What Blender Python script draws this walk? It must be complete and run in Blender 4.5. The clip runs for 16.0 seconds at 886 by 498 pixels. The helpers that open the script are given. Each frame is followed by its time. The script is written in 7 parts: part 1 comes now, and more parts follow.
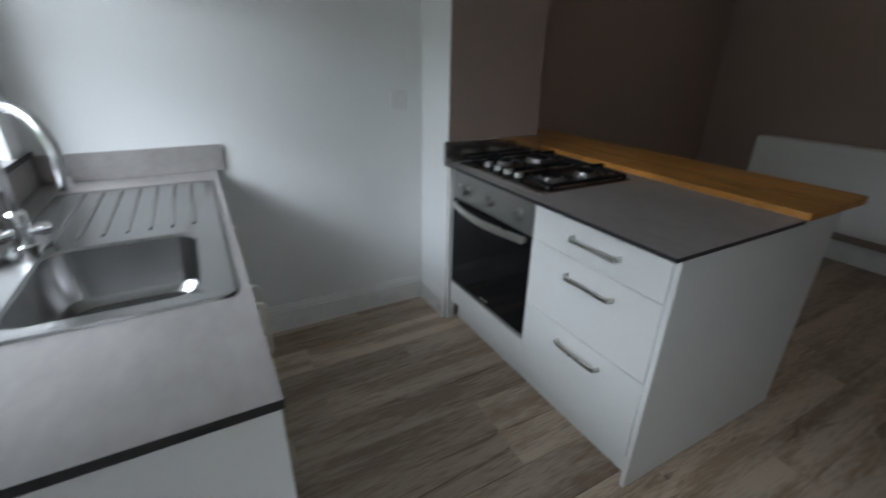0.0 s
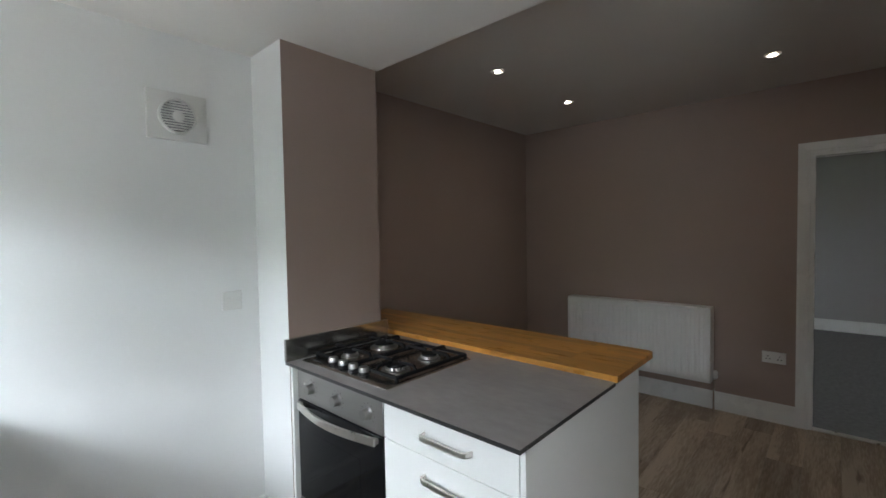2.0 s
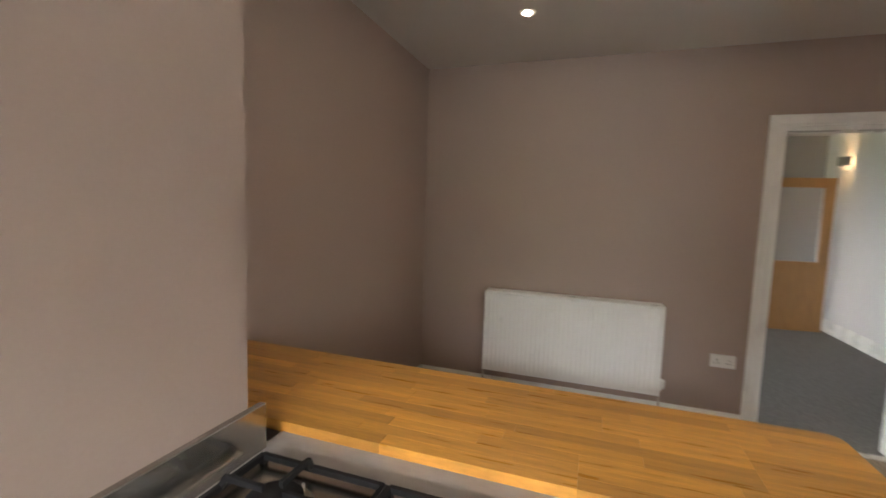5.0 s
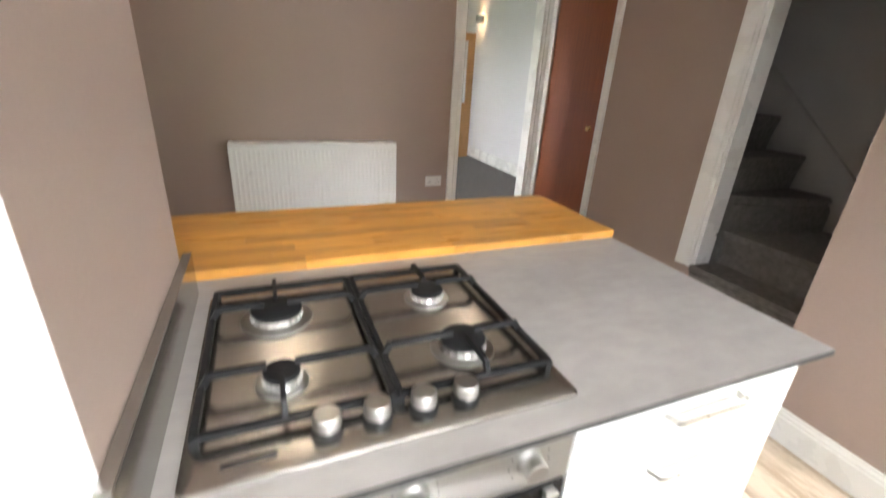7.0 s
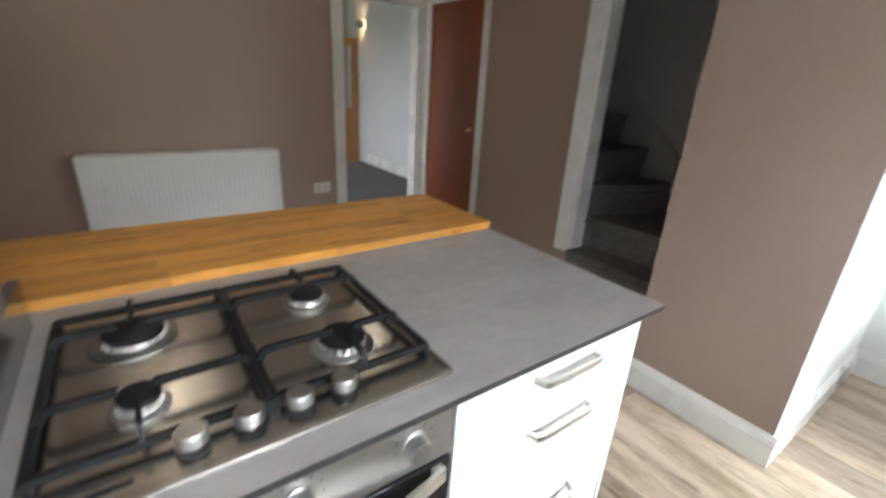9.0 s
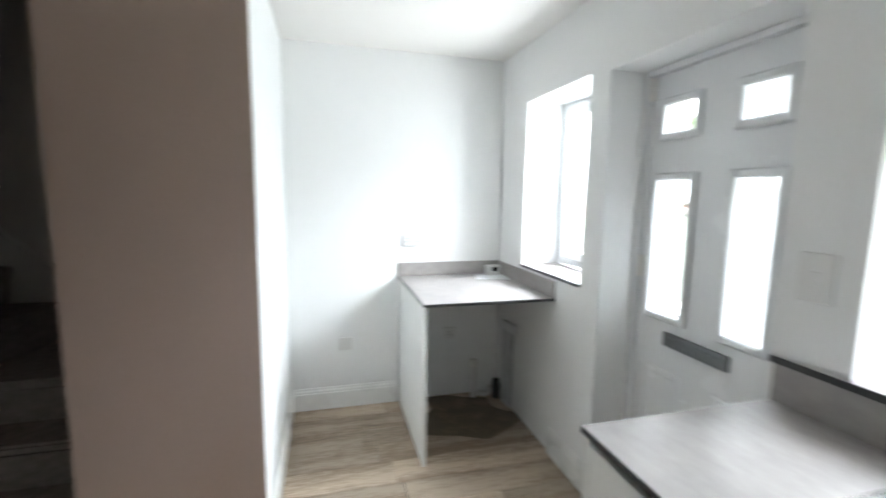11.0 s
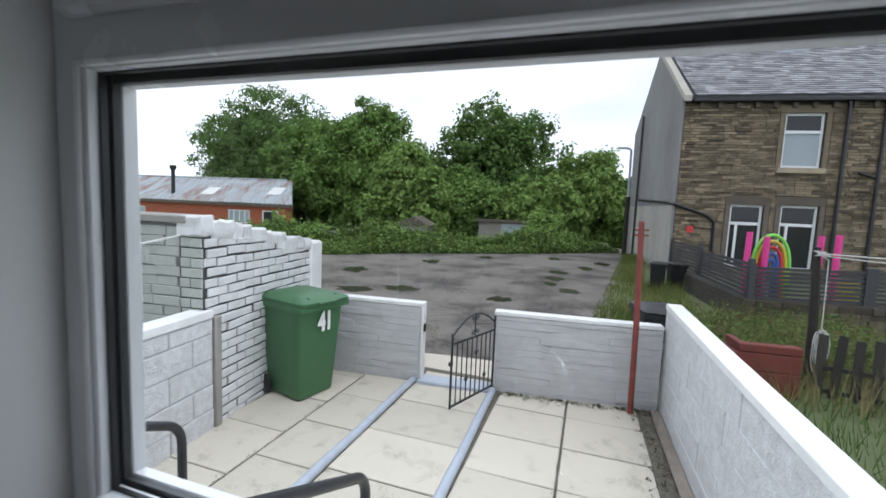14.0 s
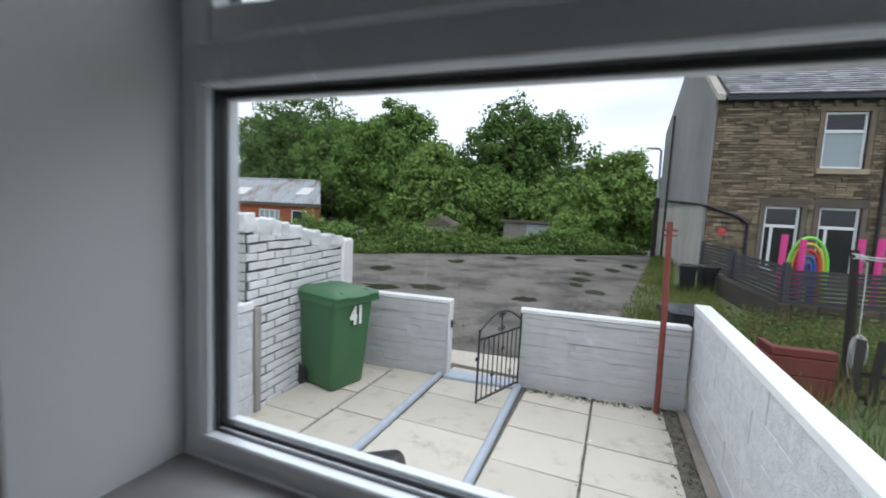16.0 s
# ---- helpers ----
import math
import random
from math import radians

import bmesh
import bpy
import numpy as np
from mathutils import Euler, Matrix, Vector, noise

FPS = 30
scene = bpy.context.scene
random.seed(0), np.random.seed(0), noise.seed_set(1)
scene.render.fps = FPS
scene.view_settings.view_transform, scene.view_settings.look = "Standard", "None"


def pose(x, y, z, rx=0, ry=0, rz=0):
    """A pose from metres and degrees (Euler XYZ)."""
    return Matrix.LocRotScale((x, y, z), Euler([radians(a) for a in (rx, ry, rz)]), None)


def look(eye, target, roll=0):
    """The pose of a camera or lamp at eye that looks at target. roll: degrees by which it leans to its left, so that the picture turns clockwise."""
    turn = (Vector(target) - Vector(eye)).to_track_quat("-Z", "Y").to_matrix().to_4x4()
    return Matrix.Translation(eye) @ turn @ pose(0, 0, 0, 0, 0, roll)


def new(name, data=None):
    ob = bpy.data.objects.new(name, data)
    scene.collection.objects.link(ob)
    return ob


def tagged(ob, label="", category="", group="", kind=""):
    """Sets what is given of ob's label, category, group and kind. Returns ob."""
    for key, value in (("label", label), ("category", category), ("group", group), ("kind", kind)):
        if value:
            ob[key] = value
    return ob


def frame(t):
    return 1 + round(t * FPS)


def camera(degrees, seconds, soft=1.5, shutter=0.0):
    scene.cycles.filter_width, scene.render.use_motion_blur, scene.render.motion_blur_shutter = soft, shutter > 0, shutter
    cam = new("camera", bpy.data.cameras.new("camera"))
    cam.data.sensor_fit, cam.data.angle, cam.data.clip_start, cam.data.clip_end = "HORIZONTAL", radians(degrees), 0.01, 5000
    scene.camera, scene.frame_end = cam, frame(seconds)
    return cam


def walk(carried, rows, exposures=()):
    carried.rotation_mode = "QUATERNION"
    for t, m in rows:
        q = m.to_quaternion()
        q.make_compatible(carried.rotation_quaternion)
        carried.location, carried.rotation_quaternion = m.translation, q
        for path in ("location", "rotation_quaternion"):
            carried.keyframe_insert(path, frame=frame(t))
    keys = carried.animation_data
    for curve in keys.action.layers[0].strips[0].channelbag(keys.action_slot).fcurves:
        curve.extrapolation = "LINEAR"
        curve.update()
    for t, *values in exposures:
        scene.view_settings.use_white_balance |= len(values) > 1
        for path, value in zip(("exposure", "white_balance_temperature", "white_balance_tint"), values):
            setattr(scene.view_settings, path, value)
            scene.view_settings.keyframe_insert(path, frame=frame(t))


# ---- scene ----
cam = camera(91.4, 16.0, soft=1.6, shutter=0.5)
PATH = [
    (0, (-1.073, -1.88, 1.383), (-0.178, -0.282, 0.58), 1.1),
    (0.5, (-1.012, -1.922, 1.406), (0.182, -0.432, 0.81), -0.1),
    (1, (-0.991, -1.934, 1.448), (0.366, -0.498, 1.14), -2.0),
    (1.5, (-0.987, -1.925, 1.493), (0.45, -0.54, 1.37), -2.4),
    (2, (-0.998, -1.897, 1.498), (0.48, -0.552, 1.424), -1.0),
    (2.5, (-0.973, -1.832, 1.481), (0.498, -0.485, 1.339), 1.1),
    (3, (-0.797, -1.649, 1.463), (0.701, -0.344, 1.232), 1.5),
    (3.2, (-0.702, -1.563, 1.486), (0.798, -0.253, 1.297), 0.8),
    (5.3, (-0.146, -0.567, 1.456), (1.813, -0.237, 1.222), 0.5),
    (5.5, (-0.157, -0.507, 1.463), (1.823, -0.425, 1.191), -0.8),
    (6, (-0.117, -0.405, 1.438), (1.821, -0.756, 1.094), -0.2),
    (6.5, (-0.255, -0.271, 1.445), (1.546, -0.998, 0.968), 2.8),
    (7, (-0.415, -0.188, 1.412), (1.287, -0.911, 0.65), 3.4),
    (7.5, (-0.491, -0.191, 1.337), (1.09, -0.839, 0.298), 4.3),
    (8, (-0.513, -0.189, 1.301), (0.986, -0.797, 0.124), 4.0),
    (8.2, (-0.508, -0.193, 1.314), (1.022, -0.837, 0.198), 3.5),
    (10.4, (-0.413, -0.394, 1.513), (-0.018, -2.34, 1.275), -0.8),
    (10.8, (-0.405, -0.448, 1.469), (-0.639, -2.419, 1.225), 1.1),
    (11, (-0.428, -0.44, 1.473), (-0.949, -2.355, 1.224), 0.9),
    (11.5, (-0.583, -0.396, 1.452), (-1.637, -2.075, 1.185), 2.2),
    (12, (-0.825, -0.353, 1.463), (-2.24, -1.749, 1.243), 1.6),
    (12.5, (-1.033, -0.321, 1.497), (-2.644, -1.477, 1.237), 2.6),
    (13, (-1.217, -0.367, 1.512), (-3.035, -1.16, 1.255), 2.5),
    (13.5, (-1.35, -0.396, 1.535), (-3.239, -0.999, 1.274), 2.1),
    (13.6, (-1.387, -0.44, 1.545), (-3.278, -1.043, 1.303), 1.9),
    (14, (-1.503, -0.434, 1.535), (-3.388, -1.073, 1.337), 2.5),
    (14.5, (-1.615, -0.446, 1.501), (-3.499, -1.081, 1.285), 3.9),
    (15, (-1.667, -0.452, 1.488), (-3.544, -1.096, 1.234), 2.8),
    (15.5, (-1.601, -0.436, 1.488), (-3.477, -1.083, 1.236), 3.3),
    (16, (-1.373, -0.43, 1.519), (-3.219, -1.173, 1.319), 2.8),
]
EXPOSURES = [(0.0, 1.72, 5900, 8), (1.0, 2.12, 5950, 8), (1.5, 2.45, 6000, 8), (3.0, 3.05, 6300, 9), (5.5, 4.3, 6900, 13), (7.0, 4.6, 6600, 12), (7.5, 4.4, 6300, 11), (8.0, 3.7, 6200, 10), (10.4, 4.05, 6250, 10), (11.0, 3.1, 6200, 8),
             (11.5, 2.3, 6100, 7), (12.0, 1.75, 5950, 7), (12.5, 1.4, 5850, 7), (13.0, 0.85, 5900, 8), (13.5, 0.25, 5950, 10), (14.5, -0.47, 5950, 11), (15.5, -0.50, 5950, 11), (16.0, -0.28, 5950, 10)]
walk(cam, [(t, look(eye, target, roll)) for t, eye, target, roll in PATH], EXPOSURES)

# ---- light ----
world = bpy.data.worlds.new("overcast_sky")
scene.world = world
world.use_nodes = True
wn, wl = world.node_tree.nodes, world.node_tree.links
wn.clear()
w_out = wn.new("ShaderNodeOutputWorld")
w_bg = wn.new("ShaderNodeBackground")
w_sky = wn.new("ShaderNodeTexSky")
w_sky.sky_type, w_sky.sun_disc = "NISHITA", False
w_sky.sun_elevation, w_sky.sun_rotation = radians(68), radians(30)
w_co = wn.new("ShaderNodeTexCoord")
w_map = wn.new("ShaderNodeMapping")
w_map.inputs["Scale"].default_value = (1.0, 1.0, 3.2)
w_noise = wn.new("ShaderNodeTexNoise")
w_noise.inputs["Scale"].default_value, w_noise.inputs["Detail"].default_value = 2.3, 8
w_ramp = wn.new("ShaderNodeValToRGB")
w_ramp.color_ramp.elements[0].position, w_ramp.color_ramp.elements[1].position = 0.34, 0.60
w_ramp.color_ramp.elements[0].color = (0.68, 0.68, 0.68, 1)
w_ramp.color_ramp.elements[1].color = (1, 1, 1, 1)
w_mix = wn.new("ShaderNodeMix")
w_mix.data_type = "RGBA"
w_mix.inputs[7].default_value = (16.0, 16.4, 16.8, 1)
wl.new(w_co.outputs["Generated"], w_map.inputs["Vector"])
wl.new(w_map.outputs["Vector"], w_noise.inputs["Vector"])
wl.new(w_noise.outputs["Fac"], w_ramp.inputs["Fac"])
wl.new(w_ramp.outputs["Color"], w_mix.inputs[0])
wl.new(w_sky.outputs["Color"], w_mix.inputs[6])
wl.new(w_mix.outputs[2], w_bg.inputs["Color"])
w_bg.inputs["Strength"].default_value = 0.10
wl.new(w_bg.outputs["Background"], w_out.inputs["Surface"])

sun = new("sun", bpy.data.lights.new("sun", "SUN"))
sun.data.energy, sun.data.angle, sun.data.color = 0.8, radians(14), (1.0, 0.97, 0.92)
sun.matrix_world = look((0, 0, 20), (-4, -7, 0))


def lamp(name, energy, colour, size, m, kind="SPOT", angle=110):
    li = bpy.data.lights.new(name, kind)
    li.energy, li.color = energy, colour
    if kind == "SPOT":
        li.spot_size, li.spot_blend, li.shadow_soft_size = radians(angle), 0.7, size
    else:
        li.shadow_soft_size = size
    ob = new(name, li)
    ob.matrix_world = m
    return ob


SPOTS = [(1.37, -0.25), (2.33, -0.27), (2.33, -1.60)]
for sx, sy in SPOTS:
    lamp("spot_lamp", 0.38, (1.0, 0.80, 0.60), 0.03, look((sx, sy, 2.535), (sx, sy, 0)), angle=125)
lamp("wall_lamp_up", 0.09, (1.0, 0.62, 0.30), 0.03, look((6.66, -3.55, 2.27), (6.66, -3.58, 3.0)), angle=120)
lamp("wall_lamp_down", 0.10, (1.0, 0.62, 0.30), 0.03, look((6.66, -3.55, 2.14), (6.66, -3.58, 1.0)), angle=120)


def window_light(name, watts, wide, high, eye, target):
    """An area lamp that stands in for the sky's light at a window."""
    li = bpy.data.lights.new(name, "AREA")
    li.shape, li.size, li.size_y, li.energy, li.color = "RECTANGLE", wide, high, watts, (0.90, 0.96, 1.0)
    new(name, li).matrix_world = look(eye, target)


window_light("sky_light_large_window", 126, 4.4, 1.7, (-4.1, -1.5, 3.45), (-1.95, -0.6, 1.5))
window_light("sky_light_small_window", 2.7, 0.50, 0.80, (-2.02, -2.65, 1.54), (0.0, -2.65, 1.44))


# ---- materials ----
def material(name, base, rough=0.5, metal=0.0, vary=0.12, scale=6.0, fine=60.0, bump=0.05, stretch=(1, 1, 1),
             random_tint=0.0, spec=0.5, second=None, second_at=0.55, rough_vary=0.08, island=0.0, coat=0.0, dist=0.01):
    m = bpy.data.materials.new(name)
    m.use_nodes = True
    n, k = m.node_tree.nodes, m.node_tree.links
    b = n["Principled BSDF"]
    geo = n.new("ShaderNodeNewGeometry")
    info = n.new("ShaderNodeObjectInfo")
    add = n.new("ShaderNodeVectorMath")
    add.operation = "MULTIPLY_ADD"
    comb = n.new("ShaderNodeCombineXYZ")
    for s in ("X", "Y", "Z"):
        k.new(info.outputs["Random"], comb.inputs[s])
    k.new(comb.outputs["Vector"], add.inputs[0])
    add.inputs[1].default_value = (37.0, 23.0, 11.0) if random_tint else (0, 0, 0)
    k.new(geo.outputs["Position"], add.inputs[2])
    mp = n.new("ShaderNodeMapping")
    mp.inputs["Scale"].default_value = stretch
    k.new(add.outputs["Vector"], mp.inputs["Vector"])
    n1, n2 = n.new("ShaderNodeTexNoise"), n.new("ShaderNodeTexNoise")
    for node, sc, de in ((n1, scale, 4), (n2, fine, 5)):
        node.inputs["Scale"].default_value, node.inputs["Detail"].default_value = sc, de
        k.new(mp.outputs["Vector"], node.inputs["Vector"])
    mixn = n.new("ShaderNodeMix")
    mixn.inputs[0].default_value = 0.4
    k.new(n1.outputs["Fac"], mixn.inputs[2])
    k.new(n2.outputs["Fac"], mixn.inputs[3])
    ramp = n.new("ShaderNodeValToRGB")
    ramp.color_ramp.elements[0].position, ramp.color_ramp.elements[1].position = 0.3, 0.7
    lo = second if second else tuple(c * (1 - vary) for c in base)
    hi = tuple(min(1, c * (1 + vary * 0.6)) for c in base)
    ramp.color_ramp.elements[0].color, ramp.color_ramp.elements[1].color = (*lo, 1), (*hi, 1)
    if second:
        ramp.color_ramp.elements[0].position = second_at - 0.16
        ramp.color_ramp.elements[1].position = second_at
    k.new(mixn.outputs[0], ramp.inputs["Fac"])
    colour = ramp.outputs["Color"]
    if random_tint or island:
        hsv = n.new("ShaderNodeHueSaturation")
        mr = n.new("ShaderNodeMapRange")
        amount = random_tint or island
        mr.inputs["To Min"].default_value, mr.inputs["To Max"].default_value = 1 - amount, 1 + amount
        k.new(info.outputs["Random"] if random_tint else geo.outputs["Random Per Island"], mr.inputs["Value"])
        k.new(mr.outputs["Result"], hsv.inputs["Value"])
        k.new(colour, hsv.inputs["Color"])
        colour = hsv.outputs["Color"]
    k.new(colour, b.inputs["Base Color"])
    rr = n.new("ShaderNodeMapRange")
    rr.inputs["To Min"].default_value, rr.inputs["To Max"].default_value = max(0.02, rough - rough_vary), min(1, rough + rough_vary)
    k.new(n1.outputs["Fac"], rr.inputs["Value"])
    k.new(rr.outputs["Result"], b.inputs["Roughness"])
    b.inputs["Metallic"].default_value = metal
    b.inputs["Specular IOR Level"].default_value = spec
    b.inputs["Coat Weight"].default_value = coat
    if bump:
        bp = n.new("ShaderNodeBump")
        bp.inputs["Strength"].default_value, bp.inputs["Distance"].default_value = bump, dist
        k.new(mixn.outputs[0], bp.inputs["Height"])
        k.new(bp.outputs["Normal"], b.inputs["Normal"])
    return m


def glow(name, colour, strength):
    m = bpy.data.materials.new(name)
    m.use_nodes = True
    b = m.node_tree.nodes["Principled BSDF"]
    b.inputs["Base Color"].default_value = (*colour, 1)
    b.inputs["Emission Color"].default_value = (*colour, 1)
    b.inputs["Emission Strength"].default_value = strength
    return m


def clear_glass(name, gloss=0.03, tint=(1, 1, 1)):
    m = bpy.data.materials.new(name)
    m.use_nodes = True
    n, k = m.node_tree.nodes, m.node_tree.links
    n.clear()
    out, mix = n.new("ShaderNodeOutputMaterial"), n.new("ShaderNodeMixShader")
    tr, gl = n.new("ShaderNodeBsdfTransparent"), n.new("ShaderNodeBsdfGlossy")
    tr.inputs["Color"].default_value = (*tint, 1)
    gl.inputs["Roughness"].default_value = 0.01
    mix.inputs[0].default_value = gloss
    k.new(tr.outputs[0], mix.inputs[1])
    k.new(gl.outputs[0], mix.inputs[2])
    k.new(mix.outputs[0], out.inputs["Surface"])
    return m


M_WHITE = material("white_wall_paint", (0.80, 0.80, 0.79), 0.62, vary=0.025, scale=2.0, fine=90, bump=0.04, spec=0.35)
M_TAUPE = material("taupe_wall_paint", (0.370, 0.283, 0.243), 0.55, vary=0.05, scale=2.0, fine=110, bump=0.05, spec=0.4)
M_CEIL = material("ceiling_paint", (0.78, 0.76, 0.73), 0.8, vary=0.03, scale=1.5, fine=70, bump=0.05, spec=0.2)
# dining ceiling, its base set darker than the kitchen's
M_CEILDARK = material("darker_off_white_ceiling", (0.60, 0.565, 0.53), 0.8, vary=0.04, scale=1.5, fine=70, bump=0.05, spec=0.2)
M_GREY = material("grey_wall_paint", (0.37, 0.355, 0.345), 0.6, vary=0.04, scale=2, fine=90, bump=0.04)
M_STRING = material("worn_grey_gloss_paint", (0.36, 0.345, 0.33), 0.4, vary=0.08, scale=5, fine=80, bump=0.03)
M_PALE = material("pale_blue_wall_paint", (0.66, 0.66, 0.67), 0.6, vary=0.03, scale=2, fine=90, bump=0.03)
M_GLOSS = material("white_gloss_paint", (0.80, 0.80, 0.78), 0.28, vary=0.03, scale=5, fine=120, bump=0.03)
M_UPVC = material("white_plastic", (0.80, 0.81, 0.82), 0.25, vary=0.02, scale=5, fine=120, bump=0.01)
M_SEAL = material("black_rubber_seal", (0.012, 0.013, 0.015), 0.5, vary=0.2)
M_UNIT = material("white_cabinet_board", (0.80, 0.80, 0.78), 0.35, vary=0.02, scale=4, fine=100, bump=0.012)
M_TOP = material("grey_concrete_laminate", (0.315, 0.292, 0.280), 0.38, vary=0.22, scale=7, fine=34, bump=0.03, stretch=(1.0, 0.45, 1), rough_vary=0.06)
M_EDGE = material("dark_laminate_core", (0.035, 0.034, 0.034), 0.4, vary=0.2, scale=20, fine=120)
M_STEEL = material("brushed_stainless_steel", (0.48, 0.455, 0.425), 0.24, 1.0, vary=0.03, scale=3, fine=240, bump=0.0, stretch=(1, 0.05, 1), rough_vary=0.015)
M_UPSTAND = material("polished_steel_upstand", (0.40, 0.385, 0.365), 0.17, 0.9, vary=0.08, scale=6, fine=60, bump=0.0, rough_vary=0.04)
M_STEELY = material("brushed_steel_front", (0.42, 0.41, 0.395), 0.40, 1.0, vary=0.05, scale=3, fine=80, bump=0.0, stretch=(1, 1, 60), rough_vary=0.02)
M_SINK = material("satin_steel", (0.36, 0.355, 0.35), 0.22, 1.0, vary=0.1, scale=8, fine=120, bump=0.01, rough_vary=0.06)
M_CHROME = material("polished_chrome", (0.80, 0.80, 0.81), 0.07, 1.0, vary=0.02, bump=0, rough_vary=0.03)
M_DULL = material("dull_grey_metal", (0.20, 0.205, 0.21), 0.45, 0.8, vary=0.1, scale=30, fine=200)
M_SATIN = material("satin_nickel", (0.80, 0.78, 0.74), 0.30, 1.0, vary=0.05, scale=30, fine=200, bump=0.01)
M_BURNER = material("dull_aluminium_burner", (0.40, 0.39, 0.375), 0.30, 1.0, vary=0.15, scale=40, fine=200, bump=0.02)
M_KNOB = material("turned_steel_knob", (0.38, 0.37, 0.355), 0.36, 1.0, vary=0.06, scale=30, fine=200, bump=0.01)
M_BRASS = material("worn_brass", (0.70, 0.48, 0.20), 0.28, 1.0, vary=0.1, scale=40, fine=200)
M_IRON = material("matt_black_cast_iron", (0.013, 0.013, 0.014), 0.55, vary=0.3, scale=60, fine=300, bump=0.10, spec=0.2)
M_BLACKGLASS = material("black_oven_glass", (0.006, 0.006, 0.007), 0.07, vary=0.1, bump=0, rough_vary=0.03, spec=0.28)
M_BLACK = material("black_plastic", (0.014, 0.014, 0.015), 0.4, vary=0.2, scale=20, fine=120)
M_OAK = material("oiled_oak_stave", (0.58, 0.270, 0.054), 0.30, vary=0.32, scale=5, fine=26, bump=0.05, stretch=(16, 1.0, 4), random_tint=0.22, rough_vary=0.08)
M_OAKDOOR = material("golden_oak", (0.46, 0.24, 0.09), 0.4, vary=0.25, scale=5, fine=30, bump=0.05, stretch=(14, 14, 1))
M_REDDOOR = material("mahogany_veneer", (0.250, 0.066, 0.022), 0.33, vary=0.25, scale=4, fine=30, bump=0.03, stretch=(18, 18, 0.8))
M_PLANK = material("weathered_oak_vinyl", (0.435, 0.352, 0.268), 0.42, vary=0.20, scale=2.0, fine=22, bump=0.05, stretch=(0.6, 5, 1), random_tint=0.25, second=(0.285, 0.212, 0.145), second_at=0.57, rough_vary=0.06)
# dark cracks and knots along the grain
pn, pk = M_PLANK.node_tree.nodes, M_PLANK.node_tree.links
p_b = pn["Principled BSDF"]
p_old = p_b.inputs["Base Color"].links[0].from_socket
p_src = [q for q in pn if q.bl_idname == "ShaderNodeMapping"][0].inputs["Vector"].links[0].from_socket
p_map, p_noise, p_rmp, p_mix = pn.new("ShaderNodeMapping"), pn.new("ShaderNodeTexNoise"), pn.new("ShaderNodeValToRGB"), pn.new("ShaderNodeMix")
p_map.inputs["Scale"].default_value = (1.0, 9, 1)
p_noise.inputs["Scale"].default_value, p_noise.inputs["Detail"].default_value, p_noise.inputs["Distortion"].default_value = 1.5, 5, 1.1
p_rmp.color_ramp.elements[0].position, p_rmp.color_ramp.elements[1].position = 0.63, 0.69
p_rmp.color_ramp.elements[0].color, p_rmp.color_ramp.elements[1].color = (0, 0, 0, 1), (0.82, 0.82, 0.82, 1)
p_mix.data_type = "RGBA"
p_mix.inputs[7].default_value = (0.135, 0.088, 0.055, 1)
pk.new(p_src, p_map.inputs["Vector"])
pk.new(p_map.outputs["Vector"], p_noise.inputs["Vector"])
pk.new(p_noise.outputs["Fac"], p_rmp.inputs["Fac"])
pk.new(p_rmp.outputs["Color"], p_mix.inputs[0])
pk.new(p_old, p_mix.inputs[6])
pk.new(p_mix.outputs[2], p_b.inputs["Base Color"])
M_STAINSHADE = material("dark_floor_dirt_and_shade", (0.125, 0.098, 0.070), 0.75, vary=0.4, scale=7, fine=50, bump=0.2, second=(0.25, 0.195, 0.14), second_at=0.52)
M_CARPET = material("grey_carpet", (0.20, 0.195, 0.19), 0.95, vary=0.3, scale=30, fine=420, bump=0.6, spec=0.1)
M_DARKCARPET = material("charcoal_carpet", (0.22, 0.207, 0.198), 0.95, vary=0.35, scale=30, fine=420, bump=0.7, spec=0.1)
M_RAD = material("white_radiator_enamel", (0.80, 0.80, 0.78), 0.3, vary=0.02, scale=5, fine=120, bump=0.01)
M_PLATE = material("white_switch_plastic", (0.72, 0.71, 0.69), 0.3, vary=0.02, bump=0.0)
M_GLASS = clear_glass("window_glass")
M_LAMPGLOW = glow("lit_bulb", (1.0, 0.86, 0.66), 22)
M_WARMGLOW = glow("lit_wall_bulb", (1.0, 0.66, 0.34), 5)
M_PAPER = material("white_paper", (0.80, 0.80, 0.80), 0.7, vary=0.03, bump=0.02)


# ---- mesh helpers ----
def box(bm, x0, x1, y0, y1, z0, z1, bev=0.0, seg=1):
    vs = [bm.verts.new((x, y, z)) for x in (min(x0, x1), max(x0, x1)) for y in (min(y0, y1), max(y0, y1)) for z in (min(z0, z1), max(z0, z1))]
    fs = [bm.faces.new([vs[i] for i in f]) for f in ((0, 1, 3, 2), (4, 6, 7, 5), (0, 4, 5, 1), (2, 3, 7, 6), (0, 2, 6, 4), (1, 5, 7, 3))]
    if bev:
        es = {e for f in fs for e in f.edges}
        bmesh.ops.bevel(bm, geom=list(es), offset=bev, segments=seg, affect="EDGES", profile=0.7)
    return bm


def boxed(*a, **k):
    return box(bmesh.new(), *a, **k)


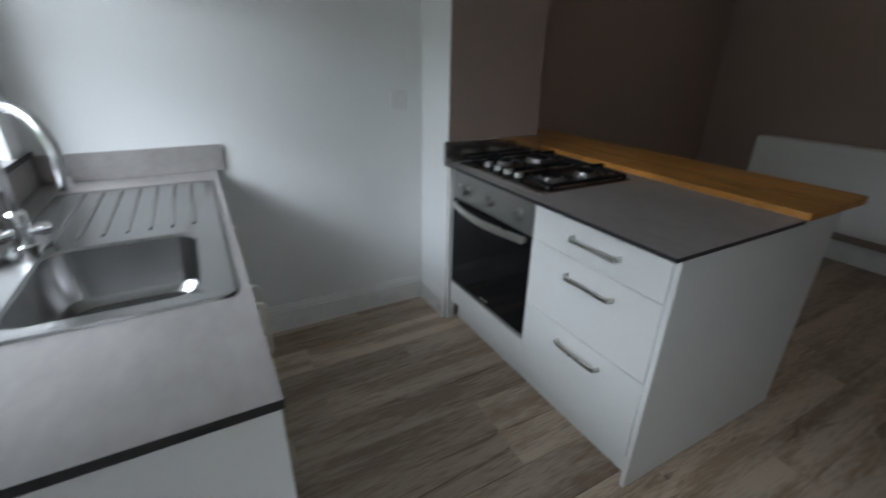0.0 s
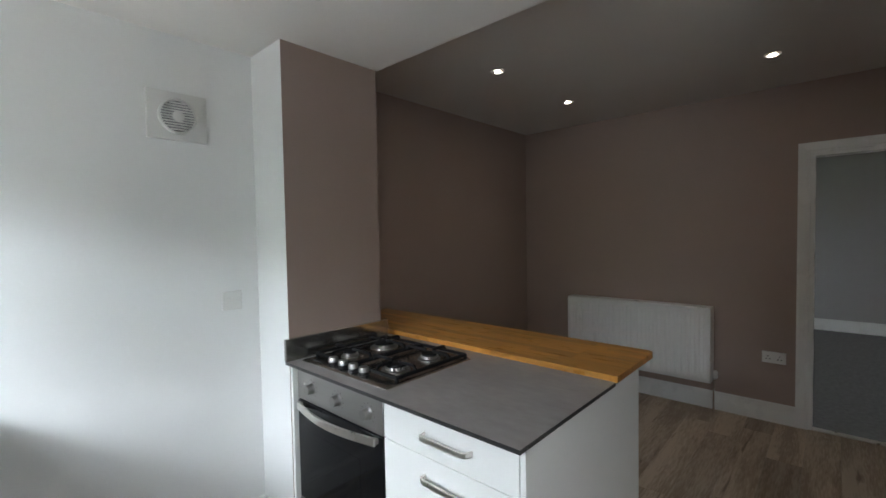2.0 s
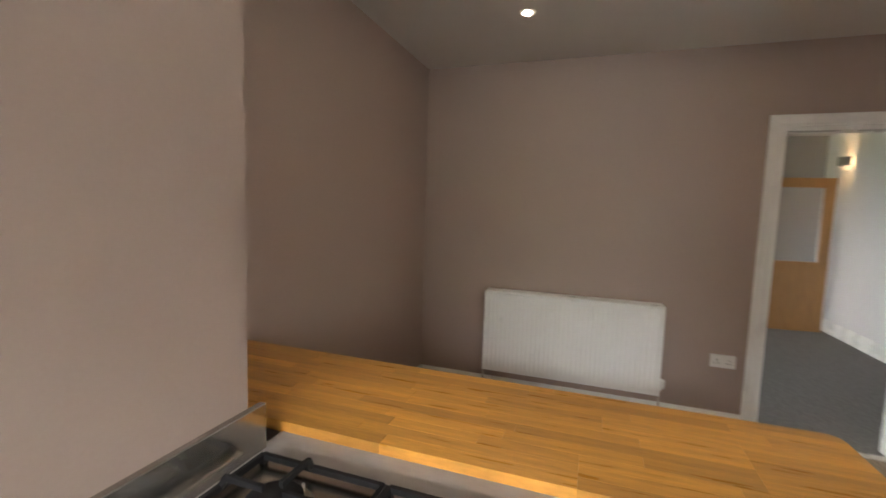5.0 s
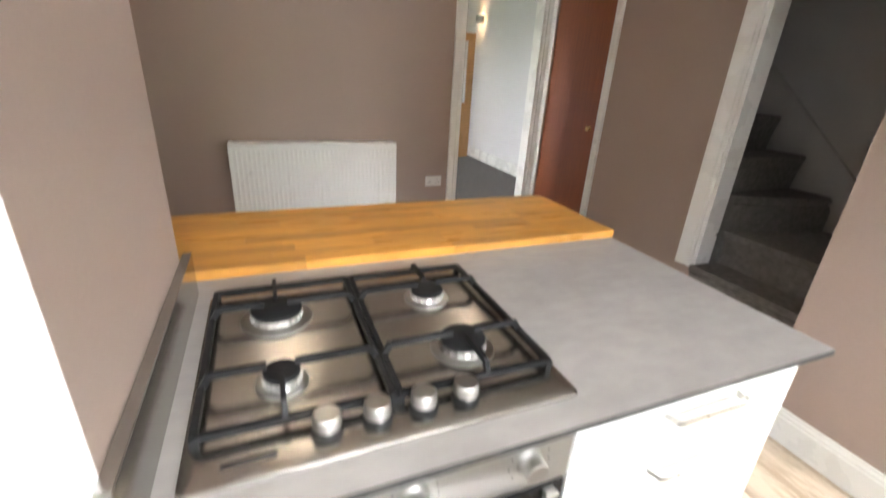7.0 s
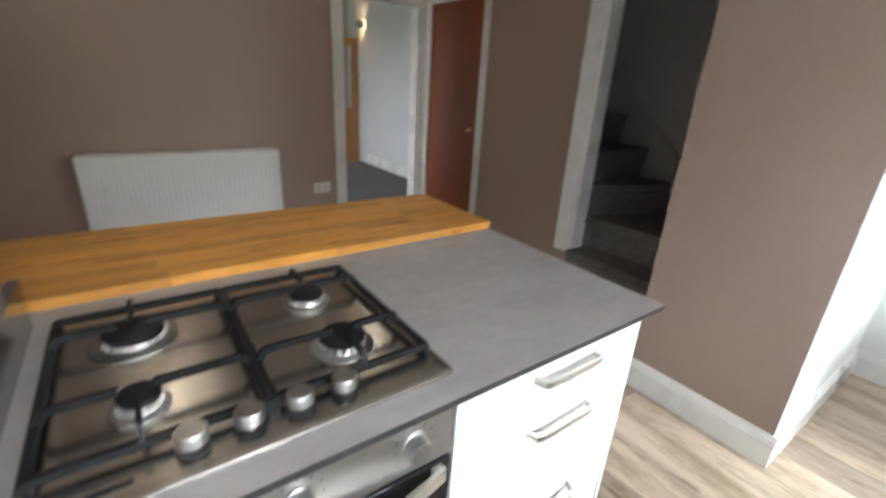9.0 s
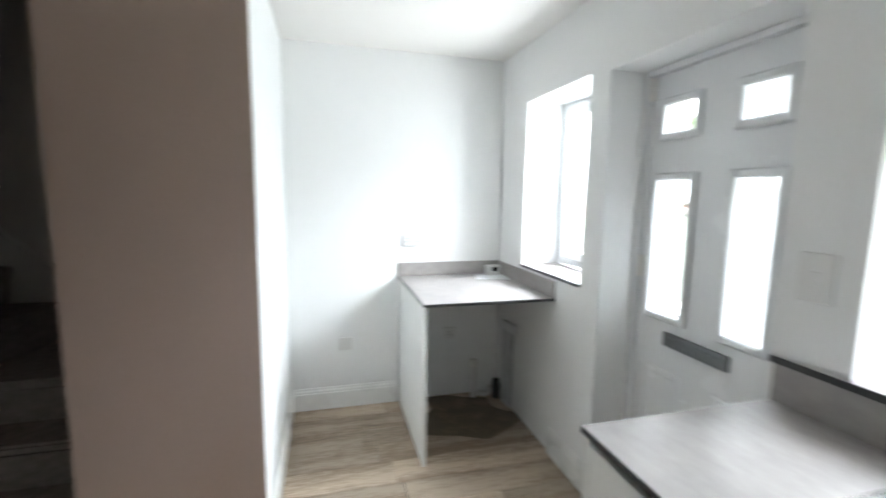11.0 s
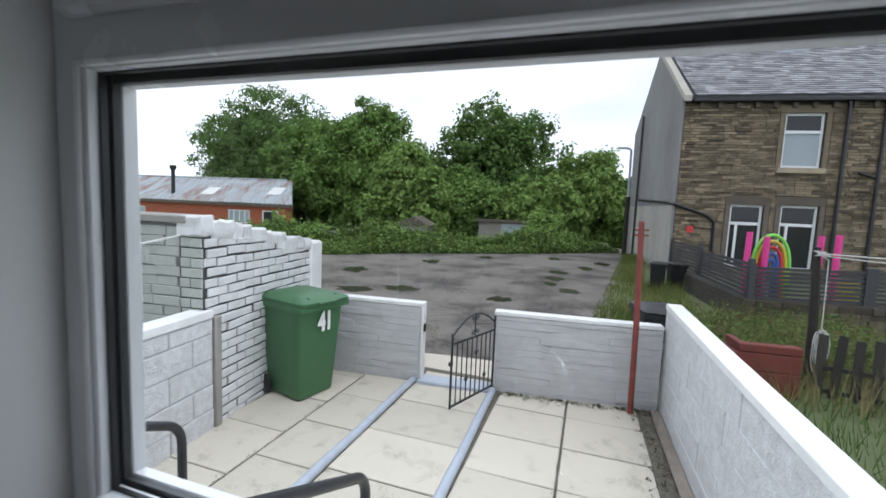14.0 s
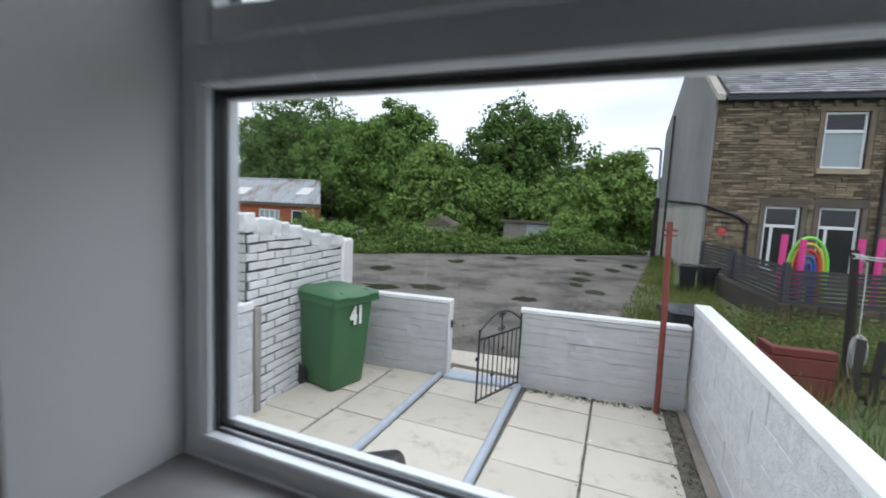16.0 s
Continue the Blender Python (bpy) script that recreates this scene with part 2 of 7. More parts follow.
def prism(bm, outline, z0, z1, m=None):
    """A flat outline (counter-clockwise) raised from z0 to z1, then moved by m."""
    m = m or Matrix.Identity(4)
    lo = [bm.verts.new(m @ Vector((x, y, z0))) for x, y in outline]
    hi = [bm.verts.new(m @ Vector((x, y, z1))) for x, y in outline]
    c = len(outline)
    bm.faces.new(list(reversed(lo)))
    bm.faces.new(hi)
    for i in range(c):
        j = (i + 1) % c
        bm.faces.new((lo[i], lo[j], hi[j], hi[i]))
    return bm


def rounded(x0, x1, y0, y1, r, n=5):
    pts = []
    for cx, cy, a in ((x1 - r, y1 - r, 0), (x0 + r, y1 - r, 90), (x0 + r, y0 + r, 180), (x1 - r, y0 + r, 270)):
        for i in range(n + 1):
            t = radians(a + 90 * i / n)
            pts.append((cx + r * math.cos(t), cy + r * math.sin(t)))
    return pts


def loops(bm, rings, close=True, cap0=False, cap1=False):
    rows = [[bm.verts.new(p) for p in ring] for ring in rings]
    for a, b in zip(rows, rows[1:]):
        c = len(a)
        for i in range(c if close else c - 1):
            j = (i + 1) % c
            bm.faces.new((a[i], a[j], b[j], b[i]))
    if cap0:
        bm.faces.new(list(reversed(rows[0])))
    if cap1:
        bm.faces.new(rows[-1])
    return bm


def tube(bm, pts, r, n=10, caps=True, radii=None):
    pts = [Vector(p) for p in pts]
    rings, side = [], None
    for i, p in enumerate(pts):
        d = (pts[min(i + 1, len(pts) - 1)] - pts[max(i - 1, 0)]).normalized()
        if side is None:
            side = d.orthogonal().normalized()
        side = (side - d * side.dot(d)).normalized()
        up = d.cross(side)
        rr = radii[i] if radii else r
        rings.append([p + rr * (math.cos(6.28318 * j / n) * side + math.sin(6.28318 * j / n) * up) for j in range(n)])
    return loops(bm, rings, cap0=caps, cap1=caps)


def lathe(bm, profile, centre, axis="z", n=24):
    """profile: (radius, height) from the bottom up, closed at both ends."""
    c = Vector(centre)
    rings = []
    for r, h in profile:
        ring = []
        for j in range(n):
            a = 6.28318 * j / n
            u, v = max(r, 1e-4) * math.cos(a), max(r, 1e-4) * math.sin(a)
            ring.append(c + Vector({"z": (u, v, h), "x": (h, u, v), "-x": (-h, v, u), "y": (v, h, u), "-y": (u, -h, v)}[axis]))
        rings.append(ring)
    return loops(bm, rings, cap0=True, cap1=True)


def finish(bm, name, mats, base=(0, 0, 0), smooth=False):
    bmesh.ops.recalc_face_normals(bm, faces=bm.faces)
    bmesh.ops.translate(bm, verts=bm.verts, vec=-Vector(base))
    me = bpy.data.meshes.new(name)
    bm.to_mesh(me)
    bm.free()
    for m in (mats if isinstance(mats, (list, tuple)) else [mats]):
        me.materials.append(m)
    if smooth:
        me.shade_smooth()
        me.set_sharp_from_angle(angle=radians(38))
    return me


def thing(name, label, category, base=(0, 0, 0), group="", at=None):
    ob = new(name)
    ob.empty_display_size = 0.05
    ob.matrix_basis = (at or Matrix.Identity(4)) @ Matrix.Translation(base)
    ob["origin"] = list(base)
    return tagged(ob, label, category, group)


def origin_of(ob):
    while ob.parent:
        ob = ob.parent
    return tuple(ob["origin"]) if "origin" in ob else (0, 0, 0)


def part(name, bm, mat, parent, label="", smooth=True):
    ob = new(name, finish(bm, name, mat, origin_of(parent), smooth))
    ob.parent = parent
    return tagged(ob, label) if label else ob


def solo(name, bm, mat, label, category, kind="", at=None, smooth=True, group="", base=(0, 0, 0)):
    ob = new(name, finish(bm, name, mat, base, smooth))
    ob.matrix_basis = (at or Matrix.Identity(4)) @ Matrix.Translation(base)
    ob["origin"] = list(base)
    return tagged(ob, label, category, group, kind)


def cells(xs, ys, zs, solid, paint=None):
    """A body of box cells, faces only where it ends. solid(x, y, z) at a cell's middle; paint(x, y, z, nx, ny, nz) gives the slot."""
    bm, cache = bmesh.new(), {}
    nx, ny, nz = len(xs) - 1, len(ys) - 1, len(zs) - 1
    mid = lambda a, i: 0.5 * (a[i] + a[i + 1])
    full = {(i, j, k) for i in range(nx) for j in range(ny) for k in range(nz) if solid(mid(xs, i), mid(ys, j), mid(zs, k))}

    def v(i, j, k):
        if (i, j, k) not in cache:
            cache[i, j, k] = bm.verts.new((xs[i], ys[j], zs[k]))
        return cache[i, j, k]
    sides = {(1, 0, 0): ((1, 0, 0), (1, 1, 0), (1, 1, 1), (1, 0, 1)), (-1, 0, 0): ((0, 0, 0), (0, 0, 1), (0, 1, 1), (0, 1, 0)),
             (0, 1, 0): ((0, 1, 0), (0, 1, 1), (1, 1, 1), (1, 1, 0)), (0, -1, 0): ((0, 0, 0), (1, 0, 0), (1, 0, 1), (0, 0, 1)),
             (0, 0, 1): ((0, 0, 1), (1, 0, 1), (1, 1, 1), (0, 1, 1)), (0, 0, -1): ((0, 0, 0), (0, 1, 0), (1, 1, 0), (1, 0, 0))}
    for i, j, k in full:
        for (dx, dy, dz), quad in sides.items():
            if (i + dx, j + dy, k + dz) not in full:
                f = bm.faces.new([v(i + a, j + b, k + c) for a, b, c in quad])
                if paint:
                    f.material_index = paint(mid(xs, i), mid(ys, j), mid(zs, k), dx, dy, dz)
    return bm


def wall(name, xr, yr, zr, holes, mats, label, paint=None):
    """A straight wall; holes are (a0, a1, z0, z1) along its longer side."""
    along_x = (xr[1] - xr[0]) > (yr[1] - yr[0])
    run = xr if along_x else yr
    cuts = sorted({run[0], run[1], *[h[0] for h in holes], *[h[1] for h in holes]})
    zs = sorted({zr[0], zr[1], *[max(zr[0], h[2]) for h in holes], *[min(zr[1], h[3]) for h in holes]})

    def solid(x, y, z):
        a = x if along_x else y
        return not any(h[0] < a < h[1] and h[2] < z < h[3] for h in holes)
    bm = cells(cuts if along_x else list(xr), list(yr) if along_x else cuts, zs, solid, paint)
    return solo(name, bm, mats, label, "wall", "structure", smooth=False)


# ---- large structure ----
XW, YN, YS, ZK, ZD = -1.655, 0.30, -3.375, 2.40, 2.545
XE, YDN, YDS = 3.125, 0.615, -2.585
WIN = (-1.145, 0.14, 1.02, 2.06)
SWIN = (-2.98, -2.32, 1.02, 2.05)
DOOR = (-2.165, -1.350, -0.06, 2.03)
wall("wall_west", (-1.985, XW), (-3.70, 0.75), (-0.45, 2.62), [WIN, SWIN, DOOR], [M_WHITE],
     "thick white plastered outside wall with window and door openings")
wall("wall_north_kitchen", (XW, 0.0), (YN, 0.75), (-0.06, ZK), [], [M_WHITE], "plain white painted kitchen wall")
solo("wall_pier", cells([0.0, 0.555], [0.0, 0.75], [-0.06, 2.62], lambda x, y, z: True, lambda x, y, z, a, b, c: 0 if a < 0 else 1),
     [M_WHITE, M_TAUPE], "short wall pier painted white and taupe beside the hob", "wall", "structure", smooth=False)
wall("wall_north_dining", (0.555, 3.40), (YDN, 0.75), (-0.06, 2.62), [], [M_TAUPE], "plain taupe painted dining wall")
wall("wall_east", (XE, XE + 0.12), (-2.72, YDN), (-0.06, 2.62), [(-2.515, -1.757, -0.06, 2.03)], [M_TAUPE, M_PALE],
     "taupe painted wall with a doorway to the next room", lambda x, y, z, a, b, c: 1 if a > 0 else 0)
wall("wall_south_dining", (1.27, XE), (YDS - 0.12, YDS), (-0.06, 2.62), [(2.345, 3.060, -0.06, 2.03)], [M_TAUPE, M_GREY],
     "taupe painted wall with a closed door", lambda x, y, z, a, b, c: 1 if b < 0 else 0)
solo("wall_nib", cells([-0.18, 0.456], [-3.70, -2.16], [-0.06, 2.62], lambda x, y, z: True, lambda x, y, z, a, b, c: 0 if a < 0 else 1),
     [M_WHITE, M_TAUPE], "projecting wall block painted taupe and white", "wall", "structure", smooth=False)
wall("wall_south_kitchen", (XW, -0.18), (-3.70, YS), (-0.06, ZK), [], [M_WHITE], "plain white painted kitchen wall behind the small counter")
wall("wall_stairs_south", (0.43, XE + 0.24), (-3.60, -3.45), (-0.06, 4.6), [], [M_GREY], "plain grey painted stairwell wall")
wall("wall_stairs_end", (XE + 0.122, XE + 0.238), (-3.45, -2.72), (-0.06, 4.6), [], [M_GREY], "plain grey wall closing the stairs")
wall("wall_stairs_upper", (0.43, XE + 0.24), (YDS - 0.12, YDS), (2.62, 4.6), [], [M_GREY], "plain grey wall above the dining room")
wall("wall_stairs_west", (0.31, 0.43), (-3.60, YDS), (2.62, 4.6), [], [M_GREY], "plain grey wall above the block")
solo("ceiling_stairs", boxed(0.31, XE + 0.24, -3.6, YDS, 4.6, 4.7), M_CEIL, "plain stairwell ceiling", "ceiling", "structure", smooth=False)
solo("ceiling_kitchen", boxed(XW, 0.565, YS - 0.02, YN + 0.02, ZK, ZK + 0.22), M_CEIL, "plain white kitchen ceiling with a dropped edge", "ceiling", "structure", smooth=False)
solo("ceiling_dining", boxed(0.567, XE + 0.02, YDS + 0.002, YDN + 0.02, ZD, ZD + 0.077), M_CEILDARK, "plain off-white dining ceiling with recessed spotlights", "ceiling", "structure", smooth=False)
solo("wall_stair_header", boxed(0.43, 1.27, YDS - 0.12, YDS, 2.46, 2.62), M_TAUPE, "short wall piece over the stair opening", "wall", "structure", smooth=False)
# the room beyond the doorway
wall("wall_next_south", (XE + 0.30, 7.25), (-3.80, -3.65), (-0.06, 2.7), [], [M_PALE], "pale blue-white wall with a lit wall lamp")
wall("wall_next_back", (7.25, 7.40), (-3.8, 2.6), (-0.06, 2.7), [], [M_GREY], "plain grey-brown back wall of the next room")
wall("wall_next_north", (XE + 0.12, 7.25), (2.45, 2.6), (-0.06, 2.7), [(4.4, 6.2, 0.8, 2.2)], [M_PALE], "pale wall of the next room with a window opening")
wall("wall_next_west", (XE, XE + 0.12), (0.75, 2.6), (-0.06, 2.7), [], [M_PALE], "pale wall closing the next room")
wall("wall_next_nook", (XE + 0.24, XE + 0.30), (-3.65, -2.72), (-0.06, 2.7), [], [M_PALE], "pale wall beside the stairs")
solo("ceiling_next", boxed(XE + 0.12, 7.25, -3.65, 2.45, 2.62, 2.7), M_CEIL, "plain ceiling of the next room", "ceiling", "structure", smooth=False)
solo("floor_next", boxed(XE + 0.02, 7.25, -3.65, 2.45, -0.06, 0.006), M_CARPET, "grey fitted carpet in the next room", "carpet", "structure", smooth=False)
floor = solo("floor", boxed(XW - 0.2, XE + 0.02, YS - 0.05, YDN + 0.05, -0.06, -0.006), M_EDGE, "weathered oak-look plank floor laid wall to wall", "floor", "structure", smooth=False)


def skirting(name, a, b, side, label="white moulded skirting board", h=0.15, d=0.018):
    """A moulded board along the wall from a to b; side is the way it faces."""
    a, b, s = Vector((*a, 0)), Vector((*b, 0)), Vector((*side, 0))
    prof = [(0, 0), (d, 0), (d, h * 0.76), (d * 0.8, h * 0.79), (d * 0.8, h * 0.86), (d * 0.45, h * 0.93), (d * 0.35, h), (0, h)]
    bm = loops(bmesh.new(), [[p + s * u + Vector((0, 0, z)) for u, z in prof] for p in (a, b)], cap0=True, cap1=True)
    return solo(name, bm, M_GLOSS, label, "skirting board", "structure", smooth=False)


skirting("baseboard_1", (-1.04, YN), (0.0, YN), (0, -1))
skirting("baseboard_2", (0.0, YN - 0.018), (0.0, 0.0), (-1, 0))
skirting("baseboard_3", (0.555, YDN), (XE, YDN), (0, -1))
skirting("baseboard_4", (XE, YDN), (XE, -1.70), (-1, 0))
skirting("baseboard_5", (2.272, YDS), (1.37, YDS), (0, 1))
skirting("baseboard_6", (0.456, -2.16), (-0.198, -2.16), (0, 1))
skirting("baseboard_7", (-0.18, -2.16), (-0.18, YS), (-1, 0))
skirting("baseboard_8", (-0.18, YS), (-0.90, YS), (0, 1))
skirting("baseboard_9", (XW, -2.545), (XW, -2.17), (1, 0))
skirting("baseboard_10", (XE + 0.30, -3.65), (7.25, -3.65), (0, 1), h=0.17)
skirting("baseboard_11", (7.25, 2.45), (7.25, -3.63), (-1, 0), h=0.17)


def architrave(name, pts, normal, width=0.072, depth=0.020, label="white moulded door architrave"):
    """Moulded trim along the polyline pts (the opening's edge), lying outward of it on a wall that faces normal; mitred at corners."""
    pts, nrm = [Vector(p) for p in pts], Vector(normal)
    prof = [(0, 0), (0, depth * 0.6), (width * 0.12, depth * 0.75), (width * 0.28, depth * 0.55), (width * 0.62, depth * 0.85), (width * 0.8, depth), (width, depth), (width, 0)]
    rings = []
    for i, p in enumerate(pts):
        outs = []
        if i > 0:
            outs.append((p - pts[i - 1]).normalized().cross(nrm))
        if i < len(pts) - 1:
            outs.append((pts[i + 1] - p).normalized().cross(nrm))
        o = sum(outs, Vector())
        if len(outs) == 2:
            o = o / (1 + outs[0].dot(outs[1]))
        rings.append([p + o * u + nrm * h for u, h in prof])
    bm = loops(bmesh.new(), rings, cap0=True, cap1=True)
    return solo(name, bm, M_GLOSS, label, "trim", "structure", smooth=False)


# doorway to the next room: its trim and lining
architrave("trim_1", [(XE, -2.515, 0.0), (XE, -2.515, 2.03), (XE, -1.757, 2.03), (XE, -1.757, 0.0)], (-1, 0, 0))
solo("trim_2", cells([XE - 0.002, XE + 0.124], [-2.515, -2.49, -1.782, -1.757], [0.0, 2.005, 2.03],
                     lambda x, y, z: z > 2.005 or y < -2.49 or y > -1.782), M_GLOSS, "white painted door lining", "trim", "structure", smooth=False)
solo("trim_3", boxed(XE - 0.01, XE + 0.05, -2.49, -1.782, 0.004, 0.012, bev=0.003), M_SATIN, "metal carpet threshold strip", "trim", "structure")
# closed mahogany door in the dining wall
architrave("trim_4", [(2.345, YDS, 0.0), (2.345, YDS, 2.03), (3.060, YDS, 2.03), (3.060, YDS, 0.0)], (0, 1, 0))
d1 = thing("door_1", "closed mahogany-brown flush door with a small brass knob", "door", (2.70, YDS, 0))
d1["kind"] = "structure"
part("door_leaf", boxed(2.348, 3.057, YDS - 0.05, YDS - 0.012, 0.006, 2.027, bev=0.002), M_REDDOOR, d1)
knob = part("door_knob", lathe(bmesh.new(), [(0.016, 0), (0.016, 0.003), (0.006, 0.006), (0.006, 0.016), (0.014, 0.021), (0.017, 0.029), (0.012, 0.036), (0.0, 0.037)], (2.43, YDS - 0.012, 1.05), "y"), M_BRASS, d1, "round brass knob")
# stair opening trim, standing on the second step
architrave("trim_5", [(0.43, YDS, 2.46), (1.27, YDS, 2.46), (1.27, YDS, 0.37)], (0, 1, 0), width=0.098, depth=0.026, label="wide white moulded trim round the stair opening")
solo("trim_6", cells([0.43, 1.245, 1.27], [YDS - 0.122, YDS + 0.002], [0.37, 2.435, 2.46], lambda x, y, z: x > 1.245 or z > 2.435), M_GLOSS, "white painted stair opening lining", "trim", "structure", smooth=False)

# ---- windows and outside door ----
def frame_rect(bm, x0, x1, y0, y1, z0, z1, w, bev=0.004):
    """Four mitre-free bars round an opening in a wall across x."""
    box(bm, x0, x1, y0, y0 + w, z0, z1, bev)
    box(bm, x0, x1, y1 - w, y1, z0, z1, bev)
    box(bm, x0 + 0.001, x1 - 0.001, y0 + w - 0.004, y1 - w + 0.004, z0, z0 + w, bev)
    box(bm, x0 + 0.001, x1 - 0.001, y0 + w - 0.004, y1 - w + 0.004, z1 - w, z1, bev)
    return bm


def pane(name, y0, y1, z0, z1, parent, x=-1.945):
    p = part(name, boxed(x - 0.004, x + 0.004, y0, y1, z0, z1), M_GLASS, parent, "clear glass pane", smooth=False)
    p.visible_shadow = False
    return p


w1 = thing("window_1", "large white plastic window with an opening top light over the sink", "window", (-1.93, -0.5, 1.04))
w1["kind"] = "structure"
Y0, Y1, Z0, Z1 = WIN[0], WIN[1], 1.04, 2.055
part("window_frame", frame_rect(bmesh.new(), -1.949, -1.905, Y0 + 0.003, Y1 - 0.003, Z0 + 0.002, Z1, 0.042), M_UPVC, w1)
part("transom", boxed(-1.949, -1.903, Y0 + 0.04, Y1 - 0.04, 1.700, 1.762, bev=0.005), M_UPVC, w1)
bead = bmesh.new()
for a, b, c, d in ((Y0 + 0.03, Y1 - 0.03, 1.063, 1.718),):
    frame_rect(bead, -1.937, -1.912, a + 0.008, b - 0.008, c + 0.006, d - 0.006, 0.014, 0.004)
part("glazing_bead", bead, M_UPVC, w1)
seal = frame_rect(bmesh.new(), -1.939, -1.929, Y0 + 0.05, Y1 - 0.05, 1.080, 1.702, 0.0065, 0)
part("glazing_seal", seal, M_SEAL, w1, "black rubber glazing gasket", smooth=False)
pane("pane", Y0 + 0.035, Y1 - 0.035, 1.066, 1.712, w1)
part("spacer_bar", frame_rect(bmesh.new(), -1.962, -1.9505, Y0 + 0.003, Y1 - 0.003, Z0 + 0.002, 1.735, 0.047, 0), M_SEAL, w1, "black glazing spacer bar", smooth=False)
part("outer_frame", frame_rect(bmesh.new(), -1.988, -1.9625, Y0 + 0.003, Y1 - 0.003, Z0 + 0.002, 1.735, 0.047, 0.003), M_UPVC, w1, "white outer window frame")
sash = part("sash", frame_rect(bmesh.new(), -1.955, -1.888, Y0 + 0.038, Y1 - 0.038, 1.758, Z1 - 0.004, 0.056, 0.007), M_UPVC, w1, "opening top light sash")
part("glazing_seal", frame_rect(bmesh.new(), -1.945, -1.925, Y0 + 0.0915, Y1 - 0.0915, 1.8115, Z1 - 0.0575, 0.006, 0), M_SEAL, sash, "black rubber glazing gasket", smooth=False)
pane("pane", Y0 + 0.088, Y1 - 0.088, 1.808, Z1 - 0.054, sash)
hd = bmesh.new()
box(hd, -1.888, -1.876, -0.566, -0.500, 1.761, 1.781, 0.005, 2)
tube(hd, [(-1.876, -0.545, 1.771), (-1.860, -0.545, 1.771), (-1.853, -0.527, 1.774), (-1.851, -0.48, 1.782), (-1.851, -0.425, 1.783)], 0.0075, 8)
part("sash_handle", hd, M_DULL, sash, "grey metal window handle")

w2 = thing("window_2", "small white plastic window over the corner counter", "window", (-1.93, -2.65, 1.04))
w2["kind"] = "structure"
part("window_frame", frame_rect(bmesh.new(), -1.975, -1.905, SWIN[0] + 0.003, SWIN[1] - 0.003, 1.042, 2.046, 0.045), M_UPVC, w2)
sash = part("sash", frame_rect(bmesh.new(), -1.960, -1.890, SWIN[0] + 0.044, SWIN[1] - 0.044, 1.083, 2.005, 0.052, 0.006), M_UPVC, w2, "opening sash")
part("glazing_seal", frame_rect(bmesh.new(), -1.939, -1.929, SWIN[0] + 0.092, SWIN[1] - 0.092, 1.131, 1.957, 0.006, 0), M_SEAL, sash, "black rubber glazing gasket", smooth=False)
pane("pane", SWIN[0] + 0.09, SWIN[1] - 0.09, 1.129, 1.959, sash)

d2 = thing("door_2", "closed white panelled outside door with four glass lights", "door", (-1.87, -1.76, 0))
d2["kind"] = "structure"
part("door_frame", cells([-1.93, -1.83], [-2.163, -2.135, -1.385, -1.352], [0.002, 2.005, 2.028], lambda x, y, z: z > 2.005 or y < -2.135 or y > -1.385), M_UPVC, d2, smooth=False)
LIGHTS = [(-2.075, -1.872, 0.955, 1.562), (-1.690, -1.512, 0.955, 1.562), (-2.055, -1.872, 1.738, 1.880), (-1.690, -1.512, 1.738, 1.880)]
ys = sorted({-2.132, -1.388, *[a for q in LIGHTS for a in q[:2]]})
zs = sorted({0.012, 2.002, *[a for q in LIGHTS for a in q[2:]]})
leaf = cells([-1.905, -1.860], ys, zs, lambda x, y, z: not any(q[0] < y < q[1] and q[2] < z < q[3] for q in LIGHTS))
part("door_leaf", leaf, M_UPVC, d2, smooth=False)
for a, b, c, d in LIGHTS:
    part("glazing_trim", frame_rect(bmesh.new(), -1.862, -1.838, a - 0.020, b + 0.020, c - 0.020, d + 0.020, 0.034, 0.009), M_UPVC, d2, "raised white glazing moulding")
    pane("pane", a - 0.006, b + 0.006, c - 0.006, d + 0.006, d2, x=-1.884)
for a, b, c, d in ((-2.09, -1.86, 0.16, 0.72), (-1.70, -1.49, 0.16, 0.72)):
    part("raised_panel", frame_rect(bmesh.new(), -1.864, -1.850, a, b, c, d, 0.03, 0.006), M_UPVC, d2, "pressed door panel moulding")
lb = part("letter_plate", boxed(-1.860, -1.842, -1.955, -1.640, 0.835, 0.895, bev=0.006, seg=2), M_DULL, d2, "grey metal letter plate")
part("letter_flap", boxed(-1.842, -1.836, -1.935, -1.660, 0.847, 0.883, bev=0.003), M_DULL, lb, "sprung metal flap")
for z in (0.30, 1.16, 1.95):
    hg = boxed(-1.862, -1.835, -2.155, -2.118, z - 0.05, z + 0.05, bev=0.004)
    part("hinge", hg, M_SATIN, d2, "grey metal door hinge")
part("threshold", boxed(-1.97, -1.80, -2.16, -1.355, -0.055, 0.010, bev=0.004), M_SATIN, d2, "aluminium threshold")


# ---- sink counter ----
def slab(bm, x0, x1, y0, y1, z0, z1, hole=None):
    xs, ys = [x0, x1], [y0, y1]
    if hole:
        xs, ys = sorted({x0, x1, *hole[:2]}), sorted({y0, y1, *hole[2:]})
    return cells(xs, ys, [z0, z1], lambda x, y, z: not (hole and hole[0] < x < hole[1] and hole[2] < y < hole[3]),
                 lambda x, y, z, a, b, c: 0 if c > 0 else 1)


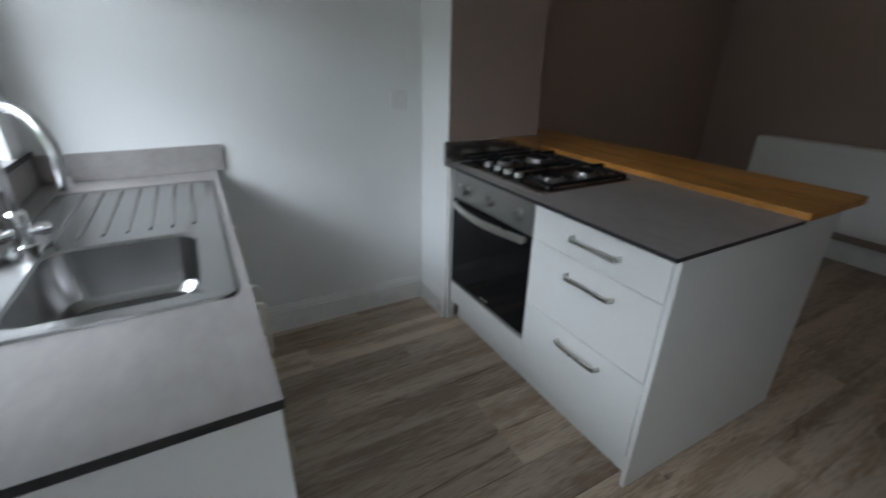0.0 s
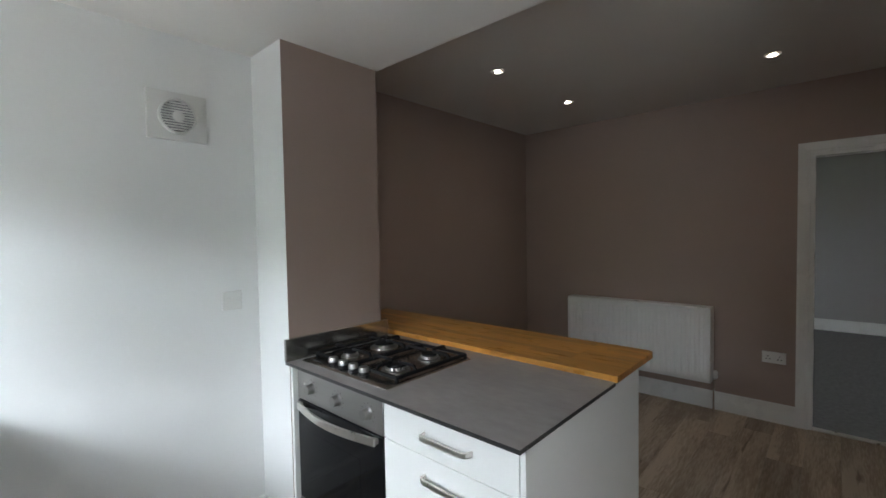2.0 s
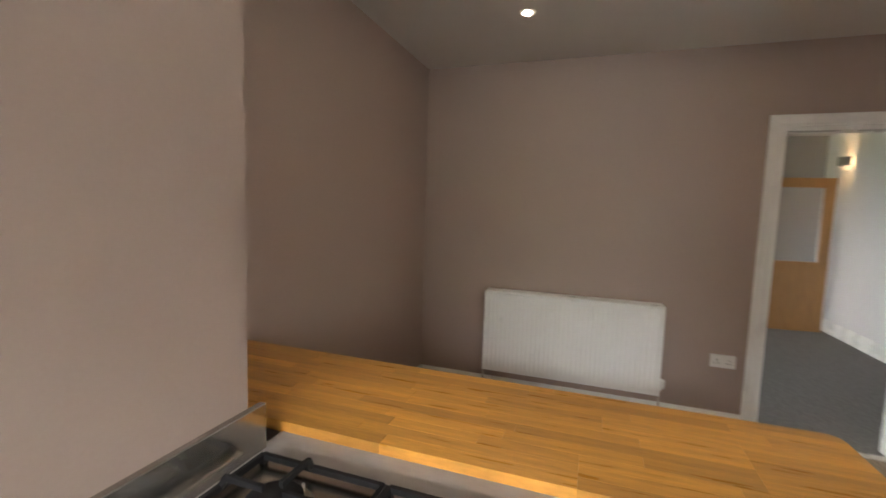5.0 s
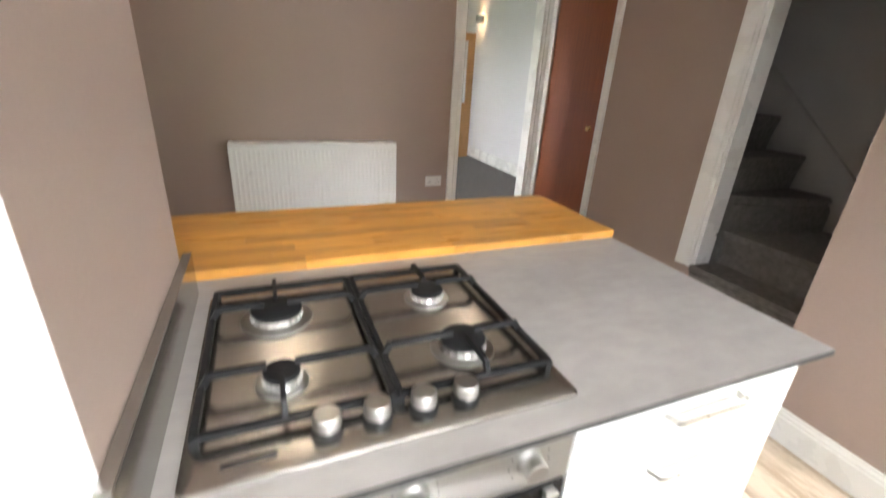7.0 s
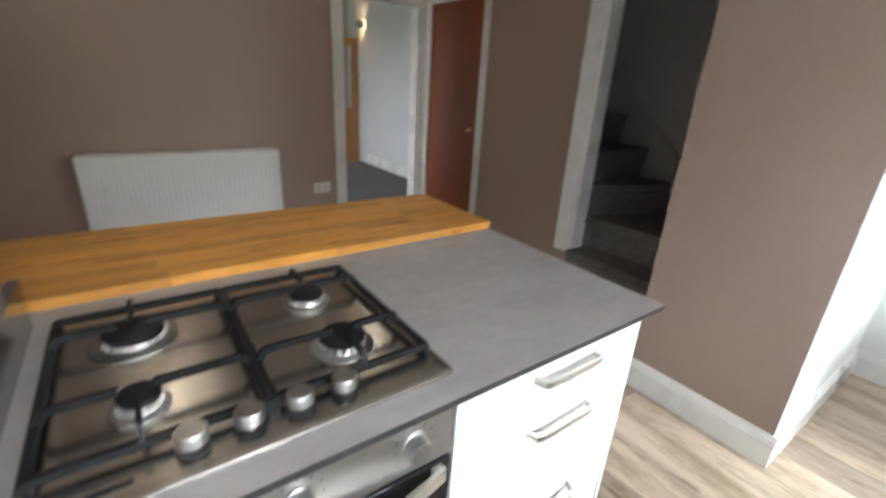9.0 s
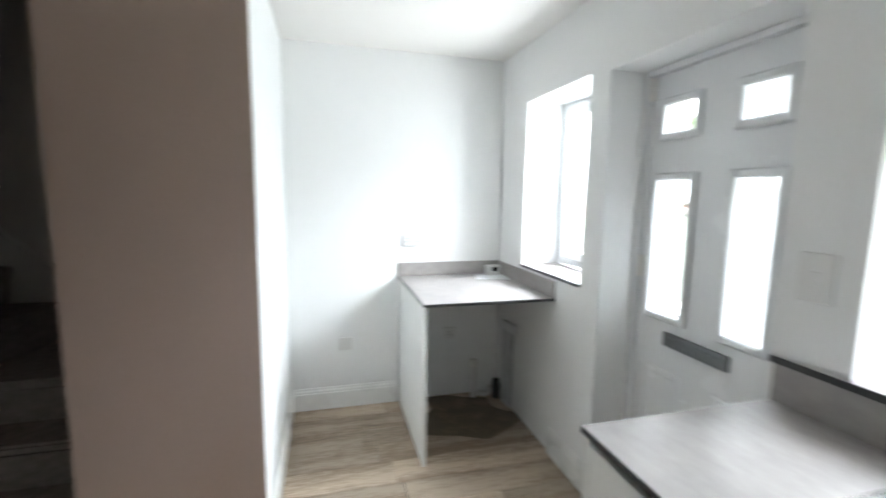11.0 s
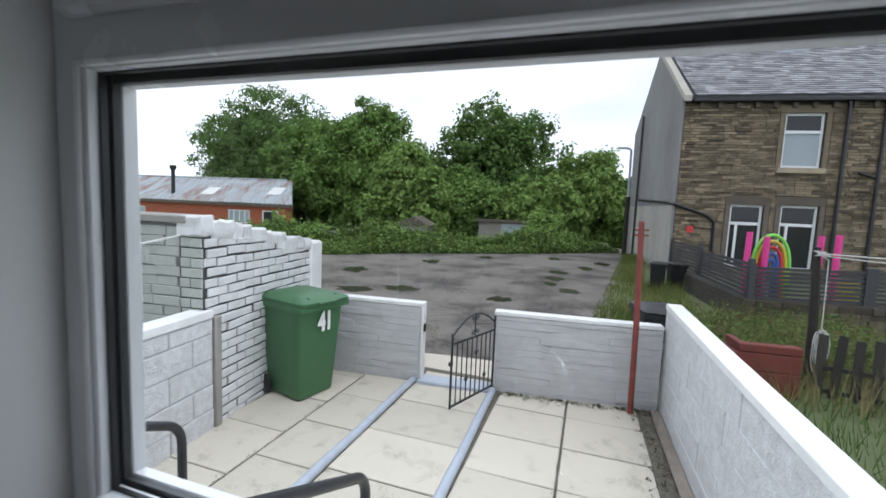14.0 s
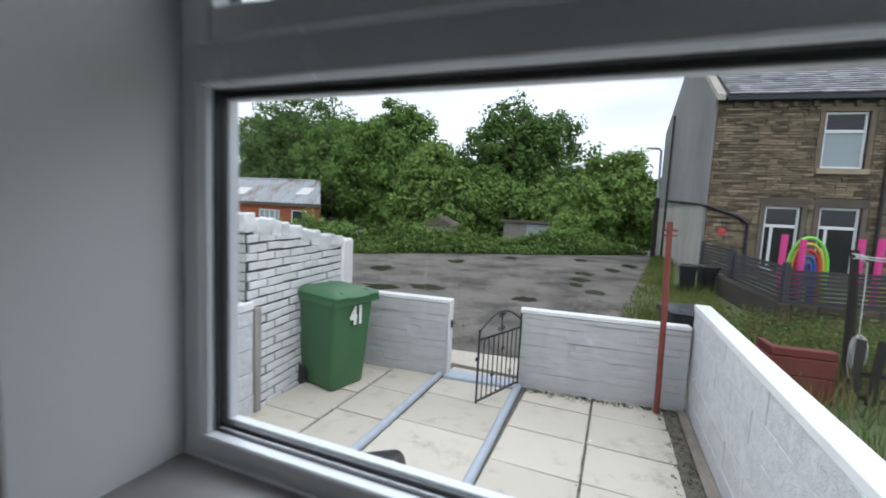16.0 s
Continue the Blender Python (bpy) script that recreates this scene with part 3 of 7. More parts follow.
CT = thing("worktop", "grey concrete-look worktop with a thin black edge round the sink", "worktop", (-1.35, -0.5, 0.89), group="worktops")
part("slab", slab(None, XW, -1.032, -1.325, YN, 0.892, 0.910, (-1.545, -1.075, -0.945, 0.075)), [M_TOP, M_EDGE], CT, smooth=False)
part("upstand", boxed(XW, XW + 0.014, -1.325, YN, 0.911, 1.019), M_TOP, CT, "grey upstand along the window wall", smooth=False)
part("upstand", boxed(XW + 0.014, -0.995, YN - 0.014, YN, 0.911, 1.022), M_TOP, CT, "grey upstand on the end wall", smooth=False)
S1 = thing("window_sill", "deep grey laminate window sill with a black edge", "window sill", (-1.78, -0.5, 1.02))
part("sill_board", boxed(-1.905, XW + 0.016, WIN[0] + 0.001, WIN[1] - 0.001, 1.0215, 1.040), M_TOP, S1, smooth=False)
part("front_edge", boxed(XW + 0.016, XW + 0.0185, WIN[0] - 0.19, YN - 0.001, 1.0195, 1.0385), M_EDGE, S1, "thin black laminate edge", smooth=False)
S2 = thing("window_sill", "small grey laminate window sill", "window sill", (-1.78, -2.65, 1.02))
part("sill_board", boxed(-1.905, XW + 0.012, SWIN[0] + 0.001, SWIN[1] - 0.001, 1.0215, 1.038), M_TOP, S2, smooth=False)
part("front_edge", boxed(XW + 0.012, XW + 0.0145, SWIN[0] + 0.001, SWIN[1] - 0.001, 1.0215, 1.038), M_EDGE, S2, "thin black laminate edge", smooth=False)


def bow_handle(parent, p0, p1, out, w=0.012):
    """A flat bow handle from p0 to p1 standing off along out."""
    p0, p1, out = Vector(p0), Vector(p1), Vector(out).normalized()
    d = (p1 - p0).normalized()
    s = d.cross(out)
    prof = [(0.0, 0.0), (0.008, 0.026), (0.020, 0.032)]
    ln = (p1 - p0).length
    line = [p0 + d * a + out * h for a, h in prof] + [p1 - d * a + out * h for a, h in reversed(prof)]
    bm = bmesh.new()
    rings = []
    for i, q in enumerate(line):
        t = 0.004
        n2 = out if 1 < i < 4 else (out - d if i < 2 else out + d).normalized()
        rings.append([q + s * w * 0.5 - n2 * t, q - s * w * 0.5 - n2 * t, q - s * w * 0.5 + n2 * t, q + s * w * 0.5 + n2 * t])
    loops(bm, rings, cap0=True, cap1=True)
    return part("handle", bm, M_SATIN, parent, "satin nickel bow handle", smooth=False)


def base_unit(name, label, y0, y1, doors, x_back, x_front, handle_side):
    u = thing(name, label, "cabinet", (0.5 * (x_back + x_front), 0.5 * (y0 + y1), 0.0), group="base units")
    sgn = 1 if x_front > x_back else -1
    xb, xf = (x_back, x_front - sgn * 0.022)
    part("body", cells(sorted({xb, xf}), [y0 + 0.001, y1 - 0.001], [0.12, 0.885 if not doors else 0.70], lambda x, y, z: True), M_UNIT, u, smooth=False)
    n = doors
    for i in range(n):
        a, b = y0 + (y1 - y0) * i / n + 0.002, y0 + (y1 - y0) * (i + 1) / n - 0.002
        door = part("door", boxed(xf + sgn * 0.002, x_front, a, b, 0.125, 0.874, bev=0.0015), M_UNIT, u)
        yh = (b - 0.05) if (i + handle_side) % 2 == 0 else (a + 0.05)
        bow_handle(door, (x_front, yh, 0.66), (x_front, yh, 0.82), (sgn, 0, 0))
    return u


base_unit("base_unit", "white two-door sink base unit with nickel handles", -1.290, -0.300, 2, XW + 0.001, -1.036, 0)
base_unit("base_unit", "white single-door base unit beside the end wall", -0.300, 0.298, 1, XW + 0.001, -1.036, 1)
solo("end_panel", boxed(XW + 0.001, -1.036, -1.312, -1.292, 0.0, 0.890, bev=0.001), M_UNIT, "white cabinet end panel beside the door", "panel")
solo("plinth", boxed(-1.135, -1.118, -1.291, 0.298, 0.0, 0.118), M_UNIT, "white recessed plinth under the sink units", "plinth")

SK = thing("sink", "stainless steel single-bowl sink with a ridged drainer", "sink", (-1.31, -0.45, 0.91))
bm = bmesh.new()
ring = lambda x0, x1, y0, y1, r, z: [(x, y, z) for x, y in rounded(x0, x1, y0, y1, r, 5)]
loops(bm, [ring(-1.560, -1.060, -0.965, 0.092, 0.03, 0.9105), ring(-1.558, -1.062, -0.963, 0.090, 0.03, 0.9165), ring(-1.552, -1.068, -0.957, 0.084, 0.028, 0.9175),
           ring(-1.540, -1.080, -0.945, 0.072, 0.026, 0.9145), ring(-1.478, -1.128, -0.918, -0.512, 0.055, 0.9145), ring(-1.472, -1.134, -0.912, -0.518, 0.055, 0.908),
           ring(-1.462, -1.144, -0.902, -0.528, 0.06, 0.775), ring(-1.445, -1.161, -0.885, -0.545, 0.06, 0.752), ring(-1.34, -1.26, -0.755, -0.675, 0.03, 0.746)], cap1=True)
part("bowl", bm, M_SINK, SK)
for i in range(7):
    x = -1.470 + i * 0.056
    part("drainer_ridge", tube(bmesh.new(), [(x, -0.44, 0.9135), (x, -0.40, 0.9155), (x, 0.02, 0.9165), (x, 0.05, 0.9135)], 0.0055, 8), M_SINK, SK)
part("plug_hole", lathe(bmesh.new(), [(0.042, 0), (0.042, 0.003), (0.030, 0.004), (0.028, -0.004), (0.0, -0.004)], (-1.30, -0.715, 0.7465)), M_CHROME, SK, "chrome waste fitting")

TP = thing("kitchen_tap", "chrome swan-neck mixer tap on the sink rim", "tap", (-1.518, -0.453, 0.9145))
tb = Vector((-1.518, -0.453, 0))
td = Vector((0.73, -0.68, 0)).normalized()
part("tap_base", lathe(bmesh.new(), [(0.027, 0), (0.027, 0.006), (0.022, 0.012), (0.022, 0.085), (0.019, 0.095), (0.013, 0.10), (0.0, 0.10)], (tb.x, tb.y, 0.9145)), M_CHROME, TP)
arc = [tb + Vector((0, 0, 1.005)), tb + Vector((0, 0, 1.165))]
R = 0.104
for i in range(1, 15):
    a = math.pi * i / 14 * 1.06
    arc.append(tb + td * (R - R * math.cos(a)) + Vector((0, 0, 1.165 + R * math.sin(a))))
arc.append(arc[-1] + Vector((0, 0, -0.035)) + td * 0.003)
part("spout", tube(bmesh.new(), arc, 0.0125, 14), M_CHROME, TP)
part("nozzle", tube(bmesh.new(), [arc[-1] + Vector((0, 0, 0.006)), arc[-1] + Vector((0, 0, -0.022))], 0.0145, 14), M_CHROME, TP)
for s in (-1, 1):
    sd = Vector((0.9, 0.42, 0)).normalized() * s
    p = tb + Vector((0, 0, 0.955))
    part("lever", tube(bmesh.new(), [p, p + sd * 0.030, p + sd * 0.034, p + sd * 0.058, p + sd * 0.062], 0.0, 12, radii=[0.013, 0.013, 0.019, 0.019, 0.014]), M_CHROME, TP, "round chrome tap head")

# ---- corner counter in the alcove ----
CC = thing("worktop", "small grey laminate counter in the corner", "worktop", (-1.28, -2.95, 0.89), group="worktops")
part("slab", slab(None, XW, -0.906, YS, -2.552, 0.894, 0.910), [M_TOP, M_EDGE], CC, smooth=False)
part("upstand", boxed(XW + 0.012, -0.906, YS, YS + 0.012, 0.911, 1.002), M_TOP, CC, "grey upstand", smooth=False)
part("upstand", boxed(XW, XW + 0.012, YS, -2.552, 0.911, 1.002), M_TOP, CC, "grey upstand", smooth=False)
solo("end_panel", boxed(-0.932, -0.912, YS + 0.001, -2.575, 0.0, 0.892, bev=0.001), M_UNIT, "white cabinet panel holding up the small counter", "panel")
TM = thing("heating_timer", "small white heating controller lying on paper", "timer", (-1.56, -3.24, 0.91))
part("case", boxed(-1.625, -1.515, -3.29, -3.262, 0.914, 0.985, bev=0.006, seg=2), M_PLATE, TM)
part("screen", boxed(-1.600, -1.560, -3.263, -3.260, 0.940, 0.970), M_BLACKGLASS, TM, "dark display", smooth=False)
part("backplate", boxed(-1.615, -1.525, -3.30, -3.289, 0.918, 0.978, bev=0.003), M_PLATE, TM)
solo("instruction_leaflet", prism(bmesh.new(), [(-1.66, -3.28), (-1.45, -3.30), (-1.40, -3.15), (-1.62, -3.10)], 0.9105, 0.9135), M_PAPER, "folded white leaflet on the grey counter", "leaflet")

pw = thing("waste_pipe", "white plastic waste pipe standing under the counter", "pipe", (-1.45, -3.30, 0.0))
part("pipe", tube(bmesh.new(), [(-1.45, -3.30, 0.0), (-1.45, -3.30, 0.24)], 0.021, 12), M_PLATE, pw)
part("collar", tube(bmesh.new(), [(-1.45, -3.30, 0.235), (-1.45, -3.30, 0.285)], 0.027, 12), M_SATIN, pw, "grey pipe collar")
part("trap", tube(bmesh.new(), [(-1.48, -3.29, 0.035), (-1.53, -3.285, 0.02), (-1.57, -3.285, 0.03), (-1.59, -3.285, 0.07)], 0.022, 10), M_PLATE, pw)
# one dark patch holds the brown stain and, as colour, the counter's shade
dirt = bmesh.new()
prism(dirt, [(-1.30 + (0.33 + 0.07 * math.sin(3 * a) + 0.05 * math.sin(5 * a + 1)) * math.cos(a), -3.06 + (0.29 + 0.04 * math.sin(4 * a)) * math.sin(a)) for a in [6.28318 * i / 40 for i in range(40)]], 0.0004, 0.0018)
solo("floor_stain", dirt, M_STAINSHADE, "dark dirty stain and painted-in shade on the planks under the counter", "stain")
st = thing("stopcock", "black plastic water valve by the wall", "valve", (-1.605, -3.25, 0.0))
part("valve_body", boxed(-1.635, -1.585, -3.275, -3.225, 0.0, 0.115, bev=0.012, seg=2), M_BLACK, st)
part("valve_knob", lathe(bmesh.new(), [(0.024, 0), (0.024, 0.03), (0.018, 0.034), (0, 0.034)], (-1.61, -3.25, 0.112)), M_BLACK, st)


# ---- sockets, switches, fan ----
def plate(name, label, centre, wide, high, axis, switches=0, sockets=0, category="socket"):
    """axis: the way the plate faces, 'x', '-x', 'y' or '-y'."""
    c = Vector(centre)
    t = thing(name, label, category, centre)
    o = {"x": Vector((1, 0, 0)), "-x": Vector((-1, 0, 0)), "y": Vector((0, 1, 0)), "-y": Vector((0, -1, 0))}[axis]
    r = Vector((0, 0, 1)).cross(o)

    def slabp(nm, u0, u1, v0, v1, d0, d1, mat, bev=0.003):
        pts = [c + r * u + o * d + Vector((0, 0, v)) for u in (u0, u1) for d in (d0, d1) for v in (v0, v1)]
        lo, hi = [min(p[i] for p in pts) for i in range(3)], [max(p[i] for p in pts) for i in range(3)]
        part(nm, boxed(lo[0], hi[0], lo[1], hi[1], lo[2], hi[2], bev=bev), mat, t)
    slabp("plate", -wide / 2, wide / 2, -high / 2, high / 2, 0.0, 0.010, M_PLATE)
    for i in range(switches):
        u = (i - (switches - 1) / 2) * 0.045
        slabp("rocker", u - 0.012, u + 0.012, -0.008, 0.016, 0.010, 0.014, M_PLATE, 0.002)
    for i in range(sockets):
        u = (i - (sockets - 1) / 2) * 0.072
        for du, dv in ((0, 0.010), (-0.011, -0.012), (0.011, -0.012)):
            slabp("pin_slot", u + du - 0.004, u + du + 0.004, dv - 0.004, dv + 0.003, 0.0095, 0.0107, M_BLACK, 0)
    return t


plate("wall_switch", "white double switch plate on the kitchen wall", (-0.135, YN, 1.185), 0.092, 0.092, "-y", switches=2, category="switch")
plate("power_socket", "white double socket low on the taupe wall", (XE, -1.555, 0.50), 0.148, 0.088, "-x", sockets=2)
plate("power_socket", "white double socket above the corner counter", (-1.005, YS, 1.160), 0.148, 0.088, "y", sockets=2)
plate("outlet_plate", "white blank outlet plate low on the wall", (-0.548, YS, 0.45), 0.088, 0.088, "y")
plate("power_socket", "white single socket under the counter", (-1.280, YS, 0.475), 0.088, 0.088, "y", sockets=1)
plate("wall_switch", "white light switch plate beside the door", (XW, -1.250, 1.275), 0.088, 0.130, "x", switches=1, category="switch")

FN = thing("extractor_fan", "white square wall extractor fan with a round slatted grille", "fan", (-0.345, YN, 2.035))
part("housing", boxed(-0.465, -0.225, YN - 0.022, YN, 1.93, 2.142, bev=0.006, seg=2), M_PLATE, FN)
fc = Vector((-0.348, YN - 0.022, 2.035))
part("grille_ring", lathe(bmesh.new(), [(0.078, 0), (0.078, 0.016), (0.070, 0.020), (0.068, 0.008), (0.0, 0.006)], fc, "-y", 28), M_PLATE, FN)
for i in range(-5, 6):
    z = i * 0.0115
    hw = math.sqrt(max(0.066 ** 2 - z * z, 0))
    part("slat", boxed(fc.x - hw, fc.x + hw, fc.y - 0.018, fc.y - 0.009, fc.z + z - 0.0035, fc.z + z + 0.0025), M_PLATE, FN, smooth=False)
# backing disc whose dark colour gives the shade between the slats
part("dark_inside", lathe(bmesh.new(), [(0.0665, 0.0078), (0.0665, 0.0088), (0.0, 0.0088)], fc, "-y"), M_DULL, FN, "dark disc painting in the shade behind the slats", smooth=False)
part("hub", lathe(bmesh.new(), [(0.024, 0), (0.024, 0.019), (0.018, 0.021), (0, 0.021)], fc, "-y"), M_PLATE, FN)

# ---- peninsula: oven, drawers, worktop, hob, bar ----
PT = thing("worktop", "grey concrete-look peninsula worktop with a thin dark edge", "worktop", (0.3, -0.65, 0.89), group="worktops")
part("slab", slab(None, -0.022, 0.662, -1.275, -0.001, 0.896, 0.910), [M_TOP, M_EDGE], PT, smooth=False)
part("upstand", boxed(-0.026, 0.590, -0.019, -0.001, 0.911, 1.015, bev=0.0015), M_UPSTAND, PT, "polished grey upstand against the pier", smooth=False)
solo("end_panel", boxed(0.022, 0.950, -1.266, -1.247, 0.0, 0.894, bev=0.001), M_UNIT, "white end panel of the peninsula", "panel")
solo("back_panel", boxed(0.930, 0.949, -1.246, 0.612, 0.0, 0.905, bev=0.001), M_UNIT, "white back panel under the breakfast bar", "panel")
solo("plinth", boxed(0.075, 0.092, -1.246, -0.022, 0.0, 0.118), M_UNIT, "white recessed plinth under the oven and drawers", "plinth")
solo("filler_strip", boxed(0.003, 0.050, -0.021, -0.002, 0.0, 0.894), M_UNIT, "white filler strip between the pier and the oven", "panel")

OV = thing("built_in_oven", "stainless steel built-in oven with a black glass door", "oven", (0.3, -0.33, 0.12))
part("housing", boxed(0.024, 0.580, -0.649, -0.022, 0.12, 0.894), M_UNIT, OV, "white oven housing", smooth=False)
part("filler_panel", boxed(0.004, 0.023, -0.648, -0.022, 0.122, 0.243, bev=0.001), M_UNIT, OV, "white filler board under the oven")
cp = part("control_panel", boxed(0.002, 0.023, -0.647, -0.026, 0.735, 0.880, bev=0.002), M_STEELY, OV, "brushed steel control panel")
for y in (-0.148, -0.352, -0.558):
    k = part("control_knob", lathe(bmesh.new(), [(0.026, 0), (0.026, 0.003), (0.0225, 0.005), (0.0215, 0.026), (0.0195, 0.029), (0.0, 0.029)], (0.002, y, 0.803), "-x", 28), M_KNOB, cp, "round satin metal control knob")
    for j in range(9):
        a = radians(-130 + j * 32.5)
        part("dial_mark", boxed(0.0012, 0.002, y - math.sin(a) * 0.040 - 0.0015, y - math.sin(a) * 0.040 + 0.0015, 0.803 + math.cos(a) * 0.040 - 0.0015, 0.803 + math.cos(a) * 0.040 + 0.0015), M_BLACK, cp, smooth=False)
part("indicator", lathe(bmesh.new(), [(0.006, 0), (0.005, 0.003), (0, 0.0035)], (0.002, -0.088, 0.815), "-x", 12), M_PLATE, cp)
dr = part("oven_door", boxed(0.000, 0.022, -0.645, -0.028, 0.264, 0.730, bev=0.003), M_BLACKGLASS, OV, "black glass oven door")
part("trim_strip", boxed(0.000, 0.022, -0.645, -0.028, 0.246, 0.262, bev=0.001), M_STEELY, OV, "steel strip below the door")
hb = bmesh.new()
rings = []
for i in range(17):
    t = i / 16
    y = -0.055 - 0.563 * t
    off = 0.018 + 0.034 * math.sin(math.pi * t)
    zz = 0.712 - 0.004 * math.sin(math.pi * t)
    rings.append([(-off - 0.004, y, zz - 0.015), (-off - 0.004, y, zz + 0.015), (-off + 0.005, y, zz + 0.017), (-off + 0.005, y, zz - 0.017)])
loops(hb, rings, cap0=True, cap1=True)
box(hb, -0.018, 0.0, -0.072, -0.050, 0.702, 0.722)
box(hb, -0.018, 0.0, -0.620, -0.598, 0.702, 0.722)
part("door_handle", hb, M_SATIN, dr, "curved satin steel handle")
part("maker_mark", boxed(-0.0008, 0.0, -0.375, -0.305, 0.283, 0.289), M_SATIN, dr, "small pale printed bar", smooth=False)
part("inner_window", boxed(-0.0006, 0.0, -0.50, -0.16, 0.33, 0.60), M_BLACKGLASS, dr, smooth=False)

DU = thing("drawer_unit", "white three-drawer unit with satin nickel bow handles", "cabinet", (0.3, -0.94, 0.12), group="base units")
part("body", boxed(0.024, 0.580, -1.246, -0.651, 0.12, 0.894), M_UNIT, DU, smooth=False)
for z0, z1, zh in ((0.738, 0.884, 0.816), (0.446, 0.734, 0.668), (0.126, 0.442, 0.384)):
    f = part("drawer_front", boxed(0.002, 0.022, -1.243, -0.653, z0, z1, bev=0.0015), M_UNIT, DU)
    bow_handle(f, (0.002, -0.865, zh), (0.002, -1.075, zh), (-1, 0, 0), w=0.016)
OV.location.x += 0.022
DU.location.x += 0.022

HB = thing("gas_hob", "stainless steel four-burner gas hob with black pan supports", "hob", (0.3, -0.335, 0.91))
bm = bmesh.new()
loops(bm, [ring(0.036, 0.555, -0.652, -0.045, 0.012, 0.9105), ring(0.037, 0.554, -0.651, -0.046, 0.012, 0.9145), ring(0.043, 0.548, -0.645, -0.052, 0.012, 0.9178),
           ring(0.066, 0.525, -0.622, -0.075, 0.012, 0.9165)], cap0=True, cap1=True)
part("hob_plate", bm, M_STEEL, HB)
part("maker_mark", boxed(0.062, 0.071, -0.165, -0.095, 0.9165, 0.9180), M_BLACK, HB, "small dark printed bar", smooth=False)
for bx, by, r in ((0.425, -0.180, 0.050), (0.420, -0.508, 0.037), (0.215, -0.508, 0.044), (0.215, -0.180, 0.030)):
    bn = part("burner", lathe(bmesh.new(), [(r * 1.42, 0), (r * 1.40, 0.003), (r * 1.05, 0.004), (r * 1.0, 0.006), (r * 0.95, 0.018), (0, 0.018)], (bx, by, 0.9165), n=28), M_BURNER, HB, "ringed aluminium burner base")
    for j in range(20):
        a = 6.28318 * j / 20
        part("flame_tooth", boxed(bx + r * 0.99 * math.cos(a) - 0.0022, bx + r * 0.99 * math.cos(a) + 0.0022, by + r * 0.99 * math.sin(a) - 0.0022, by + r * 0.99 * math.sin(a) + 0.0022, 0.9235, 0.9340), M_KNOB, bn, smooth=False)
    part("burner_cap", lathe(bmesh.new(), [(r * 0.97, 0), (r, 0.002), (r, 0.007), (r * 0.93, 0.0095), (0, 0.011)], (bx, by, 0.9347), n=28), M_IRON, bn, "matt black burner cap")
    part("igniter", tube(bmesh.new(), [(bx + r * 1.15, by - r * 0.35, 0.9165), (bx + r * 1.15, by - r * 0.35, 0.936)], 0.003, 8), M_PLATE, bn)


def bar(bm, p, q, w=0.0085, h=0.012):
    p, q = Vector(p), Vector(q)
    d = (q - p).normalized()
    s = d.cross(Vector((0, 0, 1)))
    s = s.normalized() * w / 2 if s.length > 1e-3 else Vector((w / 2, 0, 0))
    u = s.cross(d).normalized() * h / 2
    loops(bm, [[c + s + u, c - s + u, c - s - u, c + s - u] for c in (p, q)], cap0=True, cap1=True)


for y0, y1 in ((-0.340, -0.062), (-0.632, -0.352)):
    ym = 0.5 * (y0 + y1)
    gs = bmesh.new()
    x0, x1, z = 0.110, 0.532, 0.934
    for a, b in (((x0, y0), (x1, y0)), ((x0, y1), (x1, y1)), ((x0, y0), (x0, y1)), ((x1, y0), (x1, y1))):
        bar(gs, (*a, z), (*b, z), 0.010, 0.012)
    for x, y in ((x0, y0), (x0, y1), (x1, y0), (x1, y1)):
        bar(gs, (x, y, 0.917), (x, y, 0.936), 0.012, 0.012)
    by = -0.180 if y0 > -0.345 else -0.508
    for bx in (0.215, 0.4225):
        for sx in (-1, 1):
            if (bx > 0.3) == (sx > 0):
                xe = x1 if sx > 0 else x0
                bar(gs, (xe, by, z), (xe - sx * 0.012, by, 0.957), 0.008, 0.012)
                bar(gs, (xe - sx * 0.012, by, 0.955), (bx + sx * 0.020, by, 0.955), 0.008, 0.012)
        for sy, ye in ((1, y1), (-1, y0)):
            bar(gs, (bx, ye, z), (bx, ye - sy * 0.014, 0.957), 0.008, 0.012)
            bar(gs, (bx, ye - sy * 0.014, 0.955), (bx, by + sy * 0.022, 0.955), 0.008, 0.012)
    part("pan_support", gs, M_IRON, HB, "matt black cast-iron pan support", smooth=False)
for y in (-0.235, -0.309, -0.383, -0.456):
    part("control_knob", lathe(bmesh.new(), [(0.0235, 0), (0.0235, 0.004), (0.0195, 0.006), (0.0195, 0.0145)], (0.085, y, 0.9168), n=24), M_BLACK, HB, "black knob skirt")
    part("knob_cap", lathe(bmesh.new(), [(0.0215, 0), (0.0205, 0.017), (0.0185, 0.0195), (0, 0.0195)], (0.085, y, 0.9315), n=24), M_KNOB, HB, "satin metal knob cap")

# ---- dining side ----
RD = thing("radiator", "white panel radiator with fine vertical flutes on the taupe wall", "radiator", (2.99, -0.56, 0.25))
bm = bmesh.new()
ry0, ry1, rz0, rz1, n = -1.160, 0.045, 0.255, 0.842, 37
prof = []
for i in range(n):
    a, w = ry0 + 0.012 + (ry1 - ry0 - 0.024) * i / n, (ry1 - ry0 - 0.024) / n
    prof += [(a, 0.0), (a + w * 0.30, 0.0), (a + w * 0.42, 0.007), (a + w * 0.88, 0.007)]
prof.append((ry1 - 0.012, 0.0))
loops(bm, [[(2.958 + d, y, z) for y, d in prof] for z in (rz0 + 0.03, rz1 - 0.03)], close=False)
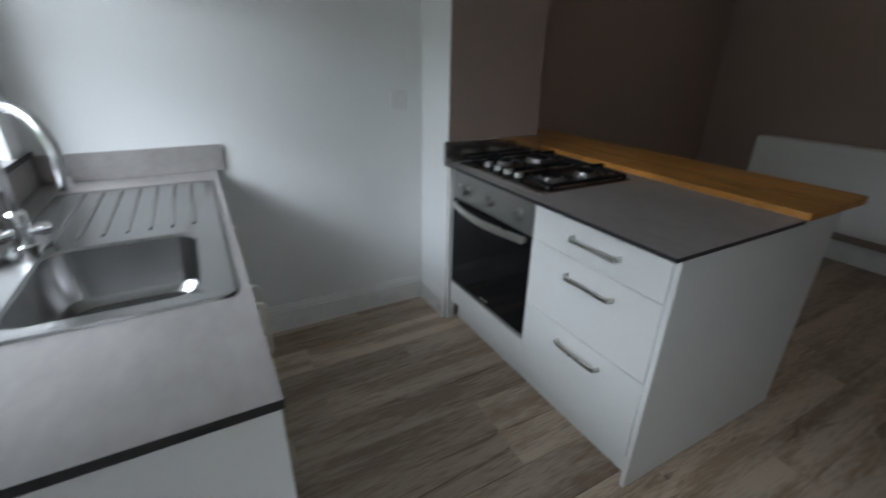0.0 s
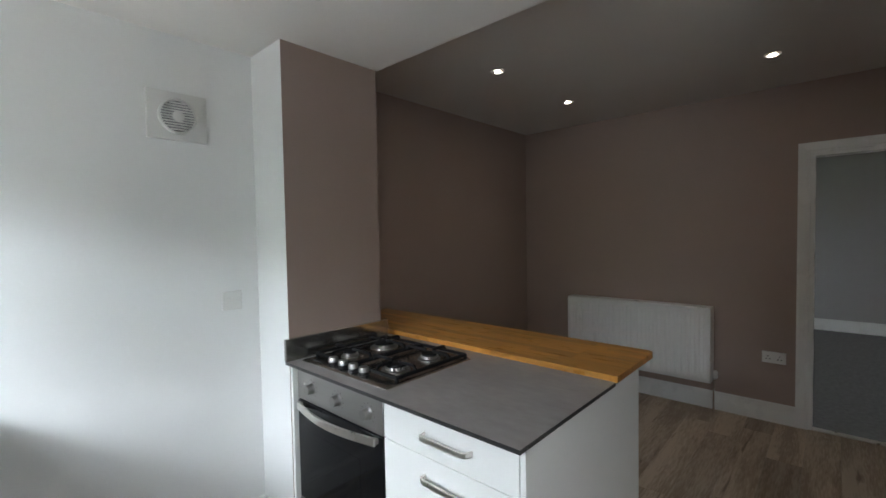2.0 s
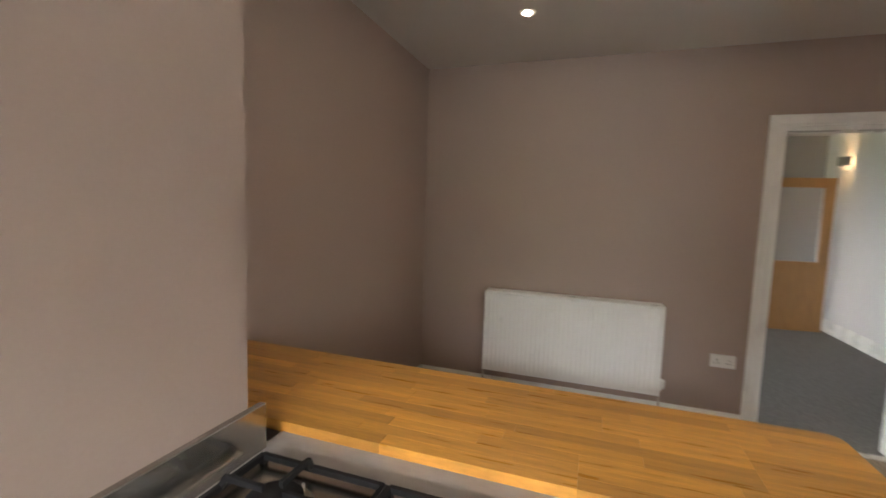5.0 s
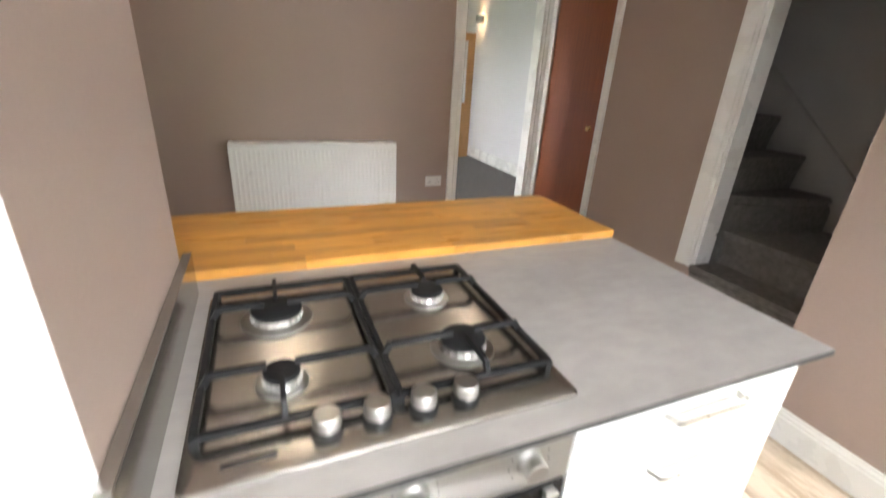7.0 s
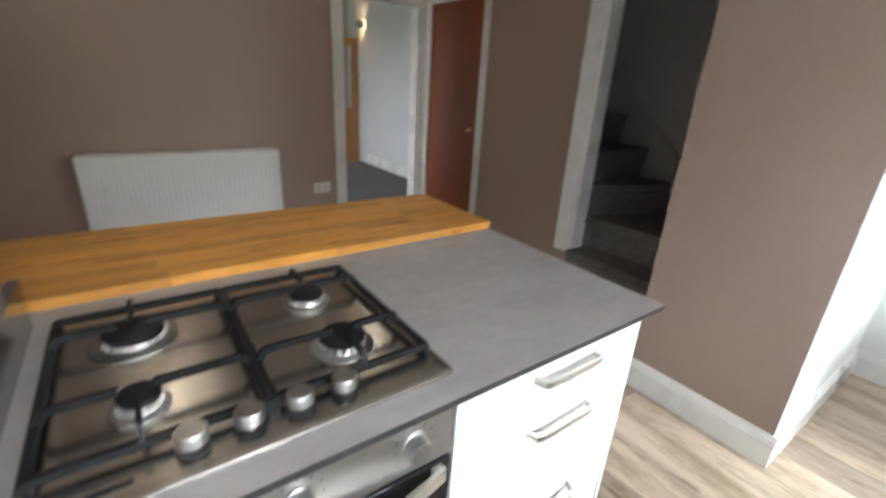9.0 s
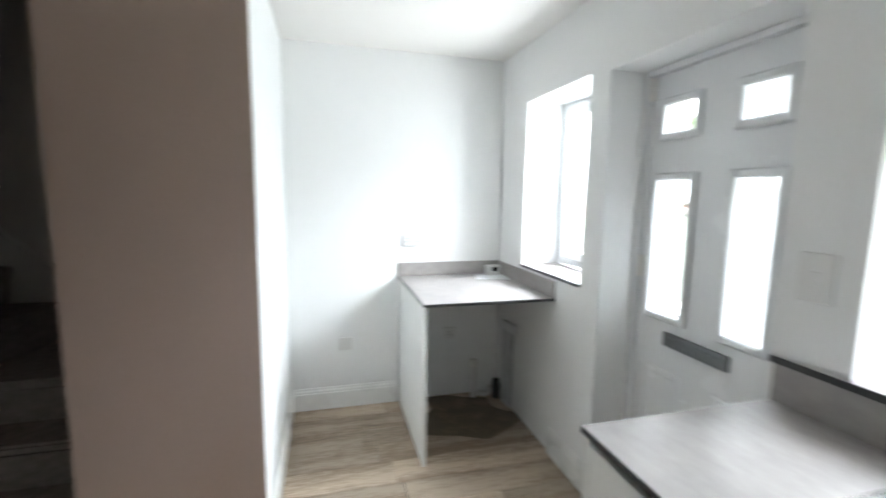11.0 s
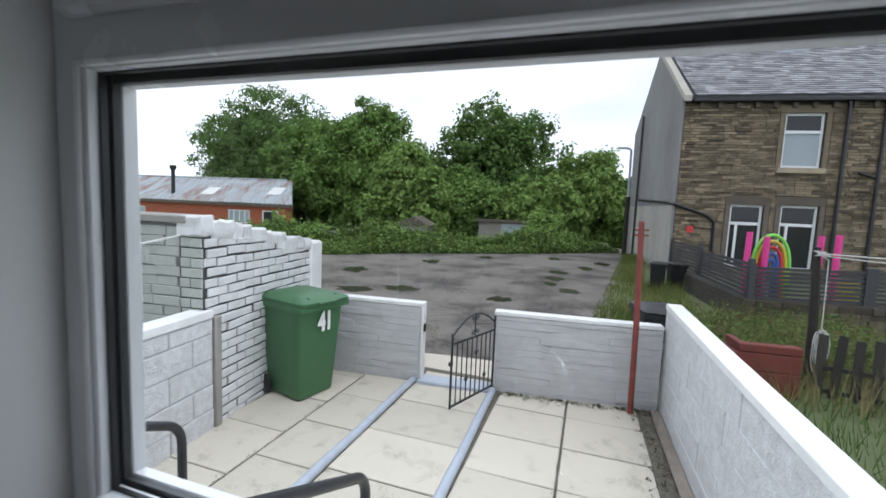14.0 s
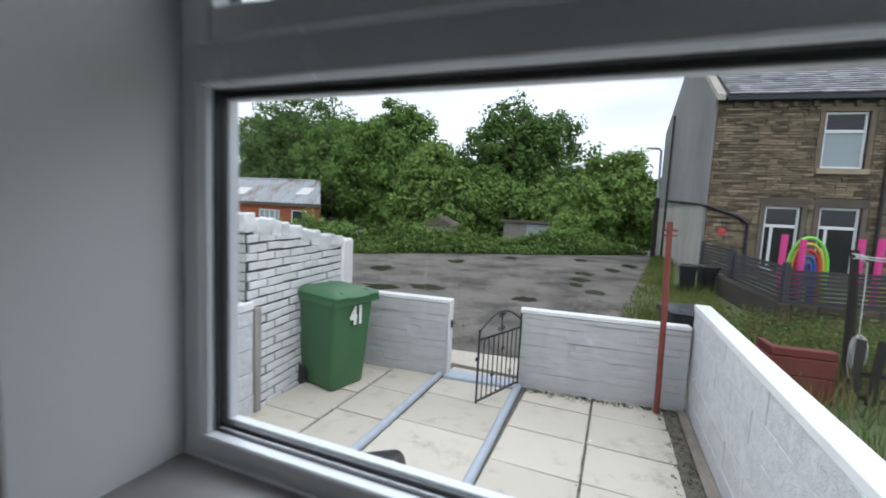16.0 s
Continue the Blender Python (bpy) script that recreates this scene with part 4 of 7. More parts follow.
loops(bm, [[(2.958, ry0, z), (2.958, ry1, z)] for z in (rz1 - 0.03, rz1)], close=False)
loops(bm, [[(2.958, ry0, z), (2.958, ry1, z)] for z in (rz0, rz0 + 0.03)], close=False)
box(bm, 2.959 + 0.008, 2.985, ry0, ry1, rz0, rz1)
part("front_panel", bm, M_RAD, RD, smooth=False)
part("back_panel", boxed(3.060, 3.080, ry0, ry1, rz0, rz1, bev=0.004), M_RAD, RD)
part("top_grille", boxed(2.952, 3.085, ry0 - 0.004, ry1 + 0.004, rz1, rz1 + 0.020, bev=0.005), M_RAD, RD, "white top grille cover")
for y in (ry0 - 0.003, ry1 + 0.001):
    part("side_cover", boxed(2.954, 3.083, y - 0.003, y + 0.005, rz0, rz1, bev=0.001), M_RAD, RD)
for y in (-0.95, -0.16):
    part("bracket", boxed(3.081, XE, y - 0.015, y + 0.015, 0.35, 0.75), M_RAD, RD, smooth=False)
for y, s in ((-1.175, -1), (0.06, 1)):
    v = bmesh.new()
    tube(v, [(3.03, y, 0.0), (3.03, y, 0.27)], 0.0075, 8)
    tube(v, [(3.03, y - s * 0.02, 0.275), (3.03, y + s * 0.012, 0.275)], 0.012, 10)
    vp = part("valve", v, M_CHROME, RD, "chrome radiator valve and pipe")
    if s < 0:
        part("valve_head", lathe(bmesh.new(), [(0.014, 0), (0.018, 0.01), (0.018, 0.055), (0.012, 0.062), (0, 0.062)], (3.03, y + s * 0.012, 0.285)), M_PLATE, vp, "white thermostatic head")

for sx, sy in SPOTS:
    dl = thing("downlight", "lit recessed round ceiling spotlight", "spotlight", (sx, sy, ZD), group="ceiling spotlights")
    part("trim_ring", lathe(bmesh.new(), [(0.044, 0), (0.044, -0.003), (0.034, -0.006), (0.030, -0.003), (0.030, 0.0)], (sx, sy, ZD - 0.0005)), M_PLATE, dl)
    part("reflector", lathe(bmesh.new(), [(0.0305, -0.001), (0.018, -0.0015)], (sx, sy, ZD)), M_KNOB, dl, "shaded metal reflector")
    part("bulb", lathe(bmesh.new(), [(0.0175, -0.002), (0.016, -0.0045), (0, -0.0055)], (sx, sy, ZD)), M_LAMPGLOW, dl, "glowing warm bulb face")

# stairs: two straight steps, winders, then a flight to the right behind the wall
STR = thing("staircase", "charcoal carpeted stairs winding up behind the dining wall", "stairs", (0.85, -2.9, 0.0))


def step(outline, z0, z1, nose=0.018):
    bm = prism(bmesh.new(), outline, z0, z1 - 0.04)
    cx, cy = sum(p[0] for p in outline) / len(outline), sum(p[1] for p in outline) / len(outline)
    prism(bm, [(x + (nose if x > cx else -nose) * 0, y + (nose if y > cy else 0)) for x, y in outline], z1 - 0.042, z1)
    bmesh.ops.bevel(bm, geom=[e for e in bm.edges if e.calc_length() > 0.15 and min(v.co.z for v in e.verts) > z1 - 0.05], offset=0.012, segments=2, affect="EDGES")
    part("step", bm, M_DARKCARPET, STR)


step([(0.432, -2.70), (1.268, -2.70), (1.36, -2.50), (1.36, -2.44), (0.432, -2.44)], 0.0, 0.185)
step([(0.432, -2.95), (1.268, -2.95), (1.268, -2.588), (1.244, -2.57), (0.432, -2.57)], 0.0, 0.39)
step([(0.432, -3.45), (1.40, -3.45), (1.40, -2.712), (1.24, -2.712), (1.24, -2.78), (0.432, -2.78)], 0.0, 0.60)
step([(1.085, -3.449), (1.55, -3.449), (1.55, -2.712), (1.32, -2.712), (1.20, -2.92), (1.10, -3.20)], 0.0, 0.812)
for i in range(9):
    x, z1 = 1.312 + i * 0.230, 1.032 + i * 0.222
    st = bmesh.new()
    side = [(x + 0.035, z1 - 0.222), (x + 0.020, z1 - 0.10), (x + 0.004, z1 - 0.035), (x, z1 - 0.018), (x + 0.005, z1 - 0.005), (x + 0.018, z1), (x + 0.40, z1), (x + 0.40, z1 - 0.222)]
    prism(st, side, 2.713, 3.426, Matrix(((1, 0, 0, 0), (0, 0, -1, 0), (0, 1, 0, 0), (0, 0, 0, 1))))
    part("step", st, M_DARKCARPET, STR)
sb = bmesh.new()
prism(sb, [(0.90, 0.60), (0.90, 0.815), (3.24, 2.93), (3.24, 2.40)], 0, 0.020, Matrix(((1, 0, 0, 0), (0, 0, 1, -3.449), (0, 1, 0, 0), (0, 0, 0, 1))))
prism(sb, [(0.90, 0.817), (0.90, 0.835), (3.24, 2.95), (3.24, 2.932)], 0, 0.026, Matrix(((1, 0, 0, 0), (0, 0, 1, -3.449), (0, 1, 0, 0), (0, 0, 0, 1))))
solo("trim_7", sb, M_STRING, "grey painted stair string board", "trim", "structure", smooth=False)

# next room: wall lamp and a glazed oak door standing ajar
WL = thing("wall_lamp", "lit metal up-and-down wall lamp", "wall lamp", (6.66, -3.65, 2.2))
part("backplate", boxed(6.62, 6.70, -3.65, -3.635, 2.15, 2.26, bev=0.003), M_SATIN, WL)
lm = bmesh.new()
loops(lm, [[(6.66 + 0.085 * math.cos(a), -3.635 + 0.10 * math.sin(a), z) for a in [math.pi * i / 10 for i in range(11)]] for z in (2.15, 2.26)], close=False)
part("shade", lm, M_DULL, WL, "curved dark metal shade")
part("bulb", lathe(bmesh.new(), [(0.018, -0.03), (0.022, 0.0), (0.018, 0.03), (0, 0.035)], (6.66, -3.60, 2.205)), M_WARMGLOW, WL, "glowing warm bulb")

OD = thing("door_3", "golden oak interior door with a tall glass panel, standing ajar", "door", (6.66, -3.35, 0), at=None)
OD["kind"] = "structure"
om = pose(6.70, -3.56, 0.0, 0, 0, 96)
ob_ = bmesh.new()
for a, b, c, d in ((0, 0.11, 0, 2.0), (0.65, 0.76, 0, 2.0), (0.11, 0.65, 1.87, 2.0), (0.11, 0.65, 0.0, 0.92)):
    box(ob_, a, b, -0.02, 0.02, c + 0.008, d)
bmesh.ops.transform(ob_, matrix=om, verts=ob_.verts)
part("door_leaf", ob_, M_OAKDOOR, OD, smooth=False)
og = boxed(0.11, 0.65, -0.003, 0.003, 0.92, 1.87)
bmesh.ops.transform(og, matrix=om, verts=og.verts)
part("pane", og, M_GLASS, OD, "clear glass panel", smooth=False)

# ---- outside: materials ----
M_PAINTBRICK = material("white_painted_masonry", (0.66, 0.66, 0.66), 0.75, vary=0.22, scale=6, fine=55, bump=0.45, random_tint=0.05, dist=0.012)
M_CREAMBRICK = material("grey_green_painted_brick", (0.43, 0.45, 0.415), 0.8, vary=0.18, scale=7, fine=60, bump=0.35, random_tint=0.06, dist=0.012)
M_GREYWALL = material("pale_grey_painted_rubble", (0.49, 0.49, 0.495), 0.8, vary=0.14, scale=7, fine=45, bump=0.7, random_tint=0.02, dist=0.02)
M_CREAMJOINT = material("grey_green_joint", (0.19, 0.20, 0.185), 0.9, vary=0.3, scale=12, fine=80, bump=0.4)
M_ROCKFACE = material("rock_faced_white_block", (0.60, 0.605, 0.61), 0.75, vary=0.24, scale=16, fine=75, bump=0.9, random_tint=0.04, dist=0.03)
M_JOINT = material("dark_open_joint", (0.055, 0.055, 0.055), 0.95, vary=0.4, scale=12, fine=80, bump=0.4)
M_PALEJOINT = material("painted_joint", (0.60, 0.60, 0.60), 0.9, vary=0.25, scale=12, fine=80, bump=0.4)
M_COPING = material("bright_white_coping_paint", (0.74, 0.74, 0.73), 0.6, vary=0.12, scale=5, fine=50, bump=0.15)
M_SLAB = material("buff_concrete_slab", (0.465, 0.425, 0.355), 0.85, vary=0.20, scale=6.5, fine=60, bump=0.35, random_tint=0.09, second=(0.33, 0.298, 0.242), second_at=0.46)
M_SOIL = material("dark_mossy_soil", (0.13, 0.118, 0.092), 0.95, vary=0.5, scale=10, fine=70, bump=0.6)
M_CONC = material("weathered_concrete", (0.30, 0.285, 0.26), 0.9, vary=0.3, scale=6, fine=60, bump=0.3)
M_FOOTING = material("brown_concrete_footing", (0.24, 0.205, 0.17), 0.9, vary=0.35, scale=7, fine=60, bump=0.35)
M_ASPHALT = material("worn_wet_asphalt", (0.150, 0.136, 0.120), 0.85, vary=0.5, scale=0.9, fine=14, bump=0.7, second=(0.068, 0.062, 0.055), second_at=0.56, dist=0.03, spec=0.22)
M_PUDDLE = material("muddy_puddle_water", (0.040, 0.036, 0.030), 0.16, vary=0.3, scale=3, bump=0, rough_vary=0.03)
M_GROUND = material("rough_grass_ground", (0.085, 0.105, 0.045), 0.95, vary=0.4, scale=0.8, fine=12, bump=0.6, second=(0.10, 0.085, 0.055), second_at=0.45)
M_GREENBIN = material("green_bin_plastic", (0.048, 0.140, 0.056), 0.42, vary=0.12, scale=9, fine=90, bump=0.03)
M_BLACKBIN = material("black_bin_plastic", (0.018, 0.019, 0.022), 0.45, vary=0.2, scale=9, fine=90, bump=0.03)
M_BLUEGREY = material("blue_grey_painted_steel", (0.40, 0.44, 0.50), 0.5, vary=0.15, scale=14, fine=90, bump=0.05)
M_BLACKPAINT = material("black_painted_iron", (0.020, 0.021, 0.024), 0.35, vary=0.25, scale=20, fine=120, bump=0.06)
M_RUSTRED = material("red_oxide_painted_steel", (0.20, 0.045, 0.032), 0.6, vary=0.3, scale=9, fine=70, bump=0.15)
M_RED = material("red_painted_block", (0.165, 0.034, 0.025), 0.6, vary=0.3, scale=8, fine=60, bump=0.2)
M_DARKFENCE = material("dark_stained_fence_board", (0.050, 0.050, 0.056), 0.7, vary=0.25, scale=6, fine=50, bump=0.15, island=0.12)
M_OLDPOST = material("old_dark_timber", (0.026, 0.021, 0.017), 0.85, vary=0.4, scale=6, fine=40, bump=0.4)
M_PICKET = material("weathered_picket_timber", (0.040, 0.035, 0.030), 0.85, vary=0.35, scale=6, fine=40, bump=0.3, random_tint=0.25)
M_PALEFENCE = material("weathered_pale_boards", (0.30, 0.28, 0.25), 0.85, vary=0.25, scale=5, fine=40, bump=0.3)
M_ROPE = material("white_rope", (0.62, 0.62, 0.60), 0.8, vary=0.2, scale=60, fine=200, bump=0.3)
M_RENDER = material("grey_cement_render", (0.27, 0.265, 0.265), 0.9, vary=0.30, scale=0.7, fine=7, bump=0.2, stretch=(1, 1, 0.35))
M_CREAMRENDER = material("dirty_cream_render", (0.42, 0.40, 0.36), 0.9, vary=0.3, scale=1.3, fine=9, bump=0.2, stretch=(1, 1, 0.3))
M_STONETRIM = material("buff_stone_trim", (0.40, 0.33, 0.24), 0.85, vary=0.2, scale=4, fine=40, bump=0.2)
M_VERGE = material("weathered_verge_stone", (0.47, 0.44, 0.38), 0.9, vary=0.25, scale=3, fine=40, bump=0.2)
M_DARKSTONE = material("sooty_stone", (0.12, 0.10, 0.08), 0.9, vary=0.3, scale=3, fine=30, bump=0.3)
M_JAMB = material("brown_dressed_stone", (0.205, 0.165, 0.115), 0.9, vary=0.35, scale=4, fine=30, bump=0.2)
M_SOOTY = material("sooty_brown_stone", (0.16, 0.135, 0.11), 0.9, vary=0.4, scale=5, fine=30, bump=0.4)
M_STONES = material("split_sandstone", (0.225, 0.180, 0.122), 0.9, vary=0.45, scale=3.0, fine=22, bump=0.3, island=0.55)
M_DARKSTONES = material("dark_walling_stone", (0.105, 0.085, 0.062), 0.9, vary=0.45, scale=4, fine=26, bump=0.4, island=0.45)
M_SLATES = material("weathered_slate", (0.27, 0.27, 0.285), 0.6, vary=0.35, scale=0.8, fine=14, bump=0.1, island=0.45)
M_REDBRICK = material("orange_red_brick", (0.36, 0.10, 0.045), 0.85, vary=0.2, scale=3, fine=30, bump=0.2)
M_TIN = material("rusty_galvanised_tin", (0.35, 0.385, 0.405), 0.65, 0.1, vary=0.2, scale=0.8, fine=5, bump=0.1, second=(0.24, 0.145, 0.11), second_at=0.53, stretch=(0.35, 1.8, 1))
M_YELLOW = material("yellow_plastic", (0.62, 0.52, 0.06), 0.5, vary=0.1, bump=0.02)
M_PINK = material("pink_foam", (0.75, 0.06, 0.30), 0.6, vary=0.08, bump=0.02)
M_LIME = material("lime_green_foam", (0.25, 0.70, 0.10), 0.6, vary=0.08, bump=0.02)
M_BLUEFOAM = material("blue_foam", (0.06, 0.12, 0.40), 0.6, vary=0.08, bump=0.02)
M_REDFOAM = material("red_foam", (0.60, 0.05, 0.05), 0.6, vary=0.08, bump=0.02)
M_DARKGLASS = material("dark_house_glass", (0.02, 0.022, 0.025), 0.08, vary=0.1, bump=0, rough_vary=0.03)
M_BLIND = material("pale_blue_blind", (0.36, 0.42, 0.45), 0.4, vary=0.06, bump=0.02)
M_BARK = material("dark_bark", (0.055, 0.044, 0.033), 0.9, vary=0.3, scale=4, fine=30, bump=0.5)


def leaf_material(name, colour):
    m = material(name, colour, 0.75, vary=0.35, scale=0.5, fine=4, bump=0, island=0.30, spec=0.08)
    n, k = m.node_tree.nodes, m.node_tree.links
    b = n["Principled BSDF"]
    tl, mx = n.new("ShaderNodeBsdfTranslucent"), n.new("ShaderNodeMixShader")
    k.new(b.inputs["Base Color"].links[0].from_socket, tl.inputs["Color"])
    mx.inputs[0].default_value = 0.25
    k.new(b.outputs[0], mx.inputs[1])
    k.new(tl.outputs[0], mx.inputs[2])
    k.new(mx.outputs[0], n["Material Output"].inputs["Surface"])
    return m


M_LEAF1 = leaf_material("sycamore_leaf", (0.182, 0.288, 0.079))
M_LEAF2 = leaf_material("bright_leaf", (0.225, 0.335, 0.096))
M_LEAF3 = leaf_material("dark_leaf", (0.134, 0.220, 0.065))
M_GRASS = leaf_material("long_grass", (0.17, 0.20, 0.062))
M_DRYGRASS = leaf_material("dry_grass", (0.27, 0.23, 0.11))
M_HEDGE = leaf_material("nettle_leaf", (0.112, 0.175, 0.048))


M_COURSED = material("dark_house_mortar", (0.050, 0.042, 0.034), 0.95, vary=0.35, scale=2, fine=14, bump=0.3)
M_SLATE = material("dark_slate_bed", (0.06, 0.06, 0.065), 0.8, vary=0.3, scale=2, fine=14, bump=0.2)

OUT = Matrix.Translation((-2.0, 0.0, 0.0)) @ Matrix.Rotation(radians(6.3), 4, "Z")
G = -0.42
# the white side wall runs slightly askew to the front wall
ASKEW = OUT @ Matrix.Translation((-4.22, 0.81, 0)) @ Matrix.Rotation(radians(-4.7), 4, "Z") @ Matrix.Translation((4.22, -0.81, 0))

# outside face of the house wall: painted stones by the window jamb
wo = wall("wall_outside", (-2.12, -1.985), (-3.70, 1.6), (-0.45, 3.6),
          [(-1.335, 0.27, 0.92, 2.16), (-3.04, -2.26, 0.99, 2.12), (-2.20, -1.31, -0.3, 2.08)], [M_PAINTBRICK], "white painted rough stone outside wall")

# ---- ground ----
def ground_z(x, y):
    d = max(0.0, -(x + 19.0 + 0.62 * (y - 0.0)) / 1.18 - 1.5)
    return -0.475 - min(1.3, 0.14 * d)


bm = bmesh.new()
gx = [-400, -150, -80, -50] + [-44 + i * 2 for i in range(20)] + [0, 8, 60, 300]
gy = [-400, -150, -70] + [-52 + i * 3 for i in range(26)] + [60, 150, 400]
gv = [[bm.verts.new((x, y, ground_z(x, y))) for y in gy] for x in gx]
for i in range(len(gx) - 1):
    for j in range(len(gy) - 1):
        bm.faces.new((gv[i][j], gv[i + 1][j], gv[i + 1][j + 1], gv[i][j + 1]))
solo("ground", bm, M_GROUND, "rough grassy ground reaching the horizon", "ground", "structure", at=OUT)

rnd = random.Random(5)
edge = [(-4.30, 0.45), (-6.7, 0.58), (-8.2, 0.68), (-10.5, 1.2), (-12.8, 1.75), (-16, 2.5), (-19.6, 3.1), (-23.5, 3.6), (-25.5, 4.6), (-26.5, 3.2),
        (-22.5, 2.6), (-20.8, 1.0), (-18.9, -1.7), (-17.1, -4.9), (-14.6, -7.6), (-13.0, -11), (-11, -18), (-7, -26), (-3.6, -26), (-4.30, -6.5)]
fine = []
for a, b in zip(edge, edge[1:] + edge[:1]):
    for i in range(6):
        t = i / 6
        fine.append((a[0] + (b[0] - a[0]) * t + rnd.uniform(-0.1, 0.1), a[1] + (b[1] - a[1]) * t + rnd.uniform(-0.1, 0.1)))
bm = bmesh.new()
f = bm.faces.new([bm.verts.new((x, y, -0.458)) for x, y in fine])
bmesh.ops.triangulate(bm, faces=[f])
solo("road", bm, M_ASPHALT, "worn potholed asphalt yard with wet patches", "road", "structure", at=OUT, smooth=False)
for k, (x, y, rx, ry) in enumerate([(-8.75, -4.55, 0.42, 0.36), (-9.3, -3.6, 0.40, 0.36), (-9.0, -1.25, 0.34, 0.22), (-10.7, 0.35, 0.42, 0.20), (-11.6, -0.1, 0.40, 0.14),
                                    (-12.6, 0.05, 0.5, 0.24), (-14.0, 0.2, 0.5, 0.25), (-14.5, -4.2, 0.6, 0.25), (-11.5, -5.8, 0.7, 0.3), (-16.9, -2.5, 0.6, 0.2), (-15.5, 1.2, 0.6, 0.2), (-17.2, 2.0, 0.7, 0.25), (-18, 0.2, 0.7, 0.2)]):
    bm = bmesh.new()
    pts = []
    for i in range(22):
        a = 6.28318 * i / 22
        q = 1 + 0.75 * noise.noise(Vector((math.cos(a) * 2.1 + k * 7, math.sin(a) * 2.1, k)))
        pts.append((x + rx * 0.8 * q * math.cos(a), y + ry * 1.2 * q * math.sin(a)))
    prism(bm, pts, -0.4575, -0.4535)
    solo("puddle", bm, M_PUDDLE, "dark rain puddle in the asphalt", "puddle", at=OUT, group="puddles")
solo("yard_base", boxed(-6.30, -2.125, -3.42, 0.52, -0.60, G - 0.012), M_SOIL, "dark mossy soil under the yard paving", "ground", "structure", smooth=False)
solo("gate_step", boxed(-4.20, -3.98, -1.70, -0.86, -0.47, -0.385, bev=0.012), M_BLUEGREY, "painted concrete step in the gateway", "step", at=OUT)
pav = solo("pavement", boxed(-5.05, -4.21, -1.95, -0.70, -0.47, -0.445), M_SLAB, "buff slabs outside the gate", "pavement", "structure", at=OUT, smooth=False)
paving = solo("paving", boxed(-6.18, -2.13, -3.40, 0.24, G - 0.011, G - 0.007), M_SOIL, "buff concrete slab paving in the back yard", "paving", "structure", smooth=False)

# painted edging pipes
for n_, a, b in (("edging_rail", (-2.6, -2.185, G + 0.012), (-5.86, -2.19, G + 0.012)), ("edging_rail", (-2.6, -1.225, G + 0.012), (-5.93, -1.305, G + 0.012))):
    bm = bmesh.new()
    a, b = Vector(a), Vector(b)
    tube(bm, [a.lerp(b, i / 8) + Vector((0, 0, 0.004 * math.sin(i * 2.1))) for i in range(9)], 0.038, 10)
    solo(n_, bm, M_BLUEGREY, "blue-grey painted edging rail across the paving", "edging", group="edging rails")

# handrails and doorstep
for y in (-2.20, -1.215):
    hr = thing("handrail", "black bent-tube handrail beside the doorstep", "handrail", (-3.03, y, G), group="handrails")
    pts = [(-2.125, y, 0.845), (-2.45, y, 0.69), (-2.90, y, 0.475)]
    for i in range(1, 7):
        a = radians(65 * i / 6)
        pts.append((-2.90 - 0.115 * math.sin(radians(25) + a) + 0.115 * math.sin(radians(25)), y, 0.475 - 0.115 * (math.cos(radians(25)) - math.cos(radians(25) + a)) - 0.012 * i / 6))
    pts.append((pts[-1][0], y, G))
    part("tube_rail", tube(bmesh.new(), pts, 0.021, 12), M_BLACKPAINT, hr)
    part("wall_flange", tube(bmesh.new(), [(-2.122, y, 0.848), (-2.132, y, 0.843)], 0.045, 16), M_BLACKPAINT, hr)
ds = bmesh.new()
for i, (x0, z1) in enumerate(((-2.50, -0.06), (-2.75, -0.18), (-3.00, -0.30))):
    box(ds, x0, -2.121, -2.14, -1.28, -0.43, z1, 0.01)
solo("doorstep", ds, M_CONC, "worn concrete steps down from the back door", "steps", smooth=False)

# outside lamp on the wall
ol = thing("security_light", "white square outdoor lamp on a bracket", "lamp", (-2.25, -1.52, 1.85))
lampbox = boxed(-0.050, 0.050, -0.038, 0.038, -0.024, 0.024, bev=0.007, seg=2)
bmesh.ops.transform(lampbox, matrix=pose(-2.30, -1.50, 1.835, 12, 22, 10), verts=lampbox.verts)
part("lamp_housing", lampbox, M_PLATE, ol)
part("bracket", tube(bmesh.new(), [(-2.12, -1.52, 1.90), (-2.26, -1.505, 1.865)], 0.016, 8), M_PLATE, ol)

# ---- yard walls (cores; their stones come last) ----
def wall_core(name, x0, x1, y0, y1, z0, z1, mat, label):
    return solo(name, boxed(x0, x1, y0, y1, z0, z1), mat, label, "garden wall", "structure", at=OUT, smooth=False)


core_left = wall_core("wall_yard_left", -2.565, 0.02, -3.225, -3.090, -0.47, 0.535, M_PALEJOINT, "low white painted block wall with coping")
solo("coping", boxed(-2.570, 0.02, -3.235, -3.066, 0.532, 0.600, bev=0.006), M_COPING, "white painted wall coping", "coping", "structure", at=OUT)
solo("concrete_post", boxed(-2.648, -2.572, -3.097, -3.050, -0.45, 0.54, bev=0.01), M_CONC, "weathered brown concrete post at the wall's end", "post", at=OUT)
core_front_l = wall_core("wall_yard_front", -4.165, -4.055, -3.00, -1.685, -0.47, 0.425, M_GREYWALL, "low grey painted front yard wall")
solo("coping", boxed(-4.170, -4.042, -3.01, -1.657, 0.424, 0.468, bev=0.008), M_COPING, "white painted wall top", "coping", "structure", at=OUT)
solo("gatepost_face", boxed(-4.17, -4.042, -1.683, -1.659, -0.46, 0.425, bev=0.004), M_COPING, "white painted wall end at the gateway", "wall", "structure", at=OUT)
